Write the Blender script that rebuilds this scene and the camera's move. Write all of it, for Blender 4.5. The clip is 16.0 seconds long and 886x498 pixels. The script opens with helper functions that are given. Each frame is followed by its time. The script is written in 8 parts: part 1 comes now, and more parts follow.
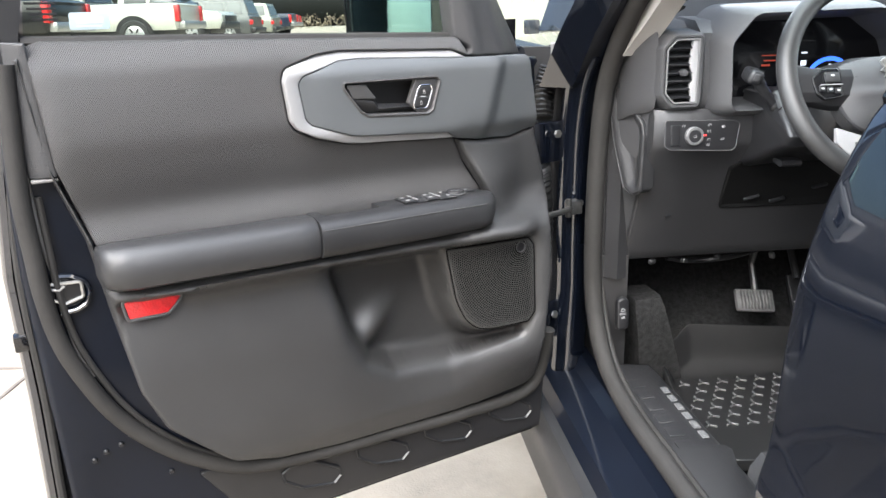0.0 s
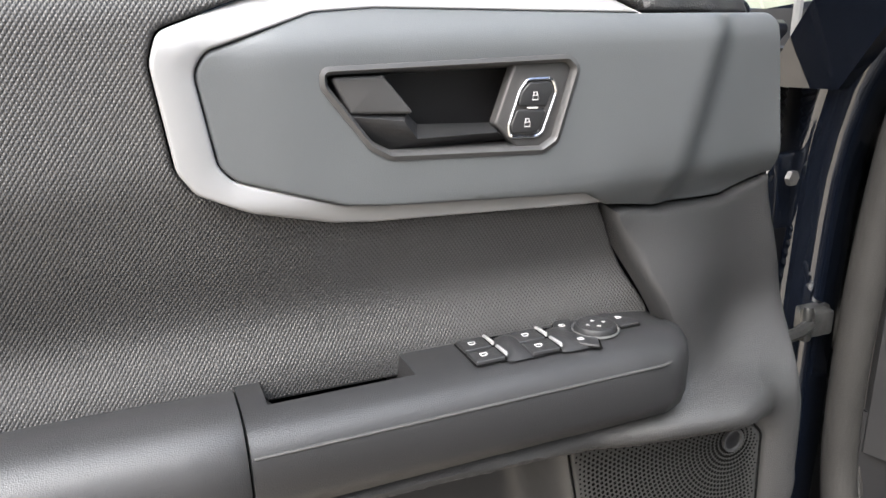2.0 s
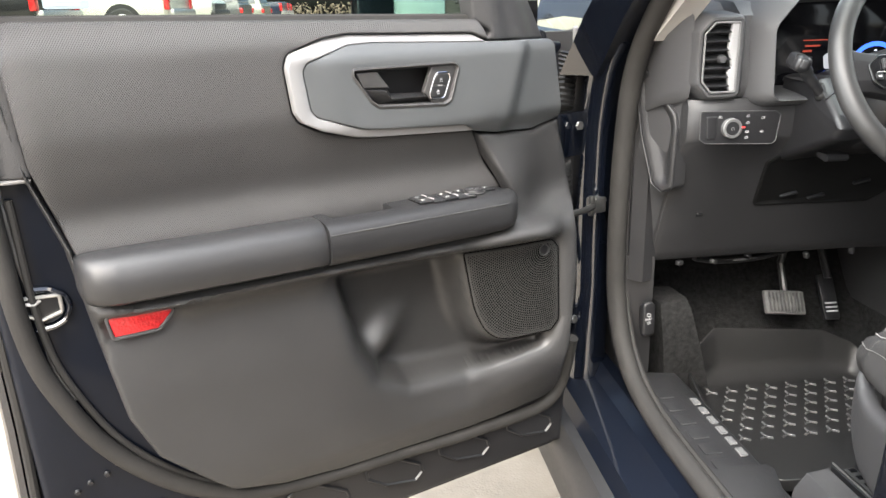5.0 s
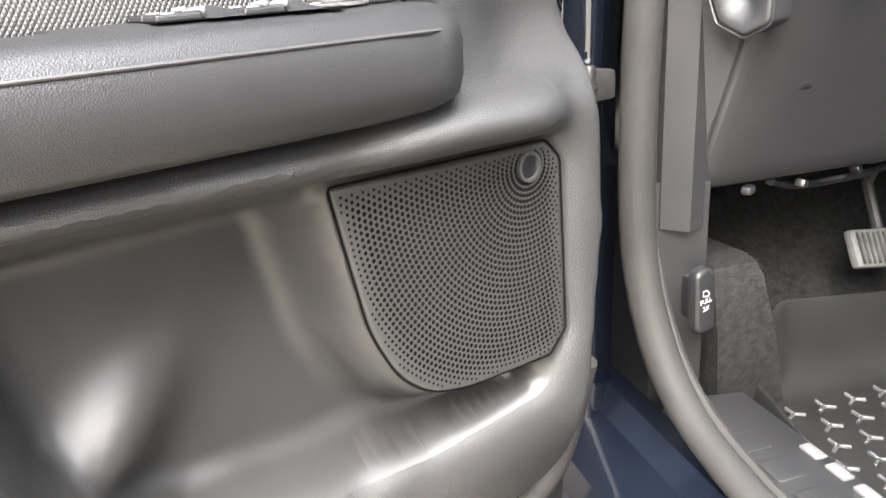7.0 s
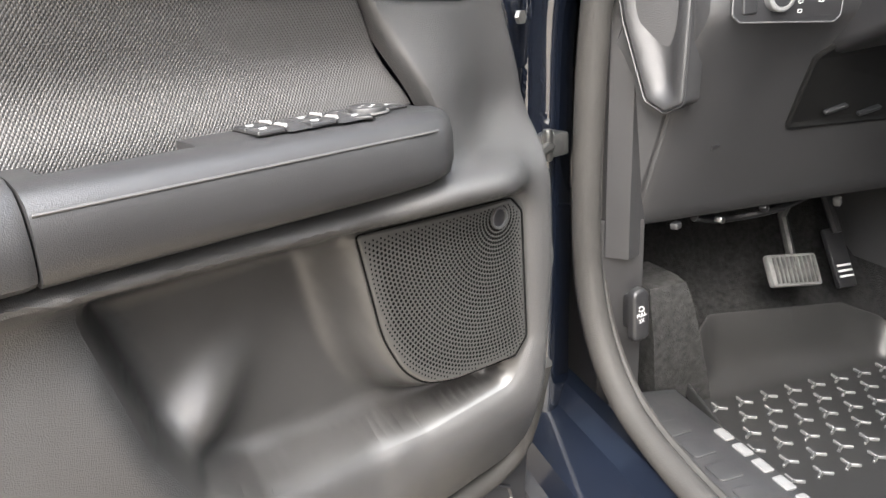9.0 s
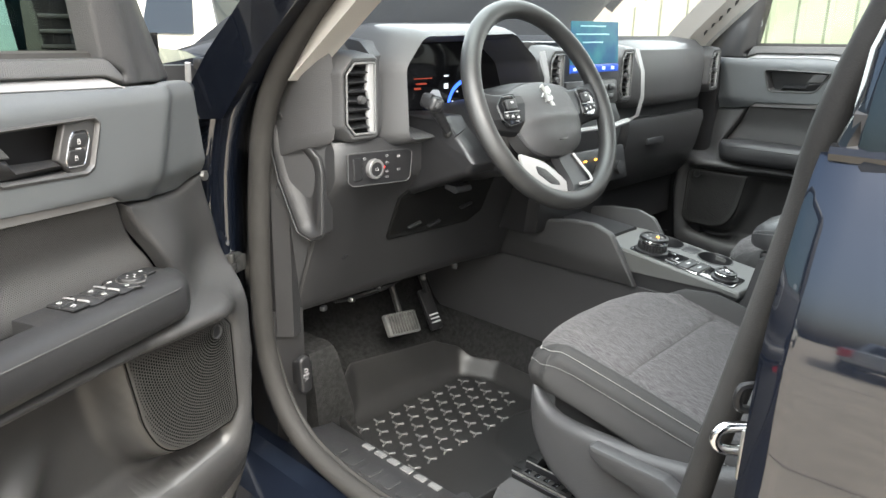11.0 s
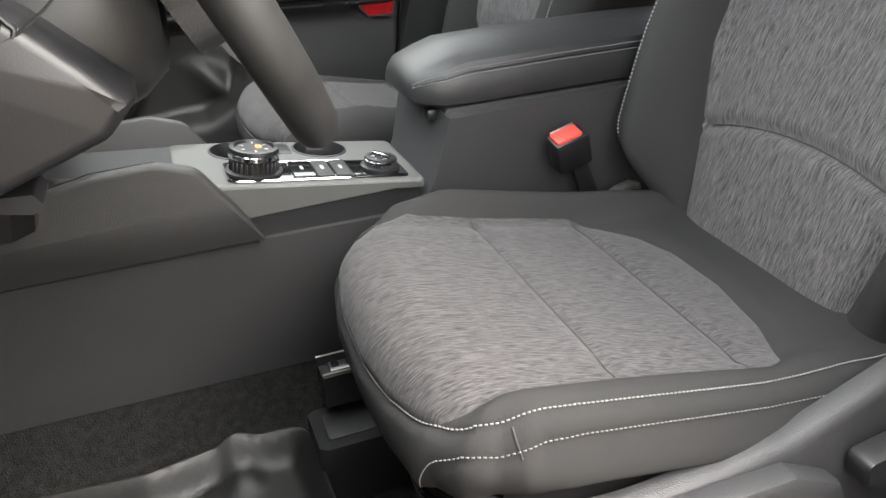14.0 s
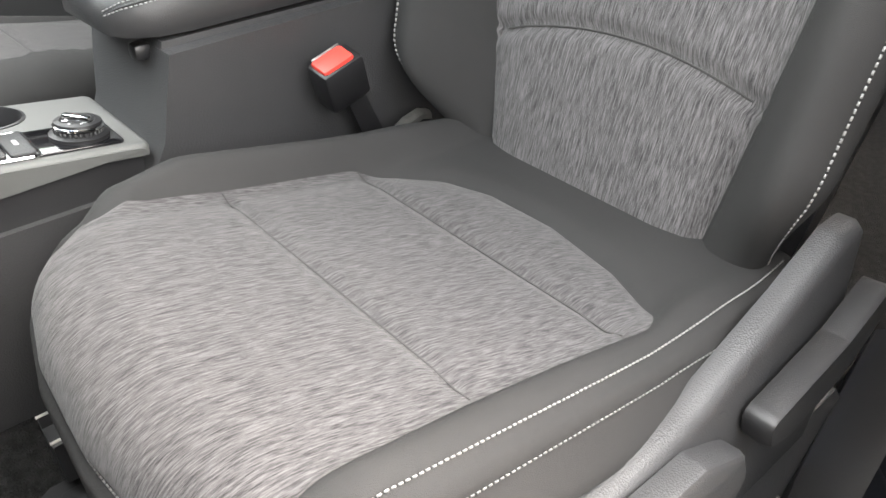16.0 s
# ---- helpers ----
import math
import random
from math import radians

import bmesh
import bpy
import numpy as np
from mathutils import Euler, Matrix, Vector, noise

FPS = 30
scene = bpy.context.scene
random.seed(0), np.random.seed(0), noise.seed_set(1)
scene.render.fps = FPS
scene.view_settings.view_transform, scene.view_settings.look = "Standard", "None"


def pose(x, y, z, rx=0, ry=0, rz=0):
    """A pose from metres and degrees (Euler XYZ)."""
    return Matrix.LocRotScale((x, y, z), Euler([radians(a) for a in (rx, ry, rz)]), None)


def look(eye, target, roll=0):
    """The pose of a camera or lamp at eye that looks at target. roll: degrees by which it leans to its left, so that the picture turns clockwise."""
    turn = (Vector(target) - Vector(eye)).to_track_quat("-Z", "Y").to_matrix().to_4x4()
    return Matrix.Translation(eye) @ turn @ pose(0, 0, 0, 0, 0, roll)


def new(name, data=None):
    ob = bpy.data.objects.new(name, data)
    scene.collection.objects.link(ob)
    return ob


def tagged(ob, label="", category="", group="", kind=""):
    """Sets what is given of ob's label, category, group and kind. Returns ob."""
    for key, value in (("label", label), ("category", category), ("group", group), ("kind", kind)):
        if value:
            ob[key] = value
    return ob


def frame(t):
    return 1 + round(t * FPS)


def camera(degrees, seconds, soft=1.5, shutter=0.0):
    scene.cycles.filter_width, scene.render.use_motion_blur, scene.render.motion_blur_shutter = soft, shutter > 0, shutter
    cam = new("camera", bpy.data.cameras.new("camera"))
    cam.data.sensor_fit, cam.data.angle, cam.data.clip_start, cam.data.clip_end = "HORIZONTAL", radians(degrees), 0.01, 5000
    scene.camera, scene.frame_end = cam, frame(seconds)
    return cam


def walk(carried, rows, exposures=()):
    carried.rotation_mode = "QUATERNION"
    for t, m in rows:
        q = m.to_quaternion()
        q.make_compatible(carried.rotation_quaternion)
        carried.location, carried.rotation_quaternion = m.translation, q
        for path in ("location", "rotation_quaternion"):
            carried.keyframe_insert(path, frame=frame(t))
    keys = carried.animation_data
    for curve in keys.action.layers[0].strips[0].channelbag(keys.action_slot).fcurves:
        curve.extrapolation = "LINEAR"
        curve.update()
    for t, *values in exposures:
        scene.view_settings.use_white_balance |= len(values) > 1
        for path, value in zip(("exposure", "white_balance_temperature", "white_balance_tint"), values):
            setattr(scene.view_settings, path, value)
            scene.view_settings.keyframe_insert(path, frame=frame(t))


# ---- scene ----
cam = camera(61.6, 16.0)
PATH = [
    (0, (0.02, 0.029, 1.238), (-0.021, 1.941, 0.654), -1.6),
    (0.5, (0.025, 0.218, 1.227), (-0.092, 2.128, 0.645), -1.9),
    (1, (0.028, 0.448, 1.216), (-0.169, 2.351, 0.633), -1.6),
    (1.5, (0.008, 0.612, 1.192), (-0.245, 2.511, 0.618), -1.6),
    (2, (-0.015, 0.784, 1.18), (-0.317, 2.668, 0.582), -1.3),
    (2.5, (-0.02, 0.873, 1.173), (-0.368, 2.747, 0.567), -1.4),
    (3, (-0.02, 0.909, 1.169), (-0.385, 2.778, 0.558), -1.3),
    (3.5, (-0.019, 0.907, 1.168), (-0.372, 2.782, 0.568), -1.0),
    (4, (0.001, 0.739, 1.193), (-0.279, 2.626, 0.594), -0.5),
    (4.5, (0.017, 0.397, 1.213), (-0.157, 2.3, 0.622), -1.0),
    (5, (-0.024, 0.149, 1.227), (-0.044, 2.053, 0.616), -1.6),
    (5.2, (-0.042, 0.121, 1.211), (-0.009, 2.023, 0.594), -1.8),
    (7.3, (0.017, 0.968, 0.932), (0.272, 2.828, 0.242), -4.1),
    (7.5, (0.022, 0.994, 0.922), (0.275, 2.854, 0.232), -4.3),
    (8, (0.03, 1.018, 0.913), (0.288, 2.883, 0.238), -4.5),
    (8.2, (0.03, 1.011, 0.916), (0.29, 2.877, 0.243), -4.2),
    (10.3, (-0.177, 0.179, 1.256), (0.533, 1.949, 0.653), -0.4),
    (10.5, (-0.184, 0.208, 1.256), (0.649, 1.928, 0.666), -0.2),
    (11, (-0.235, 0.4, 1.263), (0.972, 1.883, 0.678), 1.2),
    (11.5, (-0.231, 0.563, 1.255), (1.254, 1.769, 0.671), 2.2),
    (12, (-0.124, 0.785, 1.233), (1.603, 1.61, 0.652), 2.5),
    (12.5, (-0.017, 0.994, 1.228), (1.847, 1.402, 0.629), 2.8),
    (13, (0.116, 1.214, 1.213), (2.015, 1.178, 0.588), 1.9),
    (13.5, (0.167, 1.288, 1.196), (2.002, 0.986, 0.461), -0.4),
    (14, (0.177, 1.294, 1.143), (1.9, 0.883, 0.214), -1.4),
    (14.5, (0.179, 1.303, 1.084), (1.798, 0.837, 0.006), -1.4),
    (15, (0.195, 1.308, 1.049), (1.728, 0.777, -0.121), -1.3),
    (15.5, (0.266, 1.296, 1.05), (1.745, 0.616, -0.113), -1.1),
    (16, (0.38, 1.221, 1.067), (1.784, 0.314, -0.032), -1.2),
]
EXPOSURES = [(0, 2.48, 5800, 8), (2, 2.5, 5950, 8), (5.2, 2.62, 6150, 8), (7.3, 3.75, 6100, 9), (8.2, 3.75, 6100, 9), (10.5, 2.6, 6150, 6), (12, 2.75, 6080, 4), (13, 2.38, 6400, 5), (14, 2.8, 6450, 9), (16, 3.35, 6500, 9)]
walk(cam, [(t, look(eye, target, roll)) for t, eye, target, roll in PATH], EXPOSURES)

# ---- sky and sun ----
world = bpy.data.worlds.new("sky")
scene.world = world
world.use_nodes = True
wn = world.node_tree
sky = wn.nodes.new("ShaderNodeTexSky")
sky.sky_type = "NISHITA"
sky.sun_disc = False
sky.sun_elevation = radians(48)
sky.sun_rotation = radians(204)
sky.dust_density = 8.0
sky.ozone_density = 0.4
wn.nodes["Background"].inputs["Strength"].default_value = 0.07
wn.links.new(sky.outputs["Color"], wn.nodes["Background"].inputs["Color"])
sun_data = bpy.data.lights.new("sun", "SUN")
sun_data.energy, sun_data.angle, sun_data.color = 2.0, radians(70), (1.0, 0.98, 0.95)
sun = new("sun", sun_data)
sun.matrix_world = look((-3, -6, 13), (0, 0, 0))


# daylight of the open door, which falls in across the sill
day = bpy.data.lights.new("door_daylight", "AREA")
day.shape, day.size, day.size_y, day.energy, day.color = "RECTANGLE", 0.48, 0.45, 0.95, (1.0, 0.97, 0.93)
door_day = new("door_daylight", day)
door_day.matrix_world = pose(0, 0, 0, 0, 0, 7.5) @ look((0.51, 1.03, 1.14), (1.2, 1.03, 0.55))


# daylight of the far door's window
far = bpy.data.lights.new("window_daylight", "AREA")
far.shape, far.size, far.size_y, far.energy, far.color = "RECTANGLE", 0.9, 0.32, 1.1, (1.0, 1.0, 0.97)
far_day = new("window_daylight", far)
far_day.matrix_world = pose(0, 0, 0, 0, 0, 7.5) @ look((2.02, 1.0, 1.40), (1.2, 0.9, 0.8))

# daylight of the windscreen, which falls on the seats
front = bpy.data.lights.new("windscreen_daylight", "AREA")
front.shape, front.size, front.size_y, front.energy, front.color = "RECTANGLE", 1.1, 0.7, 2.5, (0.97, 1.0, 0.97)
front_day = new("windscreen_daylight", front)
front_day.matrix_world = pose(0, 0, 0, 0, 0, 7.5) @ look((1.28, 1.34, 1.44), (1.22, 0.50, 1.00))


# ---- materials ----
def mat(name, base, rough=0.5, metal=0.0, grain=0.0, size=60.0, var=0.0, var_size=6.0, coat=0.0, spec=0.5, emit=None, power=0.0, stretch=(1, 1, 1), relief=None):
    """A procedural surface: base colour, fine grain relief, and a slow change of tone and gloss."""
    m = bpy.data.materials.new(name)
    m.use_nodes = True
    nt = m.node_tree
    b = nt.nodes["Principled BSDF"]
    b.inputs["Base Color"].default_value = (*base, 1)
    b.inputs["Roughness"].default_value = rough
    b.inputs["Metallic"].default_value = metal
    b.inputs["Coat Weight"].default_value = coat
    b.inputs["Coat Roughness"].default_value = 0.04
    b.inputs["Specular IOR Level"].default_value = spec
    if emit:
        b.inputs["Emission Color"].default_value = (*emit, 1)
        b.inputs["Emission Strength"].default_value = power
    tc = nt.nodes.new("ShaderNodeTexCoord")
    mp = nt.nodes.new("ShaderNodeMapping")
    mp.inputs["Scale"].default_value = stretch
    nt.links.new(tc.outputs["Object"], mp.inputs["Vector"])
    if var:
        n = nt.nodes.new("ShaderNodeTexNoise")
        n.inputs["Scale"].default_value, n.inputs["Detail"].default_value = var_size, 6
        n.inputs["Roughness"].default_value = 0.65
        nt.links.new(mp.outputs["Vector"], n.inputs["Vector"])
        r = nt.nodes.new("ShaderNodeValToRGB")
        r.color_ramp.elements[0].position, r.color_ramp.elements[1].position = 0.3, 0.7
        r.color_ramp.elements[0].color = (*[c * (1 - var) for c in base], 1)
        r.color_ramp.elements[1].color = (*[min(1, c * (1 + var)) for c in base], 1)
        nt.links.new(n.outputs["Fac"], r.inputs["Fac"])
        nt.links.new(r.outputs["Color"], b.inputs["Base Color"])
        k = nt.nodes.new("ShaderNodeMapRange")
        k.inputs["To Min"].default_value, k.inputs["To Max"].default_value = max(0.02, rough - 0.08), min(1, rough + 0.08)
        nt.links.new(n.outputs["Fac"], k.inputs["Value"])
        nt.links.new(k.outputs["Result"], b.inputs["Roughness"])
    if grain:
        bp = nt.nodes.new("ShaderNodeBump")
        bp.inputs["Strength"].default_value, bp.inputs["Distance"].default_value = grain, 0.002
        nt.links.new(bp.outputs["Normal"], b.inputs["Normal"])
        if relief:
            nt.links.new(relief(nt, mp.outputs["Vector"]), bp.inputs["Height"])
        else:
            g = nt.nodes.new("ShaderNodeTexVoronoi")
            g.inputs["Scale"].default_value = size
            nt.links.new(mp.outputs["Vector"], g.inputs["Vector"])
            nt.links.new(g.outputs["Distance"], bp.inputs["Height"])
    return m


def lattice(nt, vec, pitch=0.0042, turn=0.0):
    """A fine diamond weave: two crossing families of ridges in the plane of a door."""
    out = None
    for s in (1, -1):
        w = nt.nodes.new("ShaderNodeVectorMath")
        w.operation = "DOT_PRODUCT"
        c, sn = math.cos(radians(turn)), math.sin(radians(turn))
        w.inputs[1].default_value = (c, sn, 0.72 * s)
        nt.links.new(vec, w.inputs[0])
        f = nt.nodes.new("ShaderNodeMath")
        f.operation = "MULTIPLY"
        f.inputs[1].default_value = math.pi / pitch
        nt.links.new(w.outputs["Value"], f.inputs[0])
        q = nt.nodes.new("ShaderNodeMath")
        q.operation = "SINE"
        nt.links.new(f.outputs[0], q.inputs[0])
        a = nt.nodes.new("ShaderNodeMath")
        a.operation = "ABSOLUTE"
        nt.links.new(q.outputs[0], a.inputs[0])
        if out is None:
            out = a.outputs[0]
        else:
            p = nt.nodes.new("ShaderNodeMath")
            p.operation = "MULTIPLY"
            nt.links.new(out, p.inputs[0])
            nt.links.new(a.outputs[0], p.inputs[1])
            out = p.outputs[0]
    return out


def heather(name, dark, light, along, weave=0.5):
    """Melange upholstery cloth: short light and dark threads drawn out along one axis."""
    m = mat(name, dark, rough=0.95, spec=0.15)
    nt = m.node_tree
    b = nt.nodes["Principled BSDF"]
    tc = nt.nodes.new("ShaderNodeTexCoord")
    mp = nt.nodes.new("ShaderNodeMapping")
    mp.inputs["Scale"].default_value = along
    nt.links.new(tc.outputs["Object"], mp.inputs["Vector"])
    n = nt.nodes.new("ShaderNodeTexNoise")
    n.inputs["Scale"].default_value, n.inputs["Detail"].default_value, n.inputs["Roughness"].default_value = 1.0, 3, 0.7
    nt.links.new(mp.outputs["Vector"], n.inputs["Vector"])
    r = nt.nodes.new("ShaderNodeValToRGB")
    r.color_ramp.elements[0].position, r.color_ramp.elements[1].position = 0.33, 0.68
    r.color_ramp.elements[0].color, r.color_ramp.elements[1].color = (*dark, 1), (*light, 1)
    nt.links.new(n.outputs["Fac"], r.inputs["Fac"])
    nt.links.new(r.outputs["Color"], b.inputs["Base Color"])
    bp = nt.nodes.new("ShaderNodeBump")
    bp.inputs["Strength"].default_value, bp.inputs["Distance"].default_value = weave, 0.001
    nt.links.new(n.outputs["Fac"], bp.inputs["Height"])
    nt.links.new(bp.outputs["Normal"], b.inputs["Normal"])
    b.inputs["Sheen Weight"].default_value = 0.10
    return m


def clear_glass(name, tint, gloss=0.0):
    m = bpy.data.materials.new(name)
    m.use_nodes = True
    nt = m.node_tree
    nt.nodes.remove(nt.nodes["Principled BSDF"])
    out = nt.nodes["Material Output"]
    t = nt.nodes.new("ShaderNodeBsdfTransparent")
    t.inputs["Color"].default_value = (*tint, 1)
    g = nt.nodes.new("ShaderNodeBsdfGlossy")
    g.inputs["Roughness"].default_value = 0.02
    f = nt.nodes.new("ShaderNodeFresnel")
    f.inputs["IOR"].default_value = 1.3
    x = nt.nodes.new("ShaderNodeMixShader")
    nt.links.new(f.outputs["Fac"], x.inputs["Fac"])
    nt.links.new(t.outputs["BSDF"], x.inputs[1])
    nt.links.new(g.outputs["BSDF"], x.inputs[2])
    nt.links.new(x.outputs["Shader"], out.inputs["Surface"])
    return m


PLASTIC = mat("grained_plastic", (0.040, 0.040, 0.0415), 0.50, grain=0.22, size=620, var=0.12, var_size=5)
MOULDING = mat("black_door_moulding", (0.029, 0.0288, 0.0292), 0.45, grain=0.28, size=1000, var=0.12, var_size=5)
PLASTIC_DARK = mat("dark_plastic", (0.020, 0.020, 0.021), 0.42, grain=0.16, size=1200, var=0.15, var_size=7)
POCKET_LINER = mat("smooth_pocket_liner", (0.030, 0.0295, 0.029), 0.42, grain=0.05, size=1200, var=0.2, var_size=9)
HANDLE = mat("satin_handle_plastic", (0.048, 0.047, 0.047), 0.42, grain=0.04, size=1400, var=0.08, var_size=20)
GRILLE = mat("black_grille_plastic", (0.029, 0.0286, 0.028), 0.42, grain=0.05, size=1400, var=0.1, var_size=20)
# near-black for holes and gaps: the shade inside them is put into the colour
HOLE_SHADE = mat("hole_shade_black", (0.006, 0.006, 0.006), 0.95, spec=0.0)
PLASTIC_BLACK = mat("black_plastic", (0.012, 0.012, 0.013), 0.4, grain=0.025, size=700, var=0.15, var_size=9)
GARNISH = mat("slate_soft_plastic", (0.074, 0.0785, 0.082), 0.5, grain=0.10, size=1300, var=0.08, var_size=4)
WEAVE = mat("woven_door_pad", (0.041, 0.040, 0.040), 0.52, grain=0.50, var=0.12, var_size=4, relief=lambda nt, v: lattice(nt, v, 0.0029, 31))
VINYL = mat("black_leatherette", (0.026, 0.026, 0.027), 0.40, grain=0.16, size=1100, var=0.1, var_size=6)
SILVER = mat("satin_silver_paint", (0.25, 0.248, 0.25), 0.5, 0.15, var=0.05, var_size=8)
CHROME = mat("chrome", (0.75, 0.75, 0.76), 0.12, 1.0)
DARK_STEEL = mat("oiled_dark_steel", (0.10, 0.10, 0.098), 0.35, 0.8, var=0.4, var_size=40)
STEEL = mat("worn_steel", (0.45, 0.44, 0.42), 0.35, 0.9, grain=0.1, size=300, var=0.3, var_size=30)
PAINT = mat("dark_blue_car_paint", (0.0019, 0.0034, 0.0078), 0.5, 0.0, var=0.15, var_size=3, coat=1.0, spec=0.15)
PAINT.node_tree.nodes["Principled BSDF"].inputs["Coat IOR"].default_value = 2.0
JAMB = mat("door_jamb_paint", (0.0024, 0.004, 0.0086), 0.45, 0.0, var=0.2, var_size=6, coat=0.2, spec=0.2)
GLOSS = mat("gloss_black", (0.006, 0.006, 0.007), 0.08, coat=0.6)
RUBBER = mat("weather_seal_rubber", (0.025, 0.0238, 0.0225), 0.7, grain=0.12, size=500, var=0.2, var_size=20, spec=0.3)
RUBBER_BLACK = mat("black_rubber_mat", (0.012, 0.012, 0.012), 0.47, grain=0.10, size=600, var=0.2, var_size=9)
CARPET = mat("charcoal_carpet", (0.022, 0.022, 0.022), 0.98, grain=0.9, size=420, var=0.5, var_size=90, spec=0.1)
CLOTH = mat("charcoal_seat_cloth", (0.026, 0.0255, 0.0255), 0.85, grain=0.25, size=1500, var=0.1, var_size=10, spec=0.25)
MESH_CLOTH = mat("grey_mesh_cloth", (0.066, 0.065, 0.064), 0.85, grain=0.7, size=520, spec=0.2)
HEATHER_SEAT = heather("grey_heather_seat_cloth", (0.020, 0.0191, 0.0197), (0.094, 0.0897, 0.0915), (1000, 75, 85), 0.5)
HEATHER_BACK = heather("grey_heather_back_cloth", (0.024, 0.0229, 0.0236), (0.132, 0.1265, 0.1285), (1000, 62, 60), 0.6)
HEADLINER = mat("pale_headliner", (0.34, 0.33, 0.31), 0.95, grain=0.2, size=500, spec=0.1)
RED_LENS = mat("red_reflector_lens", (0.45, 0.008, 0.012), 0.15, grain=0.3, size=260, var=0.4, var_size=60, coat=0.6)
RED_BUTTON = mat("red_button", (0.72, 0.06, 0.045), 0.4, var=0.1, var_size=30)
EDGE_GREY = mat("pale_edge_grey", (0.16, 0.155, 0.15), 0.4, var=0.3, var_size=14)
SCUFF_MARK = mat("dull_grey_lettering", (0.10, 0.10, 0.10), 0.55)
MARK = mat("pale_mark", (0.45, 0.45, 0.45), 0.6)
THREAD = mat("pale_thread", (0.24, 0.235, 0.23), 0.8)
CONCRETE = mat("concrete", (0.27, 0.238, 0.195), 0.9, grain=0.35, size=140, var=0.2, var_size=3, spec=0.2)
SIDING = mat("cream_metal_siding", (0.29, 0.305, 0.24), 0.55, var=0.06, var_size=1.5)
GLASS = clear_glass("window_glass", (0.80, 0.85, 0.80))
MIRROR_GLASS = mat("mirror_glass", (0.30, 0.42, 0.45), 0.03, 1.0)


# ---- building tools ----
def smoothstep(a, b, x):
    t = np.clip((x - a) / (b - a), 0, 1)
    return t * t * (3 - 2 * t)


def rounded(poly, r, k=5):
    """A polygon whose corners are turned with the radius r (one number, or one a corner)."""
    out, n = [], len(poly)
    for i in range(n):
        p, a, b = (Vector(poly[j % n]).to_2d() for j in (i, i - 1, i + 1))
        ri = r[i] if isinstance(r, (list, tuple)) else r
        da, db = (a - p), (b - p)
        la, lb = da.length, db.length
        da.normalize(), db.normalize()
        ang = max(0.05, da.angle(db, 1.0))
        cut = min(ri / max(0.05, math.tan(ang / 2)), 0.45 * la, 0.45 * lb)
        if cut < 1e-5:
            out.append((p.x, p.y))
            continue
        s, e = p + da * cut, p + db * cut
        for j in range(k + 1):
            t = j / k
            q = s * (1 - t) ** 2 + p * 2 * t * (1 - t) + e * t * t
            out.append((q.x, q.y))
    return orient(out)


def resample(poly, step, closed=True):
    out, n = [], len(poly)
    for i in range(n if closed else n - 1):
        a, b = np.array(poly[i]), np.array(poly[(i + 1) % n])
        m = max(1, int(math.ceil(np.linalg.norm(b - a) / step)))
        out += [tuple(a + (b - a) * j / m) for j in range(m)]
    if not closed:
        out.append(tuple(poly[-1]))
    return out


def sdf(poly, x, y):
    """The distance of points to a polygon's border, positive inside."""
    x, y = np.asarray(x, float), np.asarray(y, float)
    d = np.full(x.shape, 1e9)
    inside = np.zeros(x.shape, bool)
    n = len(poly)
    for i in range(n):
        (ax, ay), (bx, by) = poly[i], poly[(i + 1) % n]
        ex, ey = bx - ax, by - ay
        t = np.clip(((x - ax) * ex + (y - ay) * ey) / max(1e-12, ex * ex + ey * ey), 0, 1)
        d = np.minimum(d, np.hypot(x - ax - t * ex, y - ay - t * ey))
        with np.errstate(divide="ignore", invalid="ignore"):
            hit = ((ay > y) != (by > y)) & (x < (bx - ax) * (y - ay) / (by - ay if by != ay else 1e-12) + ax)
        inside ^= hit
    return np.where(inside, d, -d)


def orient(poly):
    a = sum(p[0] * q[1] - q[0] * p[1] for p, q in zip(poly, poly[1:] + poly[:1]))
    return list(poly) if a > 0 else list(poly)[::-1]


def inset(poly, d):
    """A polygon moved inwards by d."""
    poly = orient(poly)
    out, n = [], len(poly)
    for i in range(n):
        a, p, b = (np.array(poly[j % n]) for j in (i - 1, i, i + 1))
        e1, e2 = p - a, b - p
        e1, e2 = e1 / max(1e-9, np.linalg.norm(e1)), e2 / max(1e-9, np.linalg.norm(e2))
        m = np.array([-(e1 + e2)[1], (e1 + e2)[0]])
        ln = np.linalg.norm(m)
        m = m / ln if ln > 1e-6 else np.array([-e1[1], e1[0]])
        c = max(0.5, m @ np.array([-e1[1], e1[0]]))
        out.append(tuple(p + m * d / c))
    return out


from mathutils.geometry import delaunay_2d_cdt, tessellate_polygon


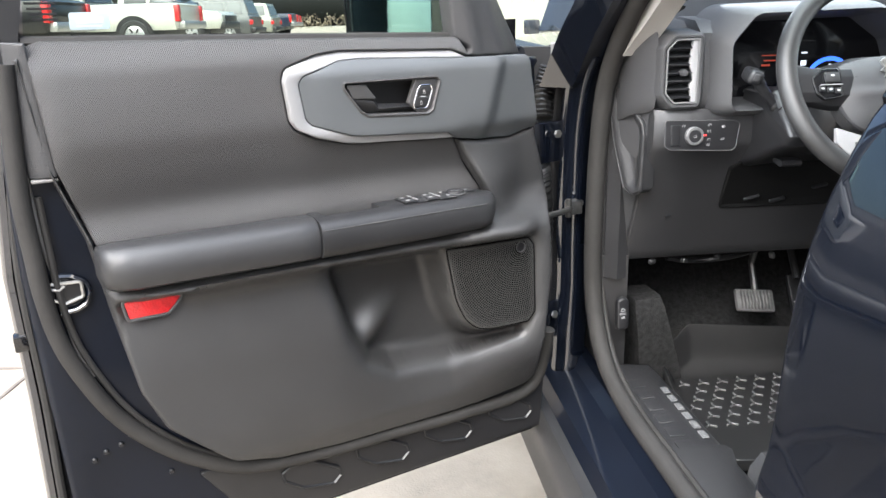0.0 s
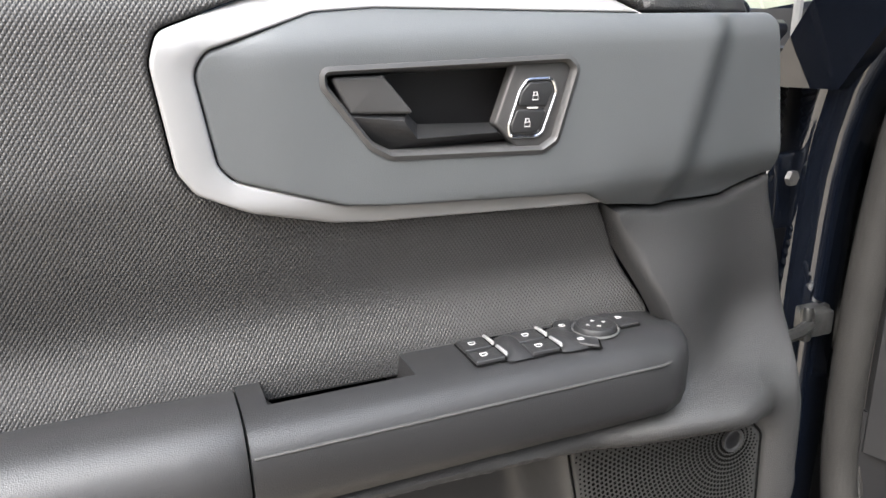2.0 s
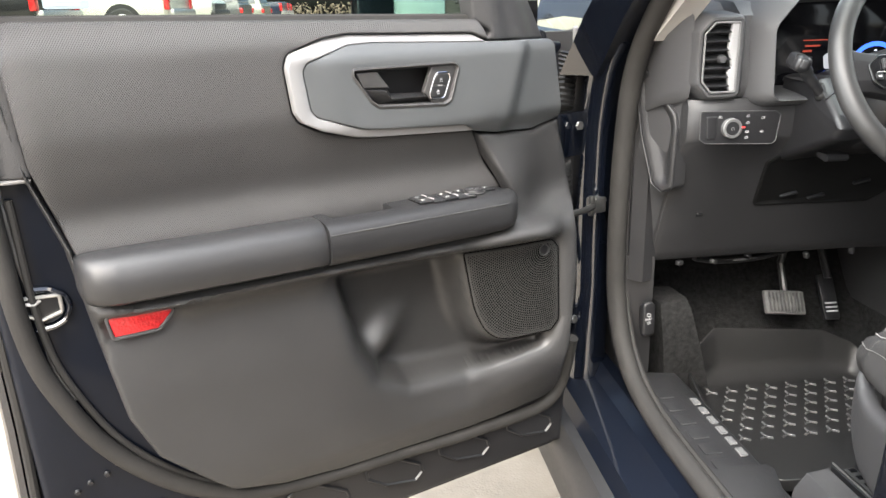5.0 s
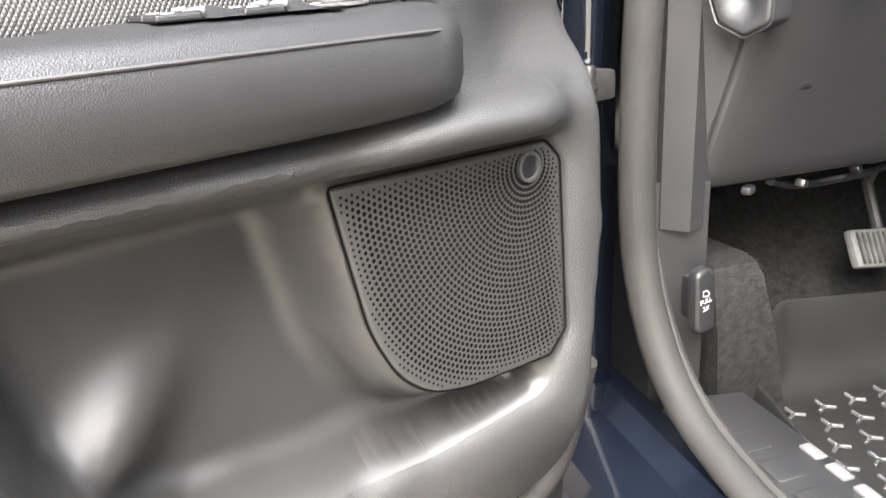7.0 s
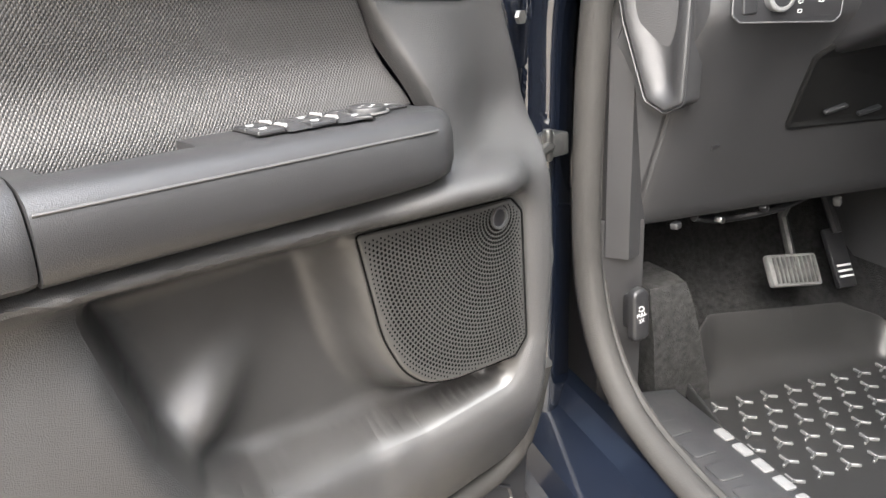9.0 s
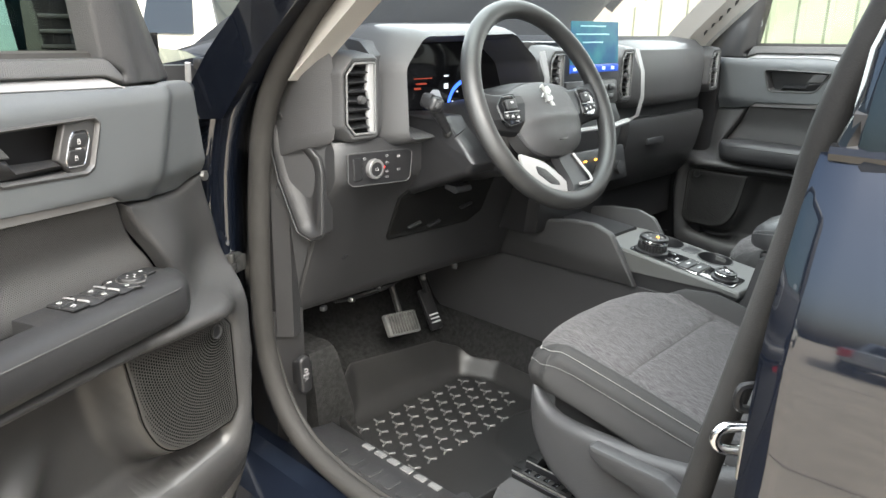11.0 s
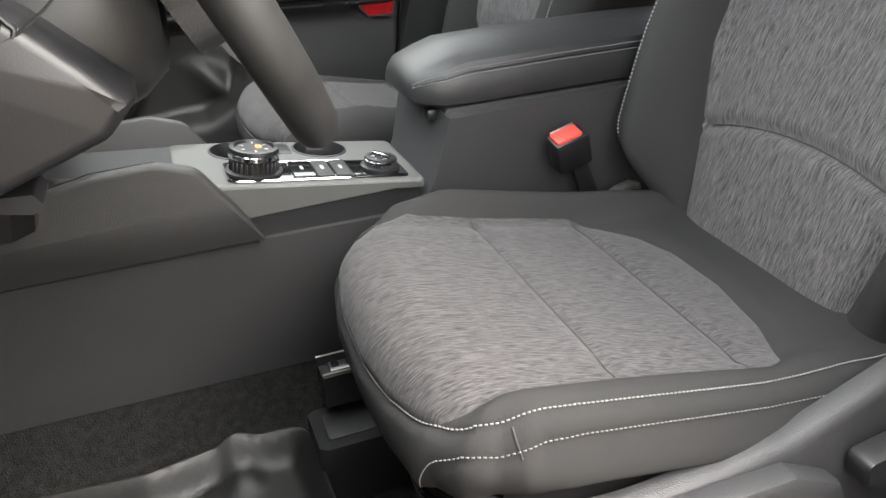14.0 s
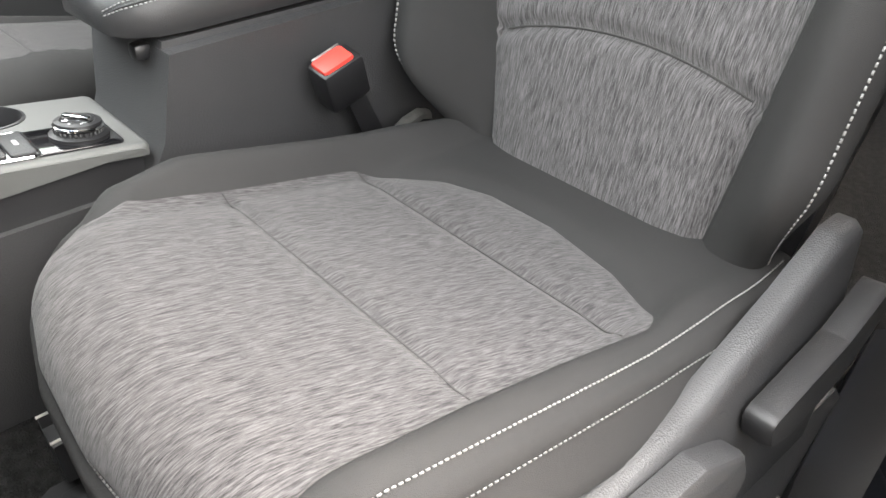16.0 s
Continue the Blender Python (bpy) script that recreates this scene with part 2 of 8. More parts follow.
def sheet(outer, step, place, rim=0.004, drop=0.004, skirt=0.01, inner=(), fine=(), flip=False):
    """A soft moulded panel: the outline is filled with a fine net, laid out by place(a, b, lift) and its rim rolled back. inner: outlines
    along which the panel is to be parted; a mesh for each of them and one for the rest."""
    outer = orient(resample(orient(outer), step))
    pts, edges = [], []

    def loop(poly):
        s = len(pts)
        pts.extend(poly)
        edges.extend((s + i, s + (i + 1) % len(poly)) for i in range(len(poly)))
    loop(outer)
    nb = len(outer)
    inner = [orient(resample(orient(p), step)) for p in inner]
    for p in inner:
        loop(p)
    extra = []
    for f in (0.35, 0.7, 1.0):
        if rim:
            extra += inset(outer, rim * f)
    for p in list(inner) + list(fine):
        for d in (0.004, -0.004, 0.010, 0.018):
            extra += inset(resample(orient(p), step), d)
    arr = np.array(outer)
    x0, y0, x1, y1 = arr[:, 0].min(), arr[:, 1].min(), arr[:, 0].max(), arr[:, 1].max()
    gx, gy = np.meshgrid(np.arange(x0 + step / 2, x1, step), np.arange(y0 + step / 2, y1, step * 0.87))
    gx[1::2] += step / 2
    grid = np.stack([gx.ravel(), gy.ravel()], 1)
    g = sdf(outer, grid[:, 0], grid[:, 1])
    grid = grid[g > rim + 0.3 * step]
    for p in inner:
        grid = grid[np.abs(sdf(p, grid[:, 0], grid[:, 1])) > 0.3 * step]
    if extra:
        ex = np.array(extra)
        e = sdf(outer, ex[:, 0], ex[:, 1])
        ex = ex[e > rim * 0.25 if rim else e > 0.2 * step]
        for p in inner:
            ex = ex[np.abs(sdf(p, ex[:, 0], ex[:, 1])) > 0.0015]
        allp = pts + [tuple(p) for p in ex] + [tuple(p) for p in grid]
    else:
        allp = pts + [tuple(p) for p in grid]
    vs, _, fs, _, _, _ = delaunay_2d_cdt([Vector(p) for p in allp], edges, [], 1, 1e-6)
    v = np.array([(p.x, p.y) for p in vs])
    d = np.maximum(sdf(outer, v[:, 0], v[:, 1]), 0)
    lift = np.zeros(len(v))
    if rim:
        q = 1 - np.clip(d / rim, 0, 1)
        lift = -drop * (1 - np.sqrt(np.maximum(0, 1 - q * q)))
    xyz = place(v[:, 0], v[:, 1], lift)
    low = place(v[:, 0], v[:, 1], lift - skirt) if skirt else None
    cen = np.array([v[list(f)].mean(0) for f in fs])
    owner = np.zeros(len(fs), int)
    for i, p in enumerate(inner):
        owner[sdf(p, cen[:, 0], cen[:, 1]) > 0] = i + 1
    ok = sdf(outer, cen[:, 0], cen[:, 1]) > -1e-5
    made = []
    for w in range(len(inner) + 1):
        bm = bmesh.new()
        idx = {}

        def vert(i):
            if i not in idx:
                idx[i] = bm.verts.new(xyz[i])
            return idx[i]
        for f, o, k in zip(fs, owner, ok):
            if o != w or not k:
                continue
            a, b, c = f[0], f[1], f[2]
            cr = (v[b][0] - v[a][0]) * (v[c][1] - v[a][1]) - (v[b][1] - v[a][1]) * (v[c][0] - v[a][0])
            if abs(cr) < 1e-12:
                continue
            t = (a, b, c) if (cr > 0) != flip else (a, c, b)
            bm.faces.new([vert(i) for i in t])
        if skirt and w == 0:
            rimedges = [e for e in bm.edges if e.is_boundary]
            back = {}
            inv = {vv: i for i, vv in idx.items()}
            for e in rimedges:
                i, j = inv[e.verts[0]], inv[e.verts[1]]
                if d[i] > 1e-5 or d[j] > 1e-5:
                    continue
                for q in (i, j):
                    if q not in back:
                        back[q] = bm.verts.new(low[q])
                lp = e.link_loops[0]
                s0, s1 = inv[lp.vert], inv[lp.link_loop_next.vert]
                bm.faces.new((idx[s1], idx[s0], back[s0], back[s1]))
        made.append(bm)
    return made if inner else made[0]


def loft(rings, closed=True, cap=True, flip=False):
    """A skin over rings of points of one number."""
    bm = bmesh.new()
    vs = [[bm.verts.new(p) for p in r] for r in rings]
    n = len(rings[0])
    for a, b in zip(vs, vs[1:]):
        for i in range(n if closed else n - 1):
            j = (i + 1) % n
            q = (a[i], a[j], b[j], b[i])
            bm.faces.new(q[::-1] if flip else q)
    if cap and closed:
        for ring, turn in ((vs[0], not flip), (vs[-1], flip)):
            if n <= 4:
                bm.faces.new(ring[::-1] if turn else ring)
                continue
            for t in tessellate_polygon([[q.co for q in ring]]):
                if len(set(t)) == 3:
                    try:
                        bm.faces.new([ring[i] for i in t])
                    except ValueError:
                        pass
    bmesh.ops.recalc_face_normals(bm, faces=bm.faces)
    return bm


def plate(outline, m, thick, bevel=0.002, steps=3):
    """A slab with a rounded front edge: the outline in the plane of m, standing along its z."""
    outline = orient(outline)
    rings = [[m @ Vector((x, y, 0)) for x, y in outline]]
    for i in range(steps + 1):
        a = i / steps * math.pi / 2
        o = inset(outline, bevel * (1 - math.cos(a))) if i else outline
        rings.append([m @ Vector((x, y, thick - bevel + bevel * math.sin(a))) for x, y in o])
    return loft(rings)


def tube(path, r, n=10, closed=False, flat=1.0, up=None):
    """A round bar along a path; r one radius, or one a point."""
    pts = [Vector(p) for p in path]
    rings, m = [], len(pts)
    ref = Vector(up) if up else None
    for i, p in enumerate(pts):
        a = pts[i - 1] if i or closed else p
        b = pts[(i + 1) % m] if i < m - 1 or closed else p
        t = (b - a).normalized()
        if ref is None:
            ref = Vector((0, 0, 1)) if abs(t.z) < 0.9 else Vector((1, 0, 0))
        s = t.cross(ref)
        if s.length < 1e-4:
            s = t.orthogonal()
        s.normalize()
        w = s.cross(t).normalized()
        if not up:
            ref = w
        ri = r[i] if isinstance(r, (list, tuple)) else r
        rings.append([p + s * ri * math.cos(k * math.tau / n) + w * ri * flat * math.sin(k * math.tau / n) for k in range(n)])
    if closed:
        rings.append(rings[0])
        bm = bmesh.new()
        vs = [[bm.verts.new(q) for q in g] for g in rings[:-1]]
        vs.append(vs[0])
        for a, b in zip(vs, vs[1:]):
            for i in range(n):
                bm.faces.new((a[i], a[(i + 1) % n], b[(i + 1) % n], b[i]))
        bmesh.ops.recalc_face_normals(bm, faces=bm.faces)
        return bm
    return loft(rings)


def curve(pts, n=8):
    """A smooth run through points."""
    p = [Vector(q) for q in pts]
    out = []
    for i in range(len(p) - 1):
        a, b, c, d = p[max(0, i - 1)], p[i], p[i + 1], p[min(len(p) - 1, i + 2)]
        for j in range(n):
            t = j / n
            out.append(0.5 * ((2 * b) + (c - a) * t + (2 * a - 5 * b + 4 * c - d) * t * t + (3 * b - a - 3 * c + d) * t ** 3))
    out.append(p[-1])
    return out


def box(m, sx, sy, sz, bevel=0.003, seg=2):
    """A block with turned edges, centred in m."""
    bm = bmesh.new()
    bmesh.ops.create_cube(bm, size=1.0, matrix=Matrix.Diagonal((sx, sy, sz, 1)))
    if bevel:
        bmesh.ops.bevel(bm, geom=bm.edges[:], offset=min(bevel, 0.45 * min(sx, sy, sz)), segments=seg, affect="EDGES", profile=0.5)
    bmesh.ops.transform(bm, matrix=m, verts=bm.verts)
    return bm


def lathe(profile, m, n=28, cap=True):
    """A turned body: (radius, height) pairs round the z of m."""
    return loft([[m @ Vector((r * math.cos(k * math.tau / n), r * math.sin(k * math.tau / n), h)) for k in range(n)] for r, h in profile], cap=cap)


# the car stands turned a little in the world: x to its right, y ahead
CAR = pose(0, 0, 0, 0, 0, 7.5)
FRAME = Matrix.Identity(4)


def part(name, bm, material, parent=None, label="", sharp=38, kind=""):
    me = bpy.data.meshes.new(name)
    lim = radians(sharp)
    for e in bm.edges:
        if len(e.link_faces) == 2 and e.calc_face_angle(0) > lim:
            e.smooth = False
    for f in bm.faces:
        f.smooth = True
    bm.transform(FRAME)
    bm.to_mesh(me)
    bm.free()
    me.materials.append(material)
    ob = new(name, me)
    if parent:
        ob.parent = parent
        top = parent
        while top.parent:
            top = top.parent
        ob.matrix_parent_inverse = (parent.matrix_basis if not parent.parent else Matrix()).inverted()
        if parent.parent:
            ob.matrix_parent_inverse = Matrix()
    if label or kind:
        tagged(ob, label, kind=kind)
    return ob


def letters(text, size, m):
    """Flat raised lettering, centred on m."""
    font = bpy.data.curves.new("letters", "FONT")
    font.body, font.size, font.extrude, font.align_x = text, size, 0.0002, "CENTER"
    ob = bpy.data.objects.new("letters", font)
    bpy.context.scene.collection.objects.link(ob)
    bpy.context.view_layer.update()
    me = bpy.data.meshes.new_from_object(ob)
    bm = bmesh.new()
    bm.from_mesh(me)
    bm.transform(m)
    bpy.data.objects.remove(ob)
    bpy.data.curves.remove(font)
    bpy.data.meshes.remove(me)
    return bm


def thing(name, at, label, category, group="", kind=""):
    e = new(name)
    e.empty_display_size = 0.05
    e.matrix_basis = Matrix.Translation(FRAME @ Vector(at))
    return tagged(e, label, category, group, kind)


def axes(o, x, y, z):
    """A pose from an origin and three directions."""
    m = Matrix.Identity(4)
    for i, a in enumerate((x, y, z)):
        m.col[i][:3] = Vector(a).normalized()
    m.col[3][:3] = o
    return m


def stitches(path, gap=0.006, size=0.0012, m=None):
    """A row of short thread stitches along a run of points."""
    bm = bmesh.new()
    pts = [Vector(p) for p in path]
    run = 0.0
    for a, b in zip(pts, pts[1:]):
        d = b - a
        L = d.length
        if L < 1e-7:
            continue
        d.normalize()
        s = d.orthogonal().normalized()
        w = d.cross(s)
        while run < L:
            c = a + d * run
            e = c + d * gap * 0.62
            va = [bm.verts.new(c + (s * math.cos(q) + w * math.sin(q)) * size) for q in (0, 1.571, 3.142, 4.712)]
            vb = [bm.verts.new(e + (s * math.cos(q) + w * math.sin(q)) * size) for q in (0, 1.571, 3.142, 4.712)]
            for i in range(4):
                bm.faces.new((va[i], va[(i + 1) % 4], vb[(i + 1) % 4], vb[i]))
            bm.faces.new(va[::-1])
            bm.faces.new(vb)
            run += gap
        run -= L
    return bm

# ---- ground and surroundings ----
def lot(x, y):
    """Height of the lot, which rises gently to the far row of parked vehicles."""
    k = min(1.0, max(0.0, (y - 4.0) / 11.0)) * min(1.0, max(0.0, (-2.0 - x) / 4.0))
    return 0.68 * k * k * (3 - 2 * k)


bm = bmesh.new()
gx = [-600, -200, -60, -30, -20, -14, -10, -8, -6.5, -6, -5.5, -5, -4.5, -4, -3.5, -3, -2.5, -2, 0, 2, 5, 10, 20, 60, 200, 600]
gy = [-600, -200, -60, -20, -8, 0, 2, 4, 5, 6, 7, 8, 9, 10, 11, 12, 13, 14, 15, 17, 20, 30, 60, 120, 200, 600]
net = [[bm.verts.new((x, y, lot(x, y))) for x in gx] for y in gy]
for j in range(len(gy) - 1):
    for i in range(len(gx) - 1):
        bm.faces.new((net[j][i], net[j][i + 1], net[j + 1][i + 1], net[j + 1][i])).smooth = True
ground = part("ground", bm, CONCRETE, None, "pale tan concrete lot with saw-cut joints")
tagged(ground, category="ground", kind="structure")
JOINT = mat("joint_filler", (0.12, 0.1, 0.085), 0.95, grain=0.4, size=200, var=0.3, var_size=12)
for i in range(-3, 1):
    part("saw_joint", box(pose(0, 2.62 + 4.6 * i, 0.0, 0, 0, 0), 44, 0.014, 0.008, 0), JOINT, ground)
    part("saw_joint", box(pose(-1.62 + 4.6 * i, -14, 0.0, 0, 0, 0), 0.014, 36, 0.0078, 0), JOINT, ground)

# metal-clad building standing obliquely ahead and to the right
A0, A1 = Vector((0.4, 16.6, 0)), Vector((14.4, -4.0, 0))
along = (A1 - A0).normalized()
outw = Vector((along.y, -along.x, 0))
if outw.dot(-A0) < 0:
    outw = -outw
shed = thing("building", (7.4, 6.3, 0), "cream metal-clad building with ribbed siding", "building")
L = (A1 - A0).length
prof = []
n = int(L / 0.30)
for i in range(n):
    for f, d in ((0.0, 0.0), (0.62, 0.0), (0.70, 0.03), (0.88, 0.03), (0.96, 0.0)):
        prof.append(A0 + along * (i + f) * L / n + outw * d)
part("siding", loft([[p + Vector((0, 0, z)) for p in prof] for z in (0.0, 2.6, 5.2)], closed=False), SIDING, shed)
part("wall_core", loft([[A0 - outw * 0.02 + Vector((0, 0, z)), A1 - outw * 0.02 + Vector((0, 0, z)), A1 - outw * 8 + Vector((0, 0, z)), A0 - outw * 8 + Vector((0, 0, z))] for z in (0.0, 5.2)]), SIDING, shed)
part("roof_edge", loft([[A0 + along * -0.2 + outw * a + Vector((0, 0, z)) for a, z in ((-8.2, 5.2), (0.25, 5.2), (0.25, 5.45), (-8.2, 5.9))], [A1 + along * 0.2 + outw * a + Vector((0, 0, z)) for a, z in ((-8.2, 5.2), (0.25, 5.2), (0.25, 5.45), (-8.2, 5.9))]]), mat("cream_fascia", (0.55, 0.54, 0.5), 0.5, var=0.08, var_size=2), shed)
for d in (5.2, 11.5, 17.8):
    c = A0 + along * d + outw * 0.05
    part("downpipe", box(axes(c + Vector((0, 0, 2.6)), along, outw, (0, 0, 1)), 0.12, 0.09, 5.2, 0.01), mat("pale_downpipe", (0.6, 0.6, 0.55), 0.5, var=0.05), shed)
part("plinth", box(axes((A0 + A1) / 2 + outw * 0.045 + Vector((0, 0, 0.15)), along, outw, (0, 0, 1)), L, 0.05, 0.3, 0.01), CONCRETE, shed, "concrete base course")

# far field edge and tree line
tl = thing("tree_line", (-60, 190, 0), "hazy brown tree line beyond the lot", "trees", kind="stuff")
bm = bmesh.new()
rng = random.Random(4)
for i in range(1000):
    x = -210 + i * 0.35 + rng.uniform(-1, 1)
    h = 0.7 + rng.uniform(1.8, 3.4)
    y = 190 + rng.uniform(-6, 6)
    for k in range(5):
        a, z = rng.uniform(0, math.tau), h * rng.uniform(0.25, 0.95)
        c = Vector((x + 1.2 * math.cos(a), y + 1.2 * math.sin(a), z))
        r = rng.uniform(0.25, 0.6)
        v = [bm.verts.new(c + Vector((rng.uniform(-r, r), rng.uniform(-r, r), rng.uniform(-r, r)))) for _ in range(4)]
        for f in ((0, 1, 2), (0, 2, 3), (0, 3, 1), (1, 3, 2)):
            bm.faces.new([v[q] for q in f])
part("crowns", bm, mat("bare_brown_twigs", (0.19, 0.15, 0.11), 0.95, var=0.3, var_size=0.4), tl, kind="stuff")

# ---- parked vehicles ----
TYRE = mat("tyre", (0.02, 0.02, 0.02), 0.8)
RIM = mat("alloy_rim", (0.5, 0.5, 0.5), 0.3, 0.8)
DARK_GLASS = mat("vehicle_glass", (0.02, 0.025, 0.03), 0.06, coat=0.4)
TAIL = mat("tail_lamp", (0.5, 0.02, 0.02), 0.2, coat=0.6)
HEAD = mat("head_lamp", (0.6, 0.6, 0.6), 0.15, 0.3)


def vehicle(name, label, paint, x, y, facing, pickup, size=1.0):
    """A parked truck or crossover; its nose points along facing (degrees from the world's x)."""
    M = pose(x, y, lot(x, y), 0, 0, facing) @ Matrix.Scale(size, 4)
    v = thing(name, (x, y, lot(x, y)), label, "truck" if pickup else "car", "parked vehicles")

    def B(px, py, pz):
        return M @ Vector((px, py, pz))
    Lh = 2.9 if pickup else 2.25
    hw = 0.98 if pickup else 0.92
    lo, be = (0.55, 1.22) if pickup else (0.34, 1.02)
    rings = []
    for px, w, z0, z1 in ((-Lh, 0.93, lo + 0.08, be - 0.04), (-Lh + 0.08, 1.0, lo, be), (-Lh * 0.5, 1.0, lo, be), (0.3, 1.0, lo, be), (Lh * 0.42, 1.0, lo, be - 0.01), (Lh * 0.62, 1.0, lo, be - 0.05), (Lh - 0.12, 0.96, lo, be - 0.14), (Lh, 0.86, lo + 0.08, be - 0.26)):
        rings.append([B(px, hw * w * a, z0 + (z1 - z0) * b) for a, b in ((-0.92, 0), (-1, 0.25), (-1, 0.72), (-0.96, 0.96), (-0.9, 1), (0.9, 1), (0.96, 0.96), (1, 0.72), (1, 0.25), (0.92, 0))])
    part("body", loft(rings), paint, v)
    c0, c1, top = (-0.45, 1.55, 1.93) if pickup else (-2.1, 1.05, 1.66)
    part("cabin", loft([[B(px, -hw * w, be - 0.02), B(px2, -hw * w2, z), B(px2, hw * w2, z), B(px, hw * w, be - 0.02)] for px, px2, w, w2, z in ((c0 - 0.05, c0 + 0.14, 0.94, 0.80, top - 0.04), (c0 + 0.4, c0 + 0.4, 0.94, 0.79, top), (c1 - 0.8, c1 - 0.95, 0.94, 0.79, top), (c1 + 0.15, c1 - 0.62, 0.94, 0.80, top - 0.07))]), paint, v)
    for s in (-1, 1):
        for w0, w1 in (((c0 + 0.2, c0 + 0.95), (c0 + 1.03, c1 - 0.15)) if pickup else ((c0 + 0.2, c0 + 0.85), (c0 + 0.93, c0 + 1.75), (c0 + 1.83, c1 - 0.05))):
            part("side_window", loft([[B(a, s * (hw * 0.945 + 0.006), be + 0.06), B(b, s * (hw * 0.945 + 0.006), be + 0.06), B(b - (0.45 if b == w1 and w1 > c1 - 0.3 else 0.05), s * (hw * 0.815 + 0.012), top - 0.13), B(a + 0.05, s * (hw * 0.815 + 0.012), top - 0.13)] for a, b in ((w0, w1),)] + [[B(a, s * (hw * 0.90), be + 0.06), B(b, s * (hw * 0.90), be + 0.06), B(b - 0.05, s * hw * 0.77, top - 0.13), B(a + 0.05, s * hw * 0.77, top - 0.13)] for a, b in ((w0, w1),)]), DARK_GLASS, v)
        part("mirror", box(M @ pose(c1 - 0.1, s * (hw + 0.12), be + 0.12), 0.12, 0.22, 0.2, 0.03), DARK_GLASS, v)
    part("windscreen", loft([[B(c1 + 0.17, -hw * 0.84, be + 0.03), B(c1 + 0.17, hw * 0.84, be + 0.03), B(c1 - 0.58, hw * 0.72, top - 0.1), B(c1 - 0.58, -hw * 0.72, top - 0.1)], [B(c1 + 0.1, -hw * 0.84, be + 0.03), B(c1 + 0.1, hw * 0.84, be + 0.03), B(c1 - 0.65, hw * 0.72, top - 0.1), B(c1 - 0.65, -hw * 0.72, top - 0.1)]]), DARK_GLASS, v)
    part("rear_window", loft([[B(c0 - 0.055, -hw * 0.8, be + 0.08), B(c0 - 0.055, hw * 0.8, be + 0.08), B(c0 + 0.1, hw * 0.7, top - 0.14), B(c0 + 0.1, -hw * 0.7, top - 0.14)], [B(c0, -hw * 0.8, be + 0.08), B(c0, hw * 0.8, be + 0.08), B(c0 + 0.16, hw * 0.7, top - 0.14), B(c0 + 0.16, -hw * 0.7, top - 0.14)]]), DARK_GLASS, v)
    if pickup:
        part("bed", loft([[B(-Lh + 0.1, -hw * 0.84, be + 0.004), B(-Lh + 0.1, hw * 0.84, be + 0.004), B(c0 - 0.1, hw * 0.84, be + 0.004), B(c0 - 0.1, -hw * 0.84, be + 0.004)], [B(-Lh + 0.12, -hw * 0.82, be + 0.02), B(-Lh + 0.12, hw * 0.82, be + 0.02), B(c0 - 0.12, hw * 0.82, be + 0.02), B(c0 - 0.12, -hw * 0.82, be + 0.02)]]), PLASTIC_BLACK, v, "black bed cover")
        part("tailgate_panel", box(M @ pose(-Lh - 0.005, 0, be - 0.32), 0.03, 1.5, 0.42, 0.02), paint, v)
    part("rear_bumper", box(M @ pose(-Lh - 0.06, 0, lo + 0.12), 0.2, 1.75, 0.2, 0.04), RIM if pickup else PLASTIC_DARK, v)
    part("front_bumper", box(M @ pose(Lh - 0.02, 0, lo + 0.1), 0.22, 1.75, 0.24, 0.05), PLASTIC_DARK, v)
    part("grille", box(M @ pose(Lh + 0.0, 0, be - 0.38), 0.08, 1.15, 0.26, 0.03), PLASTIC_BLACK, v)
    for s in (-1, 1):
        part("tail_lamp", box(M @ pose(-Lh + 0.02, s * hw * 0.90, be - 0.26), 0.16, 0.17, 0.42 if pickup else 0.2, 0.03), TAIL, v, "red tail lamp")
        part("headlamp", box(M @ pose(Lh - 0.12, s * hw * 0.76, be - 0.32), 0.22, 0.3, 0.2, 0.04), HEAD, v, "clear headlamp")
        for wx in (-Lh * 0.60, Lh * 0.63):
            r = 0.41 if pickup else 0.35
            part("wheel_arch", lathe([(r + 0.09, 0.0), (r + 0.09, 0.012), (r + 0.01, 0.012), (0.0, 0.012)], axes(B(wx, s * (hw - 0.008), r + 0.02), M.to_3x3() @ Vector((1, 0, 0)), (0, 0, 1), M.to_3x3() @ Vector((0, s, 0))), 28, False), PLASTIC_BLACK, v)
            wl = part("wheel", lathe([(0.0, -0.1), (r, -0.12), (r, 0.07), (r - 0.03, 0.1), (r * 0.68, 0.1), (r * 0.66, 0.07), (0, 0.07)], axes(B(wx, s * (hw - 0.07), r), M.to_3x3() @ Vector((1, 0, 0)), (0, 0, 1), M.to_3x3() @ Vector((0, s, 0))), 28, False), TYRE, v)
            part("rim", lathe([(r * 0.66, 0.072), (r * 0.62, 0.082), (r * 0.2, 0.075), (0.0, 0.09)], axes(B(wx, s * (hw - 0.07), r), M.to_3x3() @ Vector((1, 0, 0)), (0, 0, 1), M.to_3x3() @ Vector((0, s, 0))), 24, False), RIM, wl)
            for q in range(6):
                c = axes(B(wx, s * (hw - 0.07), r), M.to_3x3() @ Vector((1, 0, 0)), (0, 0, 1), M.to_3x3() @ Vector((0, s, 0))) @ pose(0, 0, 0, 0, 0, q * 60)
                part("rim_gap", box(c @ Matrix.Translation((r * 0.4, 0, 0.082)), r * 0.3, r * 0.13, 0.012, 0.004), TYRE, wl)
    part("underbody", box(M @ pose(0, 0, lo - 0.05), Lh * 1.7, hw * 1.7, 0.22, 0.04), PLASTIC_BLACK, v)
    return v


def car_paint(name, c, metal=0.2):
    return mat(name, c, 0.35, metal, coat=0.8, var=0.05, var_size=1.0)


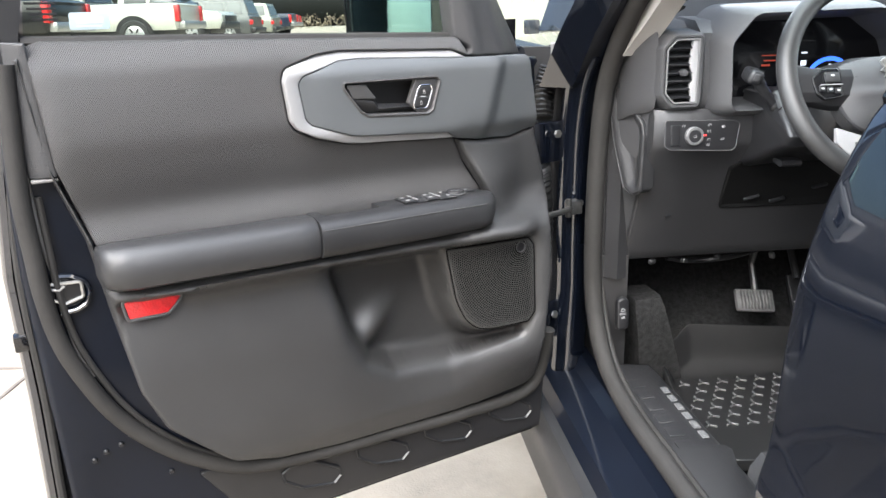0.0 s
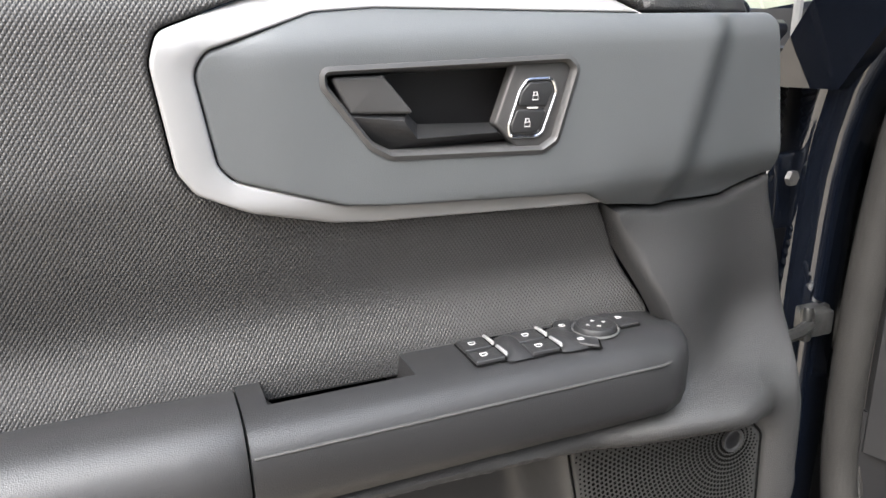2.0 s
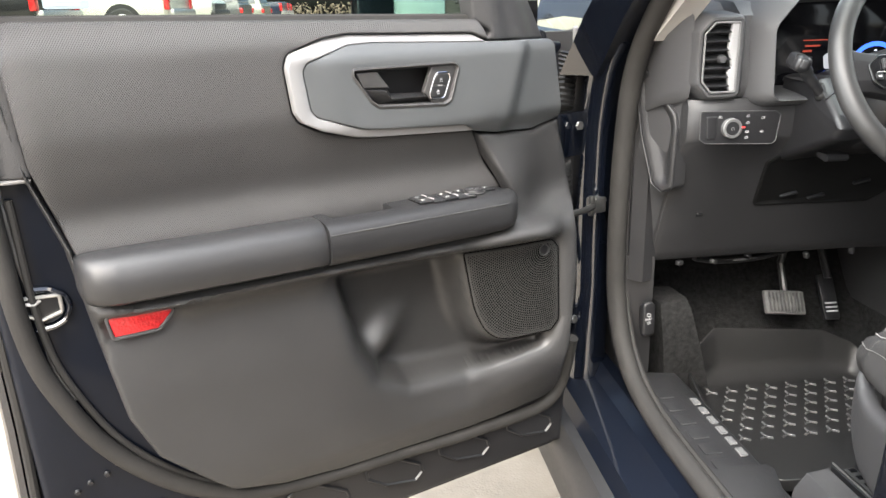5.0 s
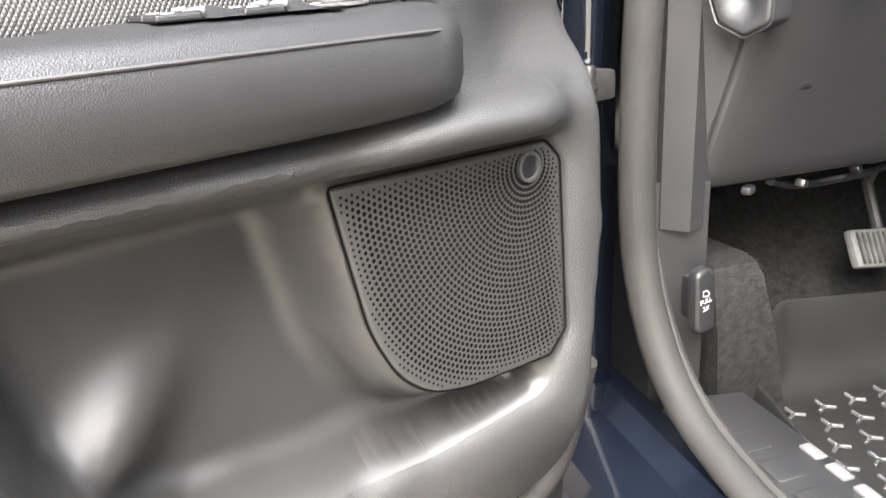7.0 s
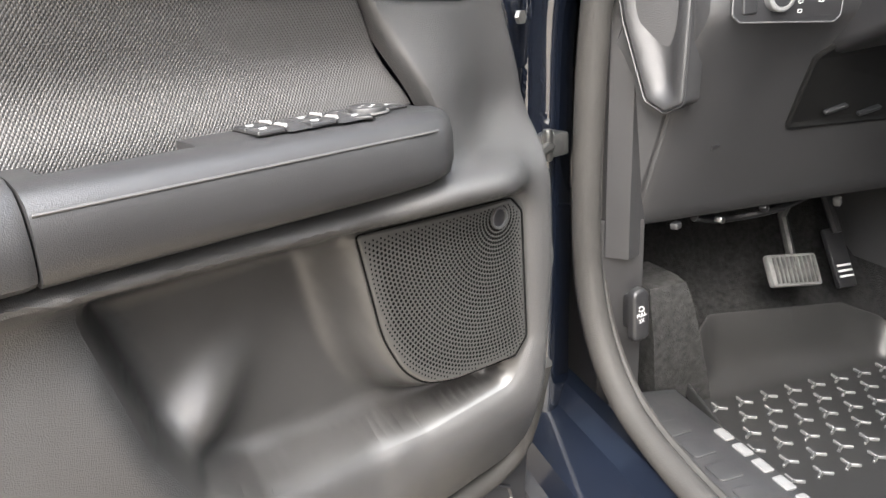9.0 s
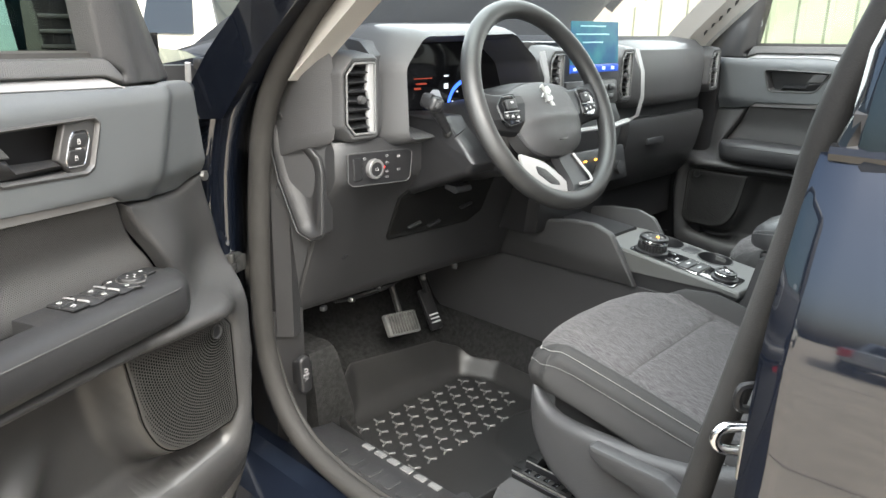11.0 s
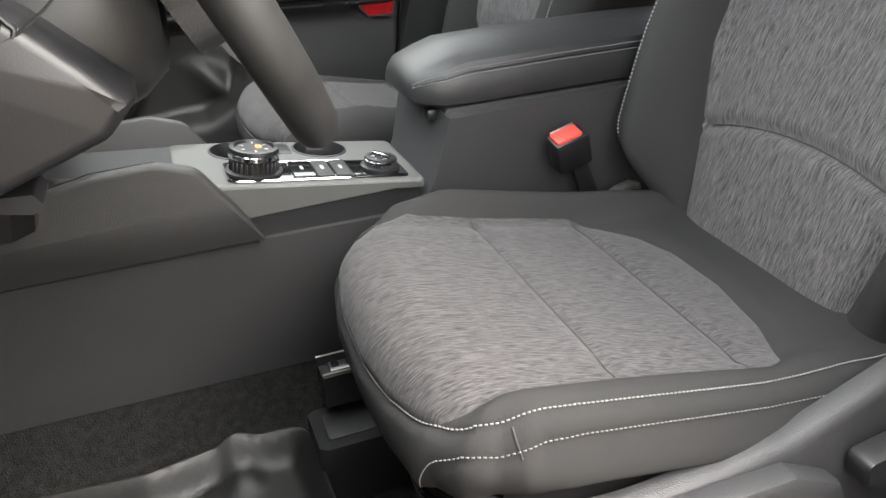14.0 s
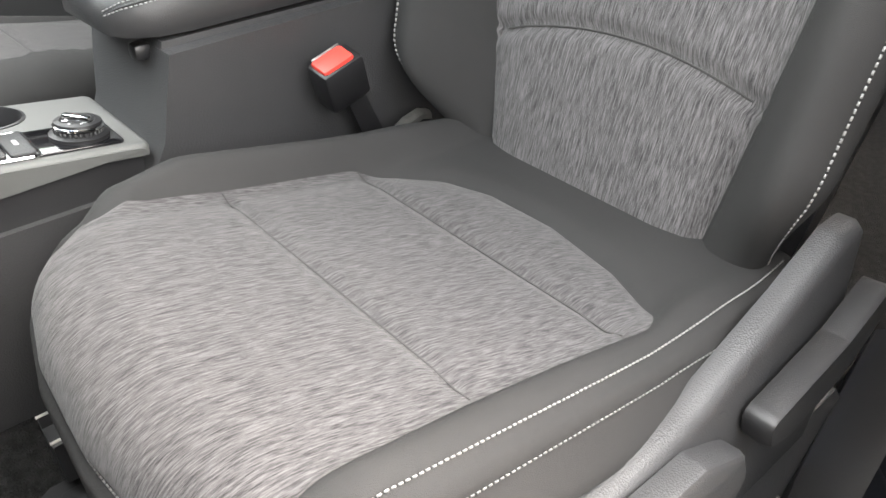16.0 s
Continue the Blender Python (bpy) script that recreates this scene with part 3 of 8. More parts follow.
BLACKP, WHITEP, GREYP = car_paint("black_paint", (0.012, 0.012, 0.014)), car_paint("white_paint", (0.5, 0.5, 0.45), 0.0), car_paint("grey_paint", (0.10, 0.105, 0.11), 0.5)
NAVYP, REDP, TANP = car_paint("navy_paint", (0.012, 0.02, 0.045)), car_paint("red_paint", (0.45, 0.02, 0.02)), car_paint("pale_green_grey_paint", (0.3, 0.31, 0.27), 0.4)
vehicle("pickup_truck", "black pickup truck parked on the lot", BLACKP, -11.2, 16.8, 180, True)
vehicle("pickup_truck", "white pickup truck with red tail lamps", WHITEP, -10.0, 21.0, 180, True)
vehicle("pickup_truck", "white pickup truck parked nose outward", WHITEP, -10.35, 26.0, 0, True)
vehicle("crossover", "grey crossover parked on the lot", GREYP, -10.3, 31.9, 180, False)
vehicle("crossover", "pale grey-green crossover parked on the lot", TANP, -10.85, 37.9, 180, False)
vehicle("pickup_truck", "dark navy pickup truck parked on the lot", NAVYP, -11.7, 43.0, 180, True)
vehicle("pickup_truck", "red pickup truck at the end of the row", REDP, -12.4, 47.5, 180, True)
vehicle("pickup_truck", "white work pickup parked on the lot", WHITEP, -12.4, 6.5, 180, True)
vehicle("crossover", "dark blue crossover parked on the lot", NAVYP, -12.2, 12.0, 180, False)
vehicle("pickup_truck", "silver pickup truck parked on the lot", car_paint("silver_paint", (0.45, 0.46, 0.47), 0.6), -12.6, 0.5, 180, True)
vehicle("crossover", "white crossover parked before the building", WHITEP, 2.5, 10.6, 125, False)

# ---- front doors: one moulding, built for either side ----
TRIM_OUT = [(0.296, 1.178), (0.322, 1.192), (0.53, 1.198), (0.57, 1.193), (0.622, 1.175), (0.628, 1.158), (0.621, 1.097), (0.612, 1.083), (0.581, 1.068), (0.53, 1.054), (0.502, 1.051), (0.318, 1.043)]
TRIM_IN = [(0.300, 1.1795), (0.492, 1.186), (0.533, 1.184), (0.598, 1.164), (0.606, 1.153), (0.598, 1.098), (0.59, 1.088), (0.522, 1.066), (0.496, 1.063), (0.341, 1.054)]
GARNISH_OUT = [(0.300, 1.179), (0.492, 1.1855), (0.533, 1.1835), (0.597, 1.1635), (0.605, 1.153), (0.597, 1.0985), (0.589, 1.0885), (0.522, 1.0665), (0.496, 1.0635), (0.341, 1.0545), (0.320, 1.042), (0.262, 1.033), (0.184, 1.029), (0.118, 1.042), (0.142, 1.177)]
BEZEL = [(0.532, 1.150), (0.364, 1.151), (0.357, 1.145), (0.3725, 1.097), (0.383, 1.091), (0.492, 1.096), (0.504, 1.103), (0.532, 1.141)]
PAD = [(0.966, 1.228), (0.300, 1.213), (0.293, 1.181), (0.322, 1.193), (0.53, 1.199), (0.57, 1.194), (0.623, 1.176), (0.629, 1.158), (0.622, 1.096), (0.613, 1.082), (0.581, 1.067), (0.53, 1.053), (0.502, 1.05), (0.318, 1.042), (0.262, 0.94), (0.29, 0.925), (0.915, 0.93), (0.953, 1.06)]
LOWER = [(0.118, 1.041), (0.184, 1.028), (0.262, 1.032), (0.317, 1.041), (0.260, 0.932), (0.258, 0.90), (0.92, 0.90), (0.921, 0.95), (0.958, 1.06), (0.972, 1.21), (0.980, 1.205), (0.962, 1.05), (0.930, 0.95), (0.912, 0.826), (0.892, 0.709), (0.862, 0.640), (0.766, 0.543), (0.685, 0.515), (0.58, 0.503), (0.275, 0.495), (0.134, 0.508), (0.098, 0.60), (0.082, 0.75), (0.089, 0.90)]
POCKET = [(0.582, 0.852), (0.345, 0.845), (0.138, 0.835), (0.124, 0.81), (0.120, 0.66), (0.150, 0.612), (0.274, 0.607), (0.459, 0.625), (0.515, 0.655), (0.548, 0.715)]
SPEAKER = [(0.344, 0.838), (0.148, 0.832), (0.133, 0.815), (0.128, 0.665), (0.146, 0.647), (0.235, 0.655), (0.272, 0.664), (0.300, 0.688), (0.322, 0.730)]
REFLECTOR = [(0.898, 0.861), (0.815, 0.857), (0.838, 0.833), (0.893, 0.833)]


def front_door(M, s, driver, name, label):
    def P(u, n, z):
        # the lower moulding swings inboard towards the hinges, and the loudspeaker with it
        if u < 0.345 and n > 0.04 and z < 0.93:
            w = (0.345 - u) * float(smoothstep(0.93, 0.86, z) * smoothstep(0.50, 0.58, z) * smoothstep(0.04, 0.07, n))
            u, n, z = u + 0.20 * w, n + 0.19 * w, z + (0.062 + 0.4 * max(0.0, 0.84 - z)) * w
        return M @ Vector((u, s * n, z))

    def layer(height):
        def place(u, z, lift):
            n = height(u, z) + lift
            return np.array([P(a, b, c) for a, b, c in zip(u, n, z)])
        return place
    U, Z, N = (M.to_3x3() @ Vector(v) for v in ((1, 0, 0), (0, 0, 1), (0, s, 0)))

    def face(n):
        return axes(P(0, n, 0), U, Z, N)
    flip = s > 0
    door = thing(name, P(0.5, 0.0, 0.37), label, "car door")

    # sheet metal
    shell = rounded([(0.09, 1.17), (1.0, 1.20), (1.015, 1.05), (1.02, 0.90), (1.015, 0.70), (1.005, 0.372), (0.10, 0.372), (0.085, 0.46), (0.075, 0.6), (0.072, 0.9)], 0.02)
    part("inner_panel", sheet(shell, 0.03, layer(lambda u, z: 0.045 - 0.06 * smoothstep(0.0, 0.03, sdf([(0.12, 0.9), (0.13, 0.56), (0.7, 0.56), (0.84, 0.68), (0.88, 0.95), (0.9, 1.15), (0.15, 1.15)], u, z)) - 0.03 * smoothstep(1.0, 1.05, u) - 0.06 * smoothstep(0.115, 0.08, u)), 0.01, 0.006, 0.05, flip=flip), JAMB, door, "dark blue painted inner door sheet")
    skin = rounded([(0.085, 1.19), (1.0, 1.21), (1.03, 1.05), (1.044, 0.9), (1.043, 0.7), (1.047, 0.5), (1.04, 0.365), (0.095, 0.365), (0.085, 0.5), (0.075, 0.9)], 0.02)
    part("outer_skin", sheet(skin, 0.04, layer(lambda u, z: -0.02 - 0.025 * (1 - ((z - 0.8) / 0.45) ** 2)), 0.004, 0.003, 0.004, flip=not flip), PAINT, door)
    rear = [(0.998, 1.2), (1.028, 1.05), (1.042, 0.9), (1.041, 0.7), (1.045, 0.5), (1.038, 0.38)]
    part("hem_flange", loft([[P(u + a, n, z) for a, n in ((-0.012, 0.020), (-0.004, 0.018), (0.0, 0.008), (0.002, -0.022), (-0.03, -0.024), (-0.03, 0.004), (-0.014, 0.006))] for u, z in resample(rear, 0.05, False)]), PAINT, door, "glossy folded door hem")
    part("edge_strip", tube(curve([P(u - 0.021, 0.020, z) for u, z in rear], 6), 0.0065, 8), RUBBER, door, "dark grey outer edge seal")
    # black strip put in to paint the shadow inside the door's rear edge
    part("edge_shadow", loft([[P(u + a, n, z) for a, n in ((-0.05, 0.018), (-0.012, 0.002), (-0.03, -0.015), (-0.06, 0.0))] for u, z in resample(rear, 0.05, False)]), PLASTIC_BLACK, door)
    # thin pale grey lines along the edge of the blue inner sheet
    part("pale_edge_line", tube(curve([P(u, 0.047, z) for u, z in ((0.989, 1.06), (0.984, 0.941), (0.977, 0.897), (0.972, 0.839), (0.968, 0.79), (0.949, 0.735))], 6), 0.0028, 6), EDGE_GREY, door)
    part("pale_edge_line", tube(curve([P(u, 0.034, z) for u, z in ((1.0, 0.80), (0.998, 0.72), (0.996, 0.63), (0.994, 0.54), (0.985, 0.45))], 6), 0.004, 6), EDGE_GREY, door)
    ct = rounded([(0.962, 1.226), (0.952, 1.06), (0.950, 1.046), (0.986, 1.046), (0.992, 1.12), (0.990, 1.228)], 0.003)
    part("corner_trim", sheet(ct, 0.01, layer(lambda u, z: 0.066 - 0.010 * smoothstep(0.965, 0.99, u)), 0.003, 0.003, 0.02, flip=flip), PLASTIC, door, "grey window corner trim")
    part("top_clip", box(axes(P(0.968, 0.058, 1.043), U, N, Z), 0.034, 0.014, 0.005, 0.002), EDGE_GREY, door, "pale moulded corner clip")
    # small gloss block added to stand for a bright highlight on the hem
    part("hem_glint_block", box(axes(P(1.036, 0.012, 0.80), U, N, Z), 0.02, 0.022, 0.026, 0.003), GLOSS, door)
    part("bottom_guard", sheet(rounded([(0.09, 0.50), (0.82, 0.52), (0.74, 0.40), (0.72, 0.385), (0.10, 0.383)], 0.006), 0.02, layer(lambda u, z: 0.052 + 0 * u), 0.003, 0.003, 0.006, flip=flip), PLASTIC_BLACK, door, "black lower door guard with pressed recesses")
    for c in (0.18, 0.332, 0.478, 0.622):
        o = rounded([(c + 0.060, 0.470), (c + 0.042, 0.482), (c + 0.004, 0.482), (c - 0.052, 0.448), (c - 0.058, 0.428), (c - 0.040, 0.412), (c + 0.02, 0.424), (c + 0.056, 0.450)], 0.006)
        part("recess", loft([[face(0.0545) @ Vector((a, b, 0)) for a, b in o], [face(0.0575) @ Vector((a, b, 0)) for a, b in inset(o, 0.002)], [face(0.0575) @ Vector((a, b, 0)) for a, b in inset(o, 0.004)], [face(0.0535) @ Vector((a, b, 0)) for a, b in inset(o, 0.007)]]), PLASTIC_BLACK, door)
    seal = [P(u, 0.058, z) for u, z in ((0.990, 1.20), (0.997, 1.10), (1.001, 1.02), (0.999, 0.94), (0.997, 0.88), (0.988, 0.81), (0.970, 0.752), (0.934, 0.674), (0.884, 0.608), (0.82, 0.552), (0.74, 0.51), (0.62, 0.492), (0.45, 0.485), (0.3, 0.478), (0.13, 0.49), (0.075, 0.60))]
    part("weather_seal", tube(curve(seal, 8), 0.013, 10), RUBBER, door, "dark grey rubber weather seal")
    part("inner_seal_lip", tube([p - U * 0.021 - N * 0.006 for p in curve(seal[2:11], 8)], 0.005, 8), RUBBER, door)
    for u, z in ((0.97, 0.594), (0.952, 0.603), (0.929, 0.609), (0.913, 0.621), (0.861, 0.536), (0.137, 0.405)):
        part("plug", lathe([(0.0, 0.004), (0.003, 0.004), (0.0048, 0.0)], axes(P(u, 0.046, z), U, Z, N), 12, False), PLASTIC_BLACK, door)
    # latch in the rear edge
    lat = rounded([(0.984, 0.907), (0.955, 0.903), (0.936, 0.890), (0.930, 0.872), (0.938, 0.850), (0.955, 0.842), (0.982, 0.840)], [0.004, 0.02, 0.02, 0.02, 0.02, 0.02, 0.004])
    part("latch_pocket", loft([[face(k) @ Vector((a, b, 0)) for a, b in inset(lat, i)] for i, k in ((0.0, 0.040), (0.0, 0.047), (0.0015, 0.0515), (0.005, 0.053), (0.008, 0.051), (0.010, 0.046))]), PAINT, door, "raised blue latch boss")
    lo = rounded([(0.988, 0.892), (0.945, 0.889), (0.945, 0.866), (0.970, 0.859), (0.990, 0.870)], 0.005)
    lp = part("latch", tube([face(0.052) @ Vector((a, b, 0)) for a, b in resample(lo, 0.003)], 0.0026, 8, True), STEEL, door, "worn steel latch loop")
    part("latch_mouth", plate(inset(lo, 0.001), face(0.046), 0.004, 0.0005), PLASTIC_BLACK, lp)
    part("latch_claw", tube([P(0.985, 0.053, 0.884), P(0.975, 0.055, 0.882), P(0.968, 0.052, 0.886)], 0.0025, 8), STEEL, lp)
    # window and its frame
    up = rounded([(0.955, 1.06), (1.012, 1.05), (1.000, 1.35), (0.93, 1.62), (0.87, 1.66), (0.94, 1.35), (0.968, 1.23)], 0.01)
    part("window_frame", loft([[P(u, n, z) for u, z in up] for n in (-0.01, 0.05)]), PLASTIC_BLACK, door, "black rear window upright")
    part("top_frame", tube([P(0.90, 0.02, 1.64), P(0.6, 0.02, 1.66), P(0.42, 0.02, 1.60), P(0.16, 0.02, 1.32)], 0.022, 8), PLASTIC_BLACK, door)
    gl = [(0.965, 1.20), (0.29, 1.20), (0.29, 1.44), (0.42, 1.585), (0.6, 1.645), (0.88, 1.63), (0.94, 1.4)]
    pane = part("window_pane", loft([[P(u, n, z) for u, z in gl] for n in (0.020, 0.024)]), GLASS, door, "clear door window pane")
    pane.visible_shadow = False
    part("belt_seal", tube([P(0.966, 0.04, 1.226), P(0.6, 0.04, 1.219), P(0.295, 0.04, 1.212)], 0.009, 8), RUBBER, door)
    sail = rounded([(0.305, 1.212), (0.275, 1.192), (0.290, 1.179), (0.125, 1.175), (0.150, 1.22), (0.245, 1.36), (0.335, 1.44), (0.318, 1.30)], [0.006, 0.01, 0.002, 0.004, 0.02, 0.05, 0.01, 0.02])
    part("mirror_sail", sheet(sail, 0.012, layer(lambda u, z: 0.062 - 0.05 * smoothstep(0.23, 0.13, u - 0.35 * (z - 1.2)) + 0.012 * np.exp(-((u - 0.27 - 0.2 * (z - 1.2)) / 0.02) ** 2)), 0.006, 0.005, 0.03, flip=flip), PLASTIC, door, "dark grey mirror corner trim")
    if driver:
        GU, GN = (U * 0.8 - N * 0.6).normalized(), (U * 0.6 + N * 0.8 + Z * 0.10).normalized()
        HM = axes(P(0.306, -0.165, 1.24), GU, GN.cross(GU), GN)
        hous = rounded([(-0.165, -0.10), (0.092, -0.10), (0.102, -0.05), (0.094, 0.08), (0.055, 0.105), (-0.12, 0.098), (-0.165, 0.06)], 0.02)
        mir = part("side_mirror", loft([[HM @ Vector((a, b, k)) for a, b in inset(hous, i)] for i, k in ((0.05, -0.13), (0.02, -0.115), (0.0, -0.07), (0.0, -0.004), (0.003, 0.0), (0.007, -0.004))]), GLOSS, door, "black side mirror with pale sky in its glass")
        part("mirror_pane", plate(rounded([(-0.075, -0.085), (0.082, -0.085), (0.088, -0.05), (0.082, 0.072), (0.05, 0.09), (-0.06, 0.088), (-0.075, 0.07)], 0.014), HM @ Matrix.Translation((0, 0, -0.003)), 0.003, 0.001), MIRROR_GLASS, mir)
        part("mirror_arm", loft([[P(u, n, z) for u, z in ((0.13, 1.15), (0.2, 1.15), (0.2, 1.24), (0.13, 1.24))] for n in (-0.20, -0.06, 0.0)]), GLOSS, mir)
        for zz in (-0.02, 0.0, 0.02, 0.04):
            part("mirror_rib", box(HM @ Matrix.Translation((-0.118, zz, 0.0)), 0.05, 0.005, 0.004, 0.001), PLASTIC_DARK, mir)
        lab = part("window_sticker", plate(rounded([(0.901, 1.264), (0.850, 1.264), (0.850, 1.241), (0.902, 1.241)], 0.004), face(0.0245), 0.0006, 0.0002), mat("sticker_blue_grey", (0.34, 0.42, 0.46), 0.5), door, "blue-grey window sticker with pale bars")
        part("print_bar", plate([(0.893, 1.257), (0.858, 1.257), (0.858, 1.249), (0.893, 1.249)], face(0.0252), 0.0003, 0.0001), MARK, lab)
        part("print_bar", plate([(0.893, 1.2465), (0.86, 1.2465), (0.86, 1.2445), (0.893, 1.2445)], face(0.0252), 0.0003, 0.0001), MARK, lab)
        for i in range(5):
            part("etched_bar", plate([(0.955 - 0.002 * i, 1.285 - 0.007 * i), (0.915, 1.285 - 0.007 * i), (0.915, 1.282 - 0.007 * i), (0.955 - 0.002 * i, 1.282 - 0.007 * i)], face(0.0246), 0.0003, 0.0001), PLASTIC_BLACK, door)

    # soft upper pad
    def pad_n(u, z):
        n = 0.088 - 0.035 * smoothstep(1.185, 1.235, z) - 0.012 * smoothstep(1.10, 1.03, z) - 0.014 * smoothstep(1.05, 0.985, z) + 0.012 * smoothstep(0.985, 0.945, z)
        n = n + 0.008 * smoothstep(0.66, 0.9, u) * smoothstep(1.22, 1.12, z)
        return n - 0.02 * smoothstep(0.93, 0.985, u)
    part("upper_pad", sheet(rounded(PAD, [0.01, 0.008, 0.001, 0.006, 0.01, 0.02, 0.012, 0.02, 0.02, 0.012, 0.02, 0.02, 0.02, 0.002, 0.004, 0.004, 0.02, 0.03], 4), 0.011, layer(pad_n), 0.004, 0.004, 0.012, flip=flip), WEAVE, door, "dark grey textured soft door pad")

    # slate garnish round the handle
    def gar_n(u, z):
        n = 0.100 - 0.030 * smoothstep(1.162, 1.204, z + 0.03 * np.maximum(0, u - 0.52)) - 0.016 * smoothstep(1.085, 1.05, z + 0.02 - 0.12 * np.maximum(0, u - 0.5))
        crease = smoothstep(0.262, 0.222, u + 0.3 * (z - 1.09)) * 0.4 + 0.6 * smoothstep(0.25, 0.11, u)
        n = n - 0.040 * crease - 0.004 * smoothstep(0.55, 0.61, u)
        dip = np.exp(-((u - 0.285) / 0.03) ** 2) * smoothstep(1.09, 1.04, z)
        return n - 0.004 * dip
    gbm, hole = sheet(rounded(GARNISH_OUT, [0.001, 0.01, 0.02, 0.012, 0.02, 0.012, 0.02, 0.02, 0.01, 0.02, 0.004, 0.02, 0.004, 0.004, 0.012], 4), 0.009, layer(gar_n), 0.0025, 0.0015, 0.012, inner=[rounded(BEZEL, 0.006)], flip=flip)
    hole.free()
    part("garnish", gbm, GARNISH, door, "slate grey moulded door garnish")
    band = rounded(TRIM_OUT, [0.001, 0.01, 0.02, 0.02, 0.012, 0.02, 0.014, 0.016, 0.02, 0.02, 0.02, 0.001], 4)
    inn = rounded(TRIM_IN, [0.001, 0.012, 0.02, 0.014, 0.016, 0.014, 0.016, 0.02, 0.02, 0.001], 4)
    ring = band + inn[::-1]
    part("silver_trim", sheet(ring, 0.006, layer(lambda u, z: 0.098 - 0.028 * smoothstep(1.165, 1.205, z) - 0.012 * smoothstep(1.075, 1.045, z) + 0.0022 * smoothstep(0.002, 0.012, sdf(GARNISH_OUT, u, z) * -1.0)), 0.0025, 0.002, 0.014, flip=flip), SILVER, door, "satin silver trim band")

    # handle in its recess
    bz = rounded(BEZEL, 0.006)
    front = float(gar_n(np.array([0.45]), np.array([1.12]))[0])
    F = face(0)

    def ring_at(poly, n):
        return [F @ Vector((a, b, n)) for a, b in poly]
    bowl = part("handle_bezel", loft([ring_at(inset(bz, -0.003), front - 0.006), ring_at(inset(bz, -0.0028), front + 0.001), ring_at(inset(bz, 0.0), front + 0.0022), ring_at(inset(bz, 0.002), front), ring_at(inset(bz, 0.0035), front - 0.012), ring_at(inset(bz, 0.006), front - 0.03)], cap=False), HANDLE, door, "moulded handle recess")
    part("recess_floor", plate(inset(bz, 0.004), face(front - 0.034), 0.004, 0.001), PLASTIC_BLACK, bowl)
    hnd = part("door_handle", plate(rounded([(0.527, 1.146), (0.494, 1.146), (0.474, 1.121), (0.516, 1.1235)], 0.002), face(front - 0.014), 0.012, 0.002), HANDLE, door, "grey pull handle")
    part("pull_blade", loft([[P(u, front - 0.034 + k, z) for u, z, k in ((0.520, 1.124, 0.028), (0.478, 1.1215, 0.026), (0.468, 1.1125, 0.018), (0.412, 1.1095, 0.016), (0.400, 1.0975, 0.012), (0.492, 1.0965, 0.012))], [P(u, front - 0.03 + k, z) for u, z, k in ((0.517, 1.122, 0.027), (0.482, 1.117, 0.029), (0.474, 1.1055, 0.030), (0.416, 1.105, 0.028), (0.402, 1.0975, 0.016), (0.494, 1.0975, 0.020))]]), PLASTIC_DARK, hnd)
    if driver:
        def shifted(n):
            return face(n) @ Matrix.Translation((0.0085, 0.0025, 0))
        side = part("lock_panel", plate(rounded([(0.394, 1.147), (0.353, 1.147), (0.351, 1.143), (0.364, 1.095), (0.376, 1.089), (0.392, 1.091), (0.409, 1.108)], 0.003), shifted(front - 0.012), 0.009, 0.002), HANDLE, door)
        lk = rounded([(0.3855, 1.136), (0.366, 1.136), (0.363, 1.127), (0.3735, 1.1), (0.379, 1.0975), (0.3985, 1.0985), (0.3995, 1.106), (0.391, 1.129)], 0.006)
        part("lock_rim", tube([shifted(front - 0.002) @ Vector((a, b, 0)) for a, b in resample(lk, 0.002)], 0.0011, 6, True), CHROME, side, "chrome lock switch rim")
        top = rounded([(0.384, 1.134), (0.3675, 1.134), (0.3655, 1.127), (0.3705, 1.1175), (0.393, 1.1185), (0.390, 1.128)], 0.003)
        bot = rounded([(0.3935, 1.1165), (0.370, 1.1155), (0.375, 1.102), (0.380, 1.0995), (0.397, 1.1005), (0.398, 1.106)], 0.003)
        for o, c in ((top, (0.3795, 1.1245)), (bot, (0.3855, 1.107))):
            b = part("lock_button", plate(o, shifted(front - 0.004), 0.003, 0.0012), PLASTIC_DARK, side)
            part("lock_mark", tube([shifted(front - 0.0009) @ Vector((c[0] + a, c[1] + q, 0)) for a, q in ((-0.002, -0.0022), (0.002, -0.0022), (0.002, 0.0008), (-0.002, 0.0008))], 0.0004, 5, True), MARK, b)
            part("lock_mark", tube([shifted(front - 0.0009) @ Vector((c[0] + a, c[1] + q, 0)) for a, q in ((-0.0013, 0.001), (-0.0012, 0.003), (0.0012, 0.003), (0.0013, 0.0012))], 0.0004, 5), MARK, b)
        part("lock_lamp", plate(rounded([(0.386, 1.1178), (0.377, 1.1174), (0.378, 1.1162), (0.385, 1.1166)], 0.0004), shifted(front - 0.0015), 0.001, 0.0003), MARK, side)

    # lower moulding with the map pocket
    spk = rounded(SPEAKER, [0.004, 0.012, 0.012, 0.008, 0.008, 0.12, 0.12, 0.12, 0.12], 8)
    pok = rounded(POCKET, [0.02, 0.02, 0.02, 0.02, 0.03, 0.03, 0.03, 0.03, 0.03, 0.03])

    def low_n(u, z):
        n = 0.090 - 0.030 * smoothstep(0.27, 0.12, u) * smoothstep(0.84, 0.93, z) - 0.018 * smoothstep(0.56, 0.49, z) - 0.02 * smoothstep(0.90, 0.985, u) - 0.004 * smoothstep(0.12, 0.08, u)
        low = z - 0.04 * np.clip(u - 0.14, 0, 0.46)
        ridge = smoothstep(0.835, 0.845, low) * smoothstep(0.887, 0.868, z)
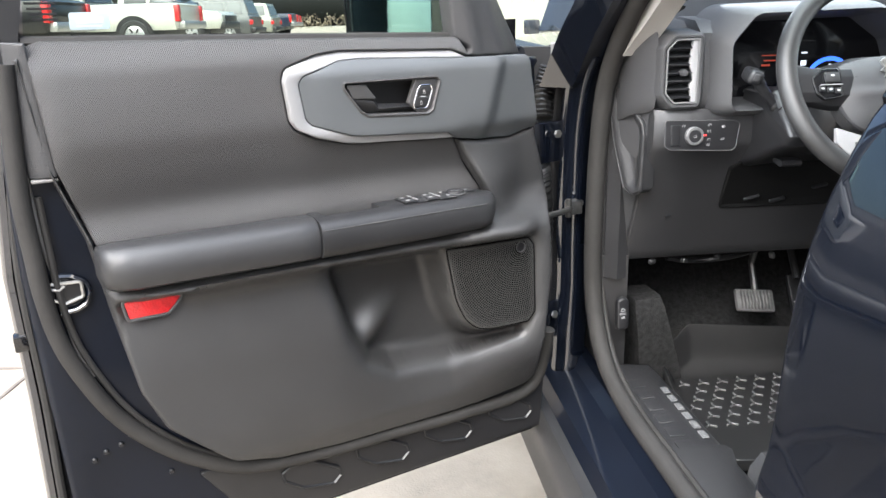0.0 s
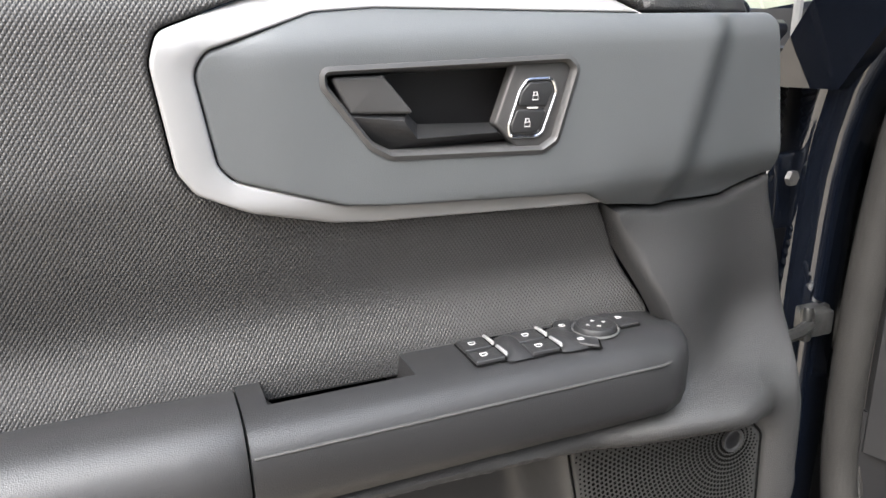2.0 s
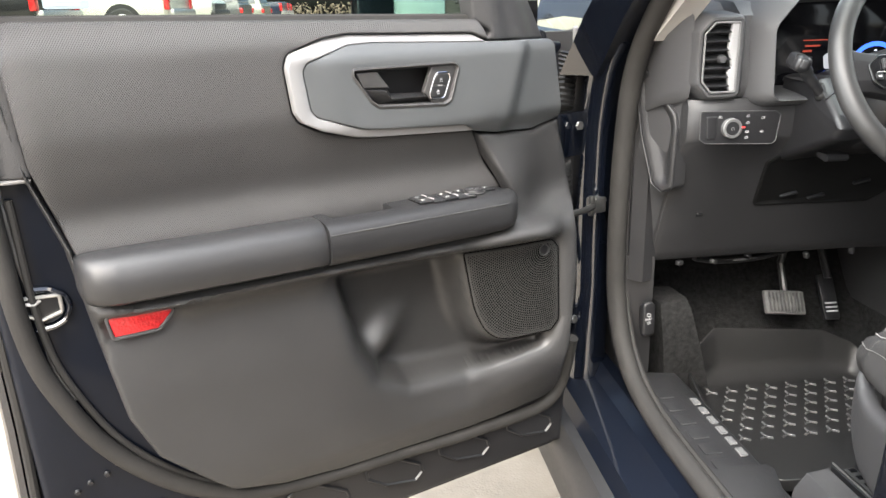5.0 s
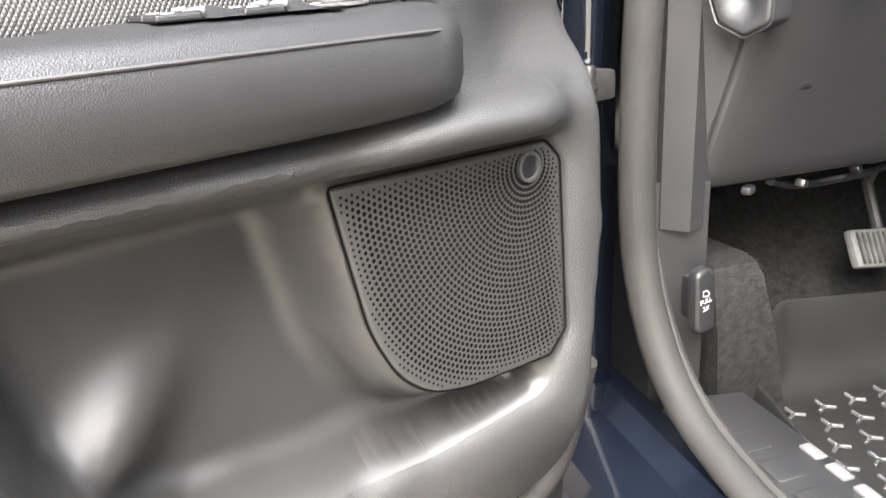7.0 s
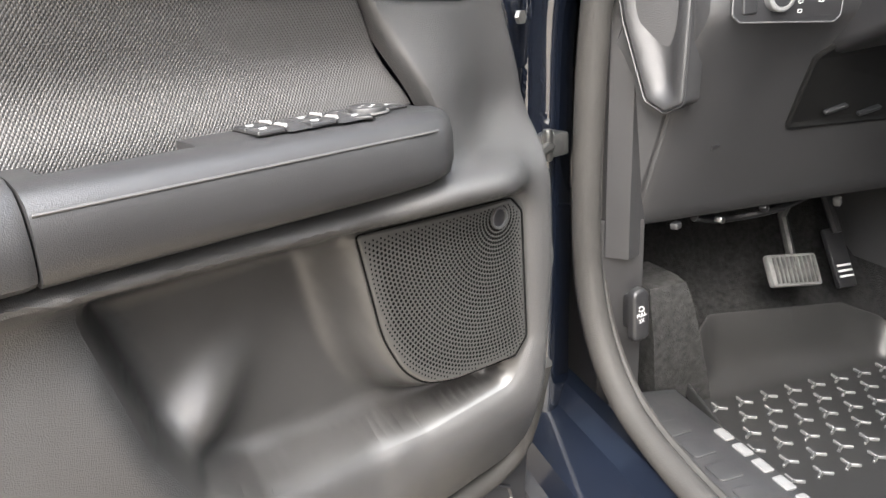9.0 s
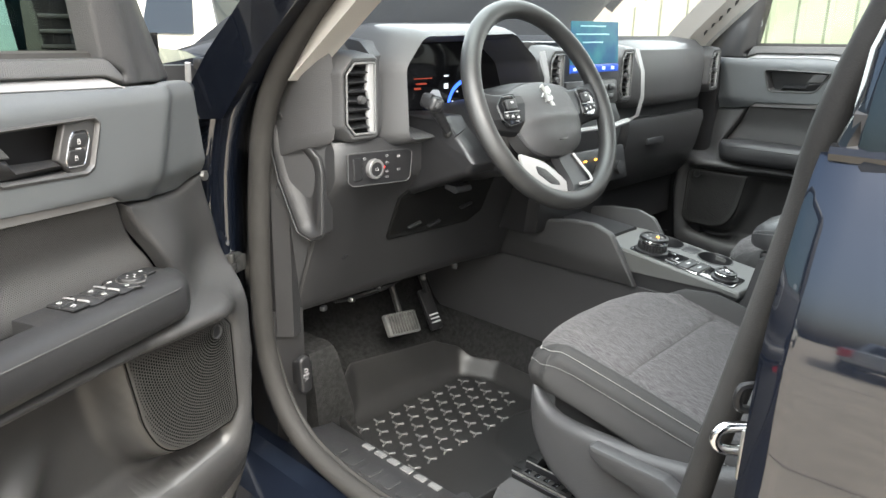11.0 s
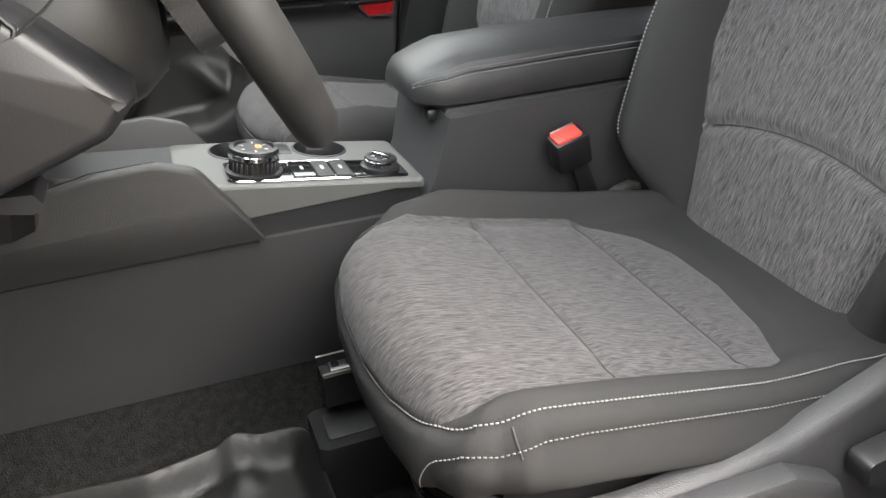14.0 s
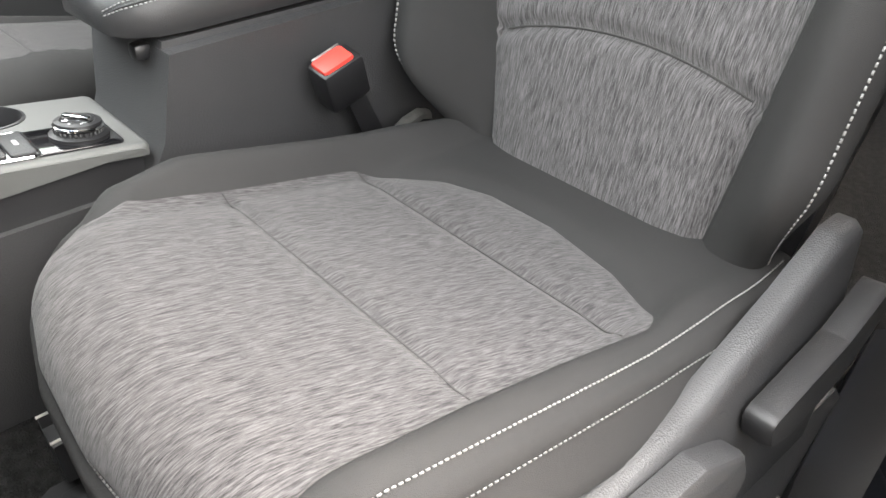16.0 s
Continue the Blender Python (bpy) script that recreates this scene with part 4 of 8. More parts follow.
        n = n + 0.036 * ridge * smoothstep(0.95, 0.86, u) * smoothstep(0.10, 0.20, u)
        n = n + 0.012 * smoothstep(0.86, 0.72, z) * smoothstep(0.4, 0.6, u) * smoothstep(0.5, 0.62, z)
        flare = smoothstep(0.165, 0.25, u) * smoothstep(0.84, 0.90, z) * smoothstep(0.37, 0.27, u)
        n = n + 0.016 * flare * smoothstep(1.05, 0.93, z) - 0.010 * smoothstep(0.95, 1.03, z) * smoothstep(0.37, 0.27, u)
        lens = sdf(REFLECTOR, u, z)
        n = n - 0.006 * smoothstep(-0.012, -0.002, lens)
        d = sdf(pok, u, z)
        g = sdf(spk, u, z)
        depth = 0.055 * smoothstep(0.0, 0.028, d) * (1 - smoothstep(-0.035, 0.002, g))
        depth = depth + 0.010 * smoothstep(-0.012, 0.004, d)
        hump = np.exp(-(((u - 0.50) * 0.8 + (z - 0.69) * 0.6) / 0.028) ** 2) * smoothstep(0.0, 0.03, d) * smoothstep(0.77, 0.70, z)
        return n - depth + 0.028 * hump - 0.014 * smoothstep(0.42, 0.50, u) * smoothstep(0.70, 0.64, z) * smoothstep(0.0, 0.03, d)
    rest, pocket = sheet(rounded(LOWER, [0.002, 0.02, 0.01, 0.002, 0.01, 0.002, 0.002, 0.02, 0.02, 0.003, 0.003, 0.02, 0.02, 0.04, 0.04, 0.03, 0.04, 0.03, 0.03, 0.02, 0.05, 0.06, 0.06, 0.05], 4), 0.0115, layer(low_n), 0.007, 0.008, 0.02, inner=[pok], fine=[[(0.14, 0.868), (0.90, 0.868), (0.90, 0.886), (0.14, 0.886)], [(0.14, 0.836), (0.60, 0.854), (0.60, 0.864), (0.14, 0.846)], rounded([(0.905, 0.868), (0.806, 0.863), (0.832, 0.826), (0.90, 0.826)], 0.004)], flip=flip)
    back_to = M.inverted()
    soft_part = [v for v in rest.verts if not v.is_boundary and ((back_to @ v.co).z > 0.80 or (back_to @ v.co).x < 0.32)]
    for i in range(5):
        bmesh.ops.smooth_vert(rest, verts=soft_part, factor=0.5, use_axis_x=True, use_axis_y=True, use_axis_z=True)
    part("lower_panel", rest, MOULDING, door, "dark grey grained lower door moulding")
    part("map_pocket", pocket, POCKET_LINER, door, "deep open map pocket")
    spk_n = float(low_n(np.array([0.23]), np.array([0.75]))[0]) + 0.003
    gr = part("speaker_grille", sheet(spk, 0.006, layer(lambda u, z: spk_n + 0.004 * (1 - ((u - 0.23) / 0.12) ** 2)), 0.004, 0.004, 0.012, flip=flip), GRILLE, door, "black perforated speaker grille")
    part("grille_groove", tube([P(a, spk_n + 0.0005, b) for a, b in resample(inset(spk, -0.0005), 0.005)], 0.0009, 6, True), HOLE_SHADE, gr)
    # each hole is a flat dark disc on the grille, painted shade without depth
    holes = bmesh.new()
    cu, cz = 0.168, 0.816
    for i in range(3, 58):
        r = 0.0044 * i
        k = int(math.tau * (r + 0.012) / 0.0052)
        for j in range(k):
            a = (j + 0.5 * (i % 2)) * math.tau / k
            u, z = cu + r * math.cos(a), cz + r * math.sin(a)
            if u > cu + 0.19 or z > cz + 0.03 or z < 0.63 or u < 0.12:
                continue
            q = float(sdf(spk, np.array([u]), np.array([z]))[0])
            if q < 0.005:
                continue
            rad = 0.00175 * min(1, 0.42 + q / 0.032)
            n = spk_n + 0.004 * (1 - ((u - 0.23) / 0.12) ** 2) + 0.0005
            v = [holes.verts.new(P(u + rad * math.cos(t * math.tau / 8), n, z + rad * math.sin(t * math.tau / 8))) for t in range(8)]
            holes.faces.new(v if s < 0 else v[::-1])
    part("perforation", holes, HOLE_SHADE, gr, kind="stuff")
    part("badge_ring", lathe([(0.0098, 0.0), (0.0108, 0.003), (0.0088, 0.003), (0.0082, 0.0)], axes(P(cu, spk_n + 0.003, cz), U, Z, N), 32, False), PLASTIC, gr, "raised round badge ring")
    part("badge_face", lathe([(0.0, 0.0012), (0.0083, 0.0012), (0.0083, 0.0)], axes(P(cu, spk_n + 0.003, cz), U, Z, N), 24, False), PLASTIC_BLACK, gr)
    part("reflector_frame", tube([face(0.101) @ Vector((a, b, 0)) for a, b in resample(inset(rounded(REFLECTOR, 0.004), -0.002), 0.004)], 0.0026, 8, True), PLASTIC, door)
    part("reflector", plate(rounded(REFLECTOR, 0.003), face(0.088), 0.014, 0.002), RED_LENS, door, "red door-edge reflector")

    # armrest and switch pod
    def arm(u, prof):
        return [P(u, n, z) for n, z in prof]
    soft = [(0.05, 0.938), (0.085, 0.945), (0.110, 0.946), (0.127, 0.941), (0.137, 0.930), (0.142, 0.914), (0.1415, 0.897), (0.137, 0.886), (0.126, 0.880), (0.05, 0.878)]
    rings = []
    for u, k in ((0.924, 0.35), (0.922, 0.6), (0.916, 0.82), (0.905, 0.94), (0.88, 1), (0.8, 1), (0.7, 1), (0.64, 1), (0.61, 0.99), (0.603, 0.96)):
        rings.append(arm(u, [(0.06 + (n - 0.06) * k, 0.915 + (z - 0.915) * (0.4 + 0.6 * k) + 0.004 * (u - 0.6) / 0.3) for n, z in soft]))
    part("armrest_pad", loft(rings), VINYL, door, "black padded armrest")

    def pod(u, k, zi):
        prof = [(0.05, zi), (0.100, zi), (0.108, 0.9445), (0.128, 0.942), (0.140, 0.935), (0.1445, 0.923), (0.1445, 0.900), (0.140, 0.887), (0.129, 0.881), (0.05, 0.879)]
        return arm(u, [(0.06 + (n - 0.06) * k, 0.92 + (z - 0.92) * (0.5 + 0.5 * k)) for n, z in prof])
    cup = 0.912 if driver else 0.9445
    part("switch_pod", loft([pod(0.6015, 1, 0.9445), pod(0.585, 1, 0.9445), pod(0.582, 1, cup), pod(0.52, 1, cup), pod(0.487, 1, cup), pod(0.484, 1, 0.945), pod(0.40, 1, 0.945), pod(0.33, 1, 0.945), pod(0.29, 0.97, 0.945), pod(0.27, 0.88, 0.943), pod(0.259, 0.72, 0.94), pod(0.254, 0.5, 0.935)]), PLASTIC_DARK, door, "grained switch pod with a grab slot", 62)
    # paler bead paints the highlight along the seam between pod top and side
    part("pod_edge_highlight", tube([P(u, n, z) for u, n, z in ((0.60, 0.1432, 0.929), (0.45, 0.1432, 0.929), (0.30, 0.1428, 0.929), (0.275, 0.133, 0.928), (0.262, 0.115, 0.93))], 0.0011, 6), HANDLE, door)
    if driver:
        T = axes(P(0, 0.004, 0.945), U, N, Z)
        for u0, v0 in ((0.428, 0.092), (0.385, 0.095)):
            # thin dark plate paints the shade of the well round the keys
            part("switch_well", plate(rounded([(u0 + 0.0135, v0 - 0.0205), (u0 + 0.0135, v0 + 0.0205), (u0 - 0.011, v0 + 0.0205), (u0 - 0.024, v0 - 0.0205)], 0.002), T, 0.0008, 0.0003), HOLE_SHADE, door)
            # the finger ramp rises to a crest beside each pair of keys
            part("switch_ramp", loft([[T @ Vector((u, v, h)) for u, h in ((a, 0.0004), (a - 0.004, k * 0.55), (a - 0.010, k), (a - 0.018, k * 0.5), (a - 0.027, 0.0002))] for v, a, k in ((v0 - 0.018, u0 - 0.018, 0.0015), (v0 - 0.010, u0 - 0.0145, 0.0045), (v0, u0 - 0.012, 0.006), (v0 + 0.012, u0 - 0.011, 0.0055), (v0 + 0.020, u0 - 0.0105, 0.003), (v0 + 0.024, u0 - 0.012, 0.0004))]), PLASTIC_DARK, door, "", 70)
            for v1, dk in ((v0 - 0.010, 0.0), (v0 + 0.0105, -0.001)):
                w = part("window_switch", plate(rounded([(u0 + 0.0125, v1 - 0.0092), (u0 + 0.0125, v1 + 0.0092), (u0 - 0.009 + dk, v1 + 0.0092), (u0 - 0.009 + dk, v1 - 0.0092)], 0.0012), T, 0.0034, 0.0012), PLASTIC_DARK, door)
                part("switch_bar", tube([T @ Vector((u0 - 0.0098 + dk, v1 - 0.0088, 0.0034)), T @ Vector((u0 - 0.0102 + dk, v1 - 0.0075, 0.0042)), T @ Vector((u0 - 0.0104 + dk, v1 + 0.007, 0.0046)), T @ Vector((u0 - 0.0100 + dk, v1 + 0.0088, 0.0036))], [0.0006, 0.0012, 0.0015, 0.0008], 8), SILVER, w, "pale metal switch edge")
                part("switch_mark", tube([T @ Vector((u0 + 0.003 + a, v1 + b, 0.0036)) for a, b in ((-0.0025, -0.002), (0.0025, -0.002), (0.0025, 0.002), (-0.001, 0.002), (-0.0025, 0.0005))], 0.0004, 5, True), MARK, w)
        mx, my = 0.331, 0.093

        def sector(r0, r1, a0, a1):
            """A key cut from a ring round the mirror dial."""
            run = [radians(a0 + (a1 - a0) * i / 8) for i in range(9)]
            return [(mx + r1 * math.cos(a), my + r1 * math.sin(a)) for a in run] + [(mx + r0 * math.cos(a), my + r0 * math.sin(a)) for a in reversed(run)]
        def right_key(grow):
            """The folding key's outline, on the hinge side of the dial."""
            o = rounded([(mx - 0.006, my - 0.0215), (mx - 0.0240, my - 0.0215), (mx - 0.0385, my - 0.001), (mx - 0.0365, my + 0.006), (mx - 0.0200, my + 0.006), (mx - 0.0195, my - 0.004), (mx - 0.014, my - 0.0145)], 0.001, 2)
            return inset(o, -grow)
        knob = part("mirror_dial", lathe([(0.0160, 0.0), (0.0160, 0.0042), (0.0152, 0.0056), (0.0140, 0.0060), (0.0125, 0.0054), (0.0, 0.0050)], T @ Matrix.Translation((mx, my, 0)), 40), PLASTIC_DARK, door, "round mirror dial")
        part("dial_ring", lathe([(0.0185, 0.0006), (0.0184, 0.0020), (0.0178, 0.0022), (0.0170, 0.0006)], T @ Matrix.Translation((mx, my, 0)), 40, False), SCUFF_MARK, knob)
        for a in range(4):
            c = Vector((mx + 0.007 * math.cos(a * math.pi / 2), my + 0.0055 * math.sin(a * math.pi / 2), 0.0056))
            part("arrow_mark", loft([[T @ (c + Vector((0.0018 * math.cos(q + a * math.pi / 2), 0.0018 * math.sin(q + a * math.pi / 2), h))) for q in (0, 2.1, 4.2)] for h in (0, 0.0003)]), MARK, knob)
        # dark beds paint the shaded gap round the mirror keys
        for o in (sector(0.0176, 0.0338, -66, 66), right_key(0.0012)):
            part("key_bed", plate(o, T, 0.0009, 0.0002), HOLE_SHADE, door)
        for o, c in ((sector(0.0190, 0.0326, -62, -1.5), -32), (sector(0.0190, 0.0326, 1.5, 62), 32), (right_key(0.0), None)):
            b = part("mirror_button", plate(o, T, 0.0024, 0.0007), PLASTIC_DARK, door)
            cx, cy = (mx + 0.0258 * math.cos(radians(c)), my + 0.0258 * math.sin(radians(c))) if c else (mx - 0.0268, my - 0.009)
            part("switch_mark", tube([T @ Vector((cx + a, cy + q, 0.0026)) for a, q in ((-0.002, -0.0016), (0.002, -0.0016), (0.002, 0.0016), (-0.002, 0.0016))], 0.0004, 5, True), MARK, b)
            if c:
                part("switch_mark", box(T @ Matrix.Translation((cx, cy, 0.0026)), 0.0004, 0.0032, 0.0004, 0.0001), MARK, b)
    return door


front_door(pose(0.25, 1.58, 0, 0, 0, 211), 1, True, "front_door", "open dark blue driver's door with grey moulded inner trim")
front_door(axes((1.90, 1.885, 0), (0.122, -0.993, 0), (0.993, 0.122, 0), (0, 0, 1)), -1, False, "front_door", "closed passenger door with slate trim and silver band")

# ---- car shell, in the car's own frame ----
FRAME = CAR
body = thing("car", (1.28, 0.8, 0.0), "dark blue compact SUV shell with its driver's door opening", "car")


def strip(path, sect, cap=True):
    """A bar of fixed section (x, z offsets) along a run of points."""
    return loft([[Vector(p) + Vector((a, b, c)) for a, b, c in sect] for p in path], cap=cap)


# door opening: posts, sill, seals
post = rounded([(0.462, 0.005), (0.50, -0.02), (0.545, 0.02), (0.56, 0.10), (0.48, 0.16)], 0.022)
part("front_post", loft([[(x + dx, 1.585 + y + dy, z) for x, y in post] for z, dx, dy in ((0.40, -0.02, 0.0), (0.47, -0.012, 0.008), (0.55, -0.006, 0.02), (0.65, 0.0, 0.026), (0.75, 0.0, 0.03), (0.87, 0.0, 0.028), (0.95, 0.0, 0.024), (1.0, 0.0, 0.018), (1.05, 0.0, 0.004), (1.10, 0.0, -0.018), (1.13, 0.002, -0.038), (1.16, 0.005, -0.062))]), PAINT, body, "dark blue door hinge post")
part("windscreen_pillar", loft([[(x + a, y + b, z) for a, b in ((-0.075, 0.03), (-0.02, -0.03), (0.03, -0.015), (0.04, 0.05), (-0.02, 0.10))] for x, y, z in ((0.49, 1.585, 1.10), (0.505, 1.49, 1.21), (0.535, 1.36, 1.34), (0.60, 1.10, 1.52), (0.66, 0.82, 1.64))]), PAINT, body)
seal_path = [(0.585, 1.20, 1.46), (0.565, 1.33, 1.345), (0.545, 1.43, 1.245), (0.532, 1.515, 1.12), (0.527, 1.545, 0.97), (0.526, 1.555, 0.76), (0.527, 1.535, 0.62), (0.53, 1.46, 0.52), (0.53, 1.32, 0.482), (0.53, 1.1, 0.478), (0.53, 0.92, 0.478), (0.526, 0.84, 0.50), (0.518, 0.775, 0.58), (0.526, 0.718, 0.72), (0.534, 0.696, 0.84), (0.541, 0.674, 0.96), (0.549, 0.652, 1.09), (0.558, 0.628, 1.23), (0.62, 0.53, 1.55)]
sp = curve(seal_path, 8)
part("opening_seal", tube(sp, [float(np.interp(p.y, (0.72, 0.95, 1.40, 1.5), (0.0165, 0.0175, 0.0175, 0.0195))) for p in sp], 12), RUBBER, body, "grey rubber door opening seal")
part("seal_lip", tube([p + Vector((0.024, 0.008, 0.0)) for p in curve(seal_path[:11], 8)], 0.0075, 8), RUBBER, body)
part("sill", strip([(0, y, 0) for y in np.linspace(0.2, 1.66, 12)], [(0.415, 0, 0.405), (0.43, 0, 0.435), (0.50, 0, 0.445), (0.52, 0, 0.47), (0.545, 0, 0.47), (0.56, 0, 0.40), (0.45, 0, 0.36)]), JAMB, body, "glossy blue door sill")
part("rocker_cladding", strip([(0, y, 0) for y in np.linspace(-0.6, 1.78, 16)], [(0.365, 0, 0.30), (0.375, 0, 0.375), (0.395, 0, 0.402), (0.428, 0, 0.408), (0.44, 0, 0.40), (0.44, 0, 0.24), (0.40, 0, 0.22)]), PLASTIC_DARK, body, "matt black rocker cladding")
part("rocker_bead", strip([(0, y, 0) for y in np.linspace(-0.6, 1.70, 16)], [(0.428, 0, 0.406), (0.431, 0, 0.414), (0.437, 0, 0.414), (0.439, 0, 0.404)]), STEEL, body)
scuff = part("scuff_plate", strip([(0, y, 0) for y in np.linspace(0.72, 1.52, 14)], [(0.535, 0, 0.455), (0.55, 0, 0.474), (0.60, 0, 0.477), (0.655, 0, 0.470), (0.685, 0, 0.440), (0.69, 0, 0.38), (0.55, 0, 0.40)]), PLASTIC_DARK, body, "black sill scuff plate with embossed letter bars")
for i in range(6):
    y0 = 1.16 + 0.05 * i
    part("embossed_bar", plate(rounded([(0.575, y0), (0.608, y0), (0.608, y0 + 0.034), (0.575, y0 + 0.034)], 0.006), axes((0, 0, 0.4745), (1, 0, 0), (0, 1, 0), (0, 0, 1)), 0.0035, 0.001), PLASTIC_DARK, scuff)
    part("pale_bar", plate(rounded([(0.636, 1.20 + 0.036 * i), (0.650, 1.20 + 0.036 * i), (0.650, 1.226 + 0.036 * i), (0.636, 1.226 + 0.036 * i)], 0.003), axes((0, 0, 0.4725), (1, 0, 0), (0, 1, 0), (0.12, 0, 1)), 0.0022, 0.0006), SCUFF_MARK, scuff)
part("sill_trim", loft([[(0.545, y, 0.46), (0.552, y, 0.476), (0.58, y, 0.486), (xi - 0.022, y, 0.482), (xi - 0.006, y, 0.472), (xi, y, 0.445), (xi + 0.004, y, 0.39), (0.55, y, 0.39)] for y, xi in ((0.30, 0.735), (0.45, 0.712), (0.58, 0.690), (0.70, 0.662), (0.80, 0.646), (0.90, 0.636), (1.0, 0.640), (1.08, 0.655), (1.16, 0.680))]), PLASTIC_DARK, body, "grained dark grey sill trim beside the seat")
part("floor_tray", loft([[(0.655, y, 0.39), (0.66, y, z), (0.705, y, z), (0.715, y, 0.39)] for y, z in ((0.835, 0.395), (0.815, 0.428), (0.80, 0.438), (0.66, 0.448), (0.60, 0.450), (0.58, 0.395))]), PLASTIC_DARK, body, "black floor trim box")
part("kick_panel", loft([[(0.545, 1.55, z), (0.60, 1.53, z), (0.625, 1.62, z), (0.62, 1.80, z), (0.55, 1.80, z)] for z in (0.40, 0.55, 0.735)]), PLASTIC_BLACK, body, "black kick panel beside the footwell")
part("pillar_trim", loft([[(0.550, 1.545, z), (0.572, 1.522, z), (0.602, 1.535, z), (0.60, 1.60, z), (0.55, 1.60, z)] for z in (0.684, 0.9, 1.12)]), PLASTIC_DARK, body)
ro = rounded([(-0.014, -0.036), (0.014, -0.034), (0.016, 0.030), (0.006, 0.040), (-0.012, 0.034)], 0.010)
RM = axes((0.581, 1.514, 0.606), (1, 0.15, 0), (0, 0.12, 1), (0.15, -1, 0.12))
rel = part("bonnet_release", plate(ro, RM, 0.013, 0.005), PLASTIC_BLACK, body, "black bonnet release lever with a white symbol")
part("release_neck", box(RM @ Matrix.Translation((0.007, 0.0, -0.014)), 0.016, 0.05, 0.03, 0.005), PLASTIC_BLACK, rel)
for word, dz in (("PULL", 0.0), ("2X", -0.0085)):
    part("release_mark", letters(word, 0.0075, RM @ Matrix.Translation((0.0, dz, 0.0131)) @ pose(0, 0, 0, 0, 0, 8)), MARK, rel)
part("release_mark", tube([RM @ Vector((a, b, 0.0132)) for a, b in ((-0.004, 0.008), (0.003, 0.0075), (0.0045, 0.0105), (0.001, 0.014), (-0.004, 0.0135))], 0.0006, 5, True), MARK, rel)
# hinge, check arm and wiring boot in the gap
chk = part("check_arm", tube([(0.40, 1.50, 0.842), (0.45, 1.53, 0.843), (0.49, 1.57, 0.844), (0.51, 1.60, 0.844)], 0.007, 8), DARK_STEEL, body, "steel door check arm")
part("check_bracket", box(axes((0.482, 1.565, 0.844), (1, 0.4, 0), (-0.4, 1, 0), (0, 0, 1)), 0.03, 0.03, 0.03, 0.004), DARK_STEEL, chk)
part("roller", lathe([(0.0, -0.02), (0.006, -0.02), (0.008, -0.012), (0.006, 0.0), (0.008, 0.012), (0.006, 0.02), (0, 0.02)], axes((0.468, 1.552, 0.845), (1, 0, 0), (0, 1, 0), (0, 0, 1)), 10, False), DARK_STEEL, chk)
for z in (0.98, 0.56):
    h = part("hinge", box(axes((0.43, 1.61, z), (1, 0.6, 0), (-0.6, 1, 0), (0, 0, 1)), 0.09, 0.014, 0.09, 0.005), PAINT, body, "dark blue door hinge")
    part("hinge_pin", lathe([(0, -0.05), (0.009, -0.05), (0.009, 0.05), (0, 0.05)], axes((0.40, 1.60, z), (1, 0, 0), (0, 1, 0), (0, 0, 1)), 12, False), DARK_STEEL, h)
    part("hinge_bolt", lathe([(0.009, 0), (0.009, 0.006), (0.0, 0.007)], axes((0.452, 1.60, z + 0.02), (1, 0.6, 0), (0, 0, 1), (0.5, -0.85, 0)), 6, False), STEEL, h)
part("wiring_boot", tube(curve([(0.42, 1.61, 0.70), (0.44, 1.66, 0.78), (0.43, 1.64, 0.88), (0.42, 1.62, 0.93)], 10), [0.02 + 0.004 * (i % 2) for i in range(31)], 12), RUBBER_BLACK, body, "ribbed black wiring boot")
part("wiring_boot", tube(curve([(0.43, 1.64, 1.03), (0.44, 1.66, 1.09), (0.45, 1.66, 1.14)], 12), [0.02 + 0.004 * (i % 2) for i in range(25)], 12), RUBBER_BLACK, body)
part("gap_bracket", tube(curve([(0.44, 1.60, 1.19), (0.445, 1.61, 1.14), (0.455, 1.60, 1.12), (0.465, 1.60, 1.135)], 6), 0.005, 8), SILVER, body)
part("gap_shield", loft([[(0.36, 1.70, z), (0.52, 1.68, z), (0.54, 1.72, z), (0.37, 1.76, z)] for z in (0.38, 1.18)]), PLASTIC_BLACK, body)
part("hood_rest", box(pose(0.50, 1.655, 1.185, 0, 0, 30), 0.05, 0.016, 0.02, 0.004), PLASTIC_BLACK, body)
part("fender", loft([[(0.41, y, z), (0.435, y, z + 0.35), (0.46, y, z + 0.41), (0.56, y, z + 0.425), (0.56, y, z)] for y, z in ((1.74, 0.77), (2.1, 0.78), (2.7, 0.74))]), PAINT, body, "dark blue front fender")
part("hood", loft([[(0.55, y, z - 0.03), (0.57, y, z), (0.9, y, z + 0.035), (1.28, y, z + 0.03), (1.66, y, z + 0.035), (1.98, y, z), (2.0, y, z - 0.03)] for y, z in ((1.93, 1.130), (2.3, 1.115), (2.9, 1.03), (3.0, 0.96))]), PAINT, body, "glossy dark blue bonnet")
part("cowl", loft([[(x, 1.84, 1.165), (x, 1.86, 1.18), (x, 1.97, 1.165), (x, 1.97, 1.12)] for x in (0.55, 1.28, 2.0)]), PLASTIC_BLACK, body)
for x in (0.72, 1.18):
    part("wiper", tube([(x, 1.87, 1.205), (x + 0.1, 1.88, 1.222), (x + 0.5, 1.90, 1.212)], [0.016, 0.009, 0.005], 8), PLASTIC_BLACK, body)
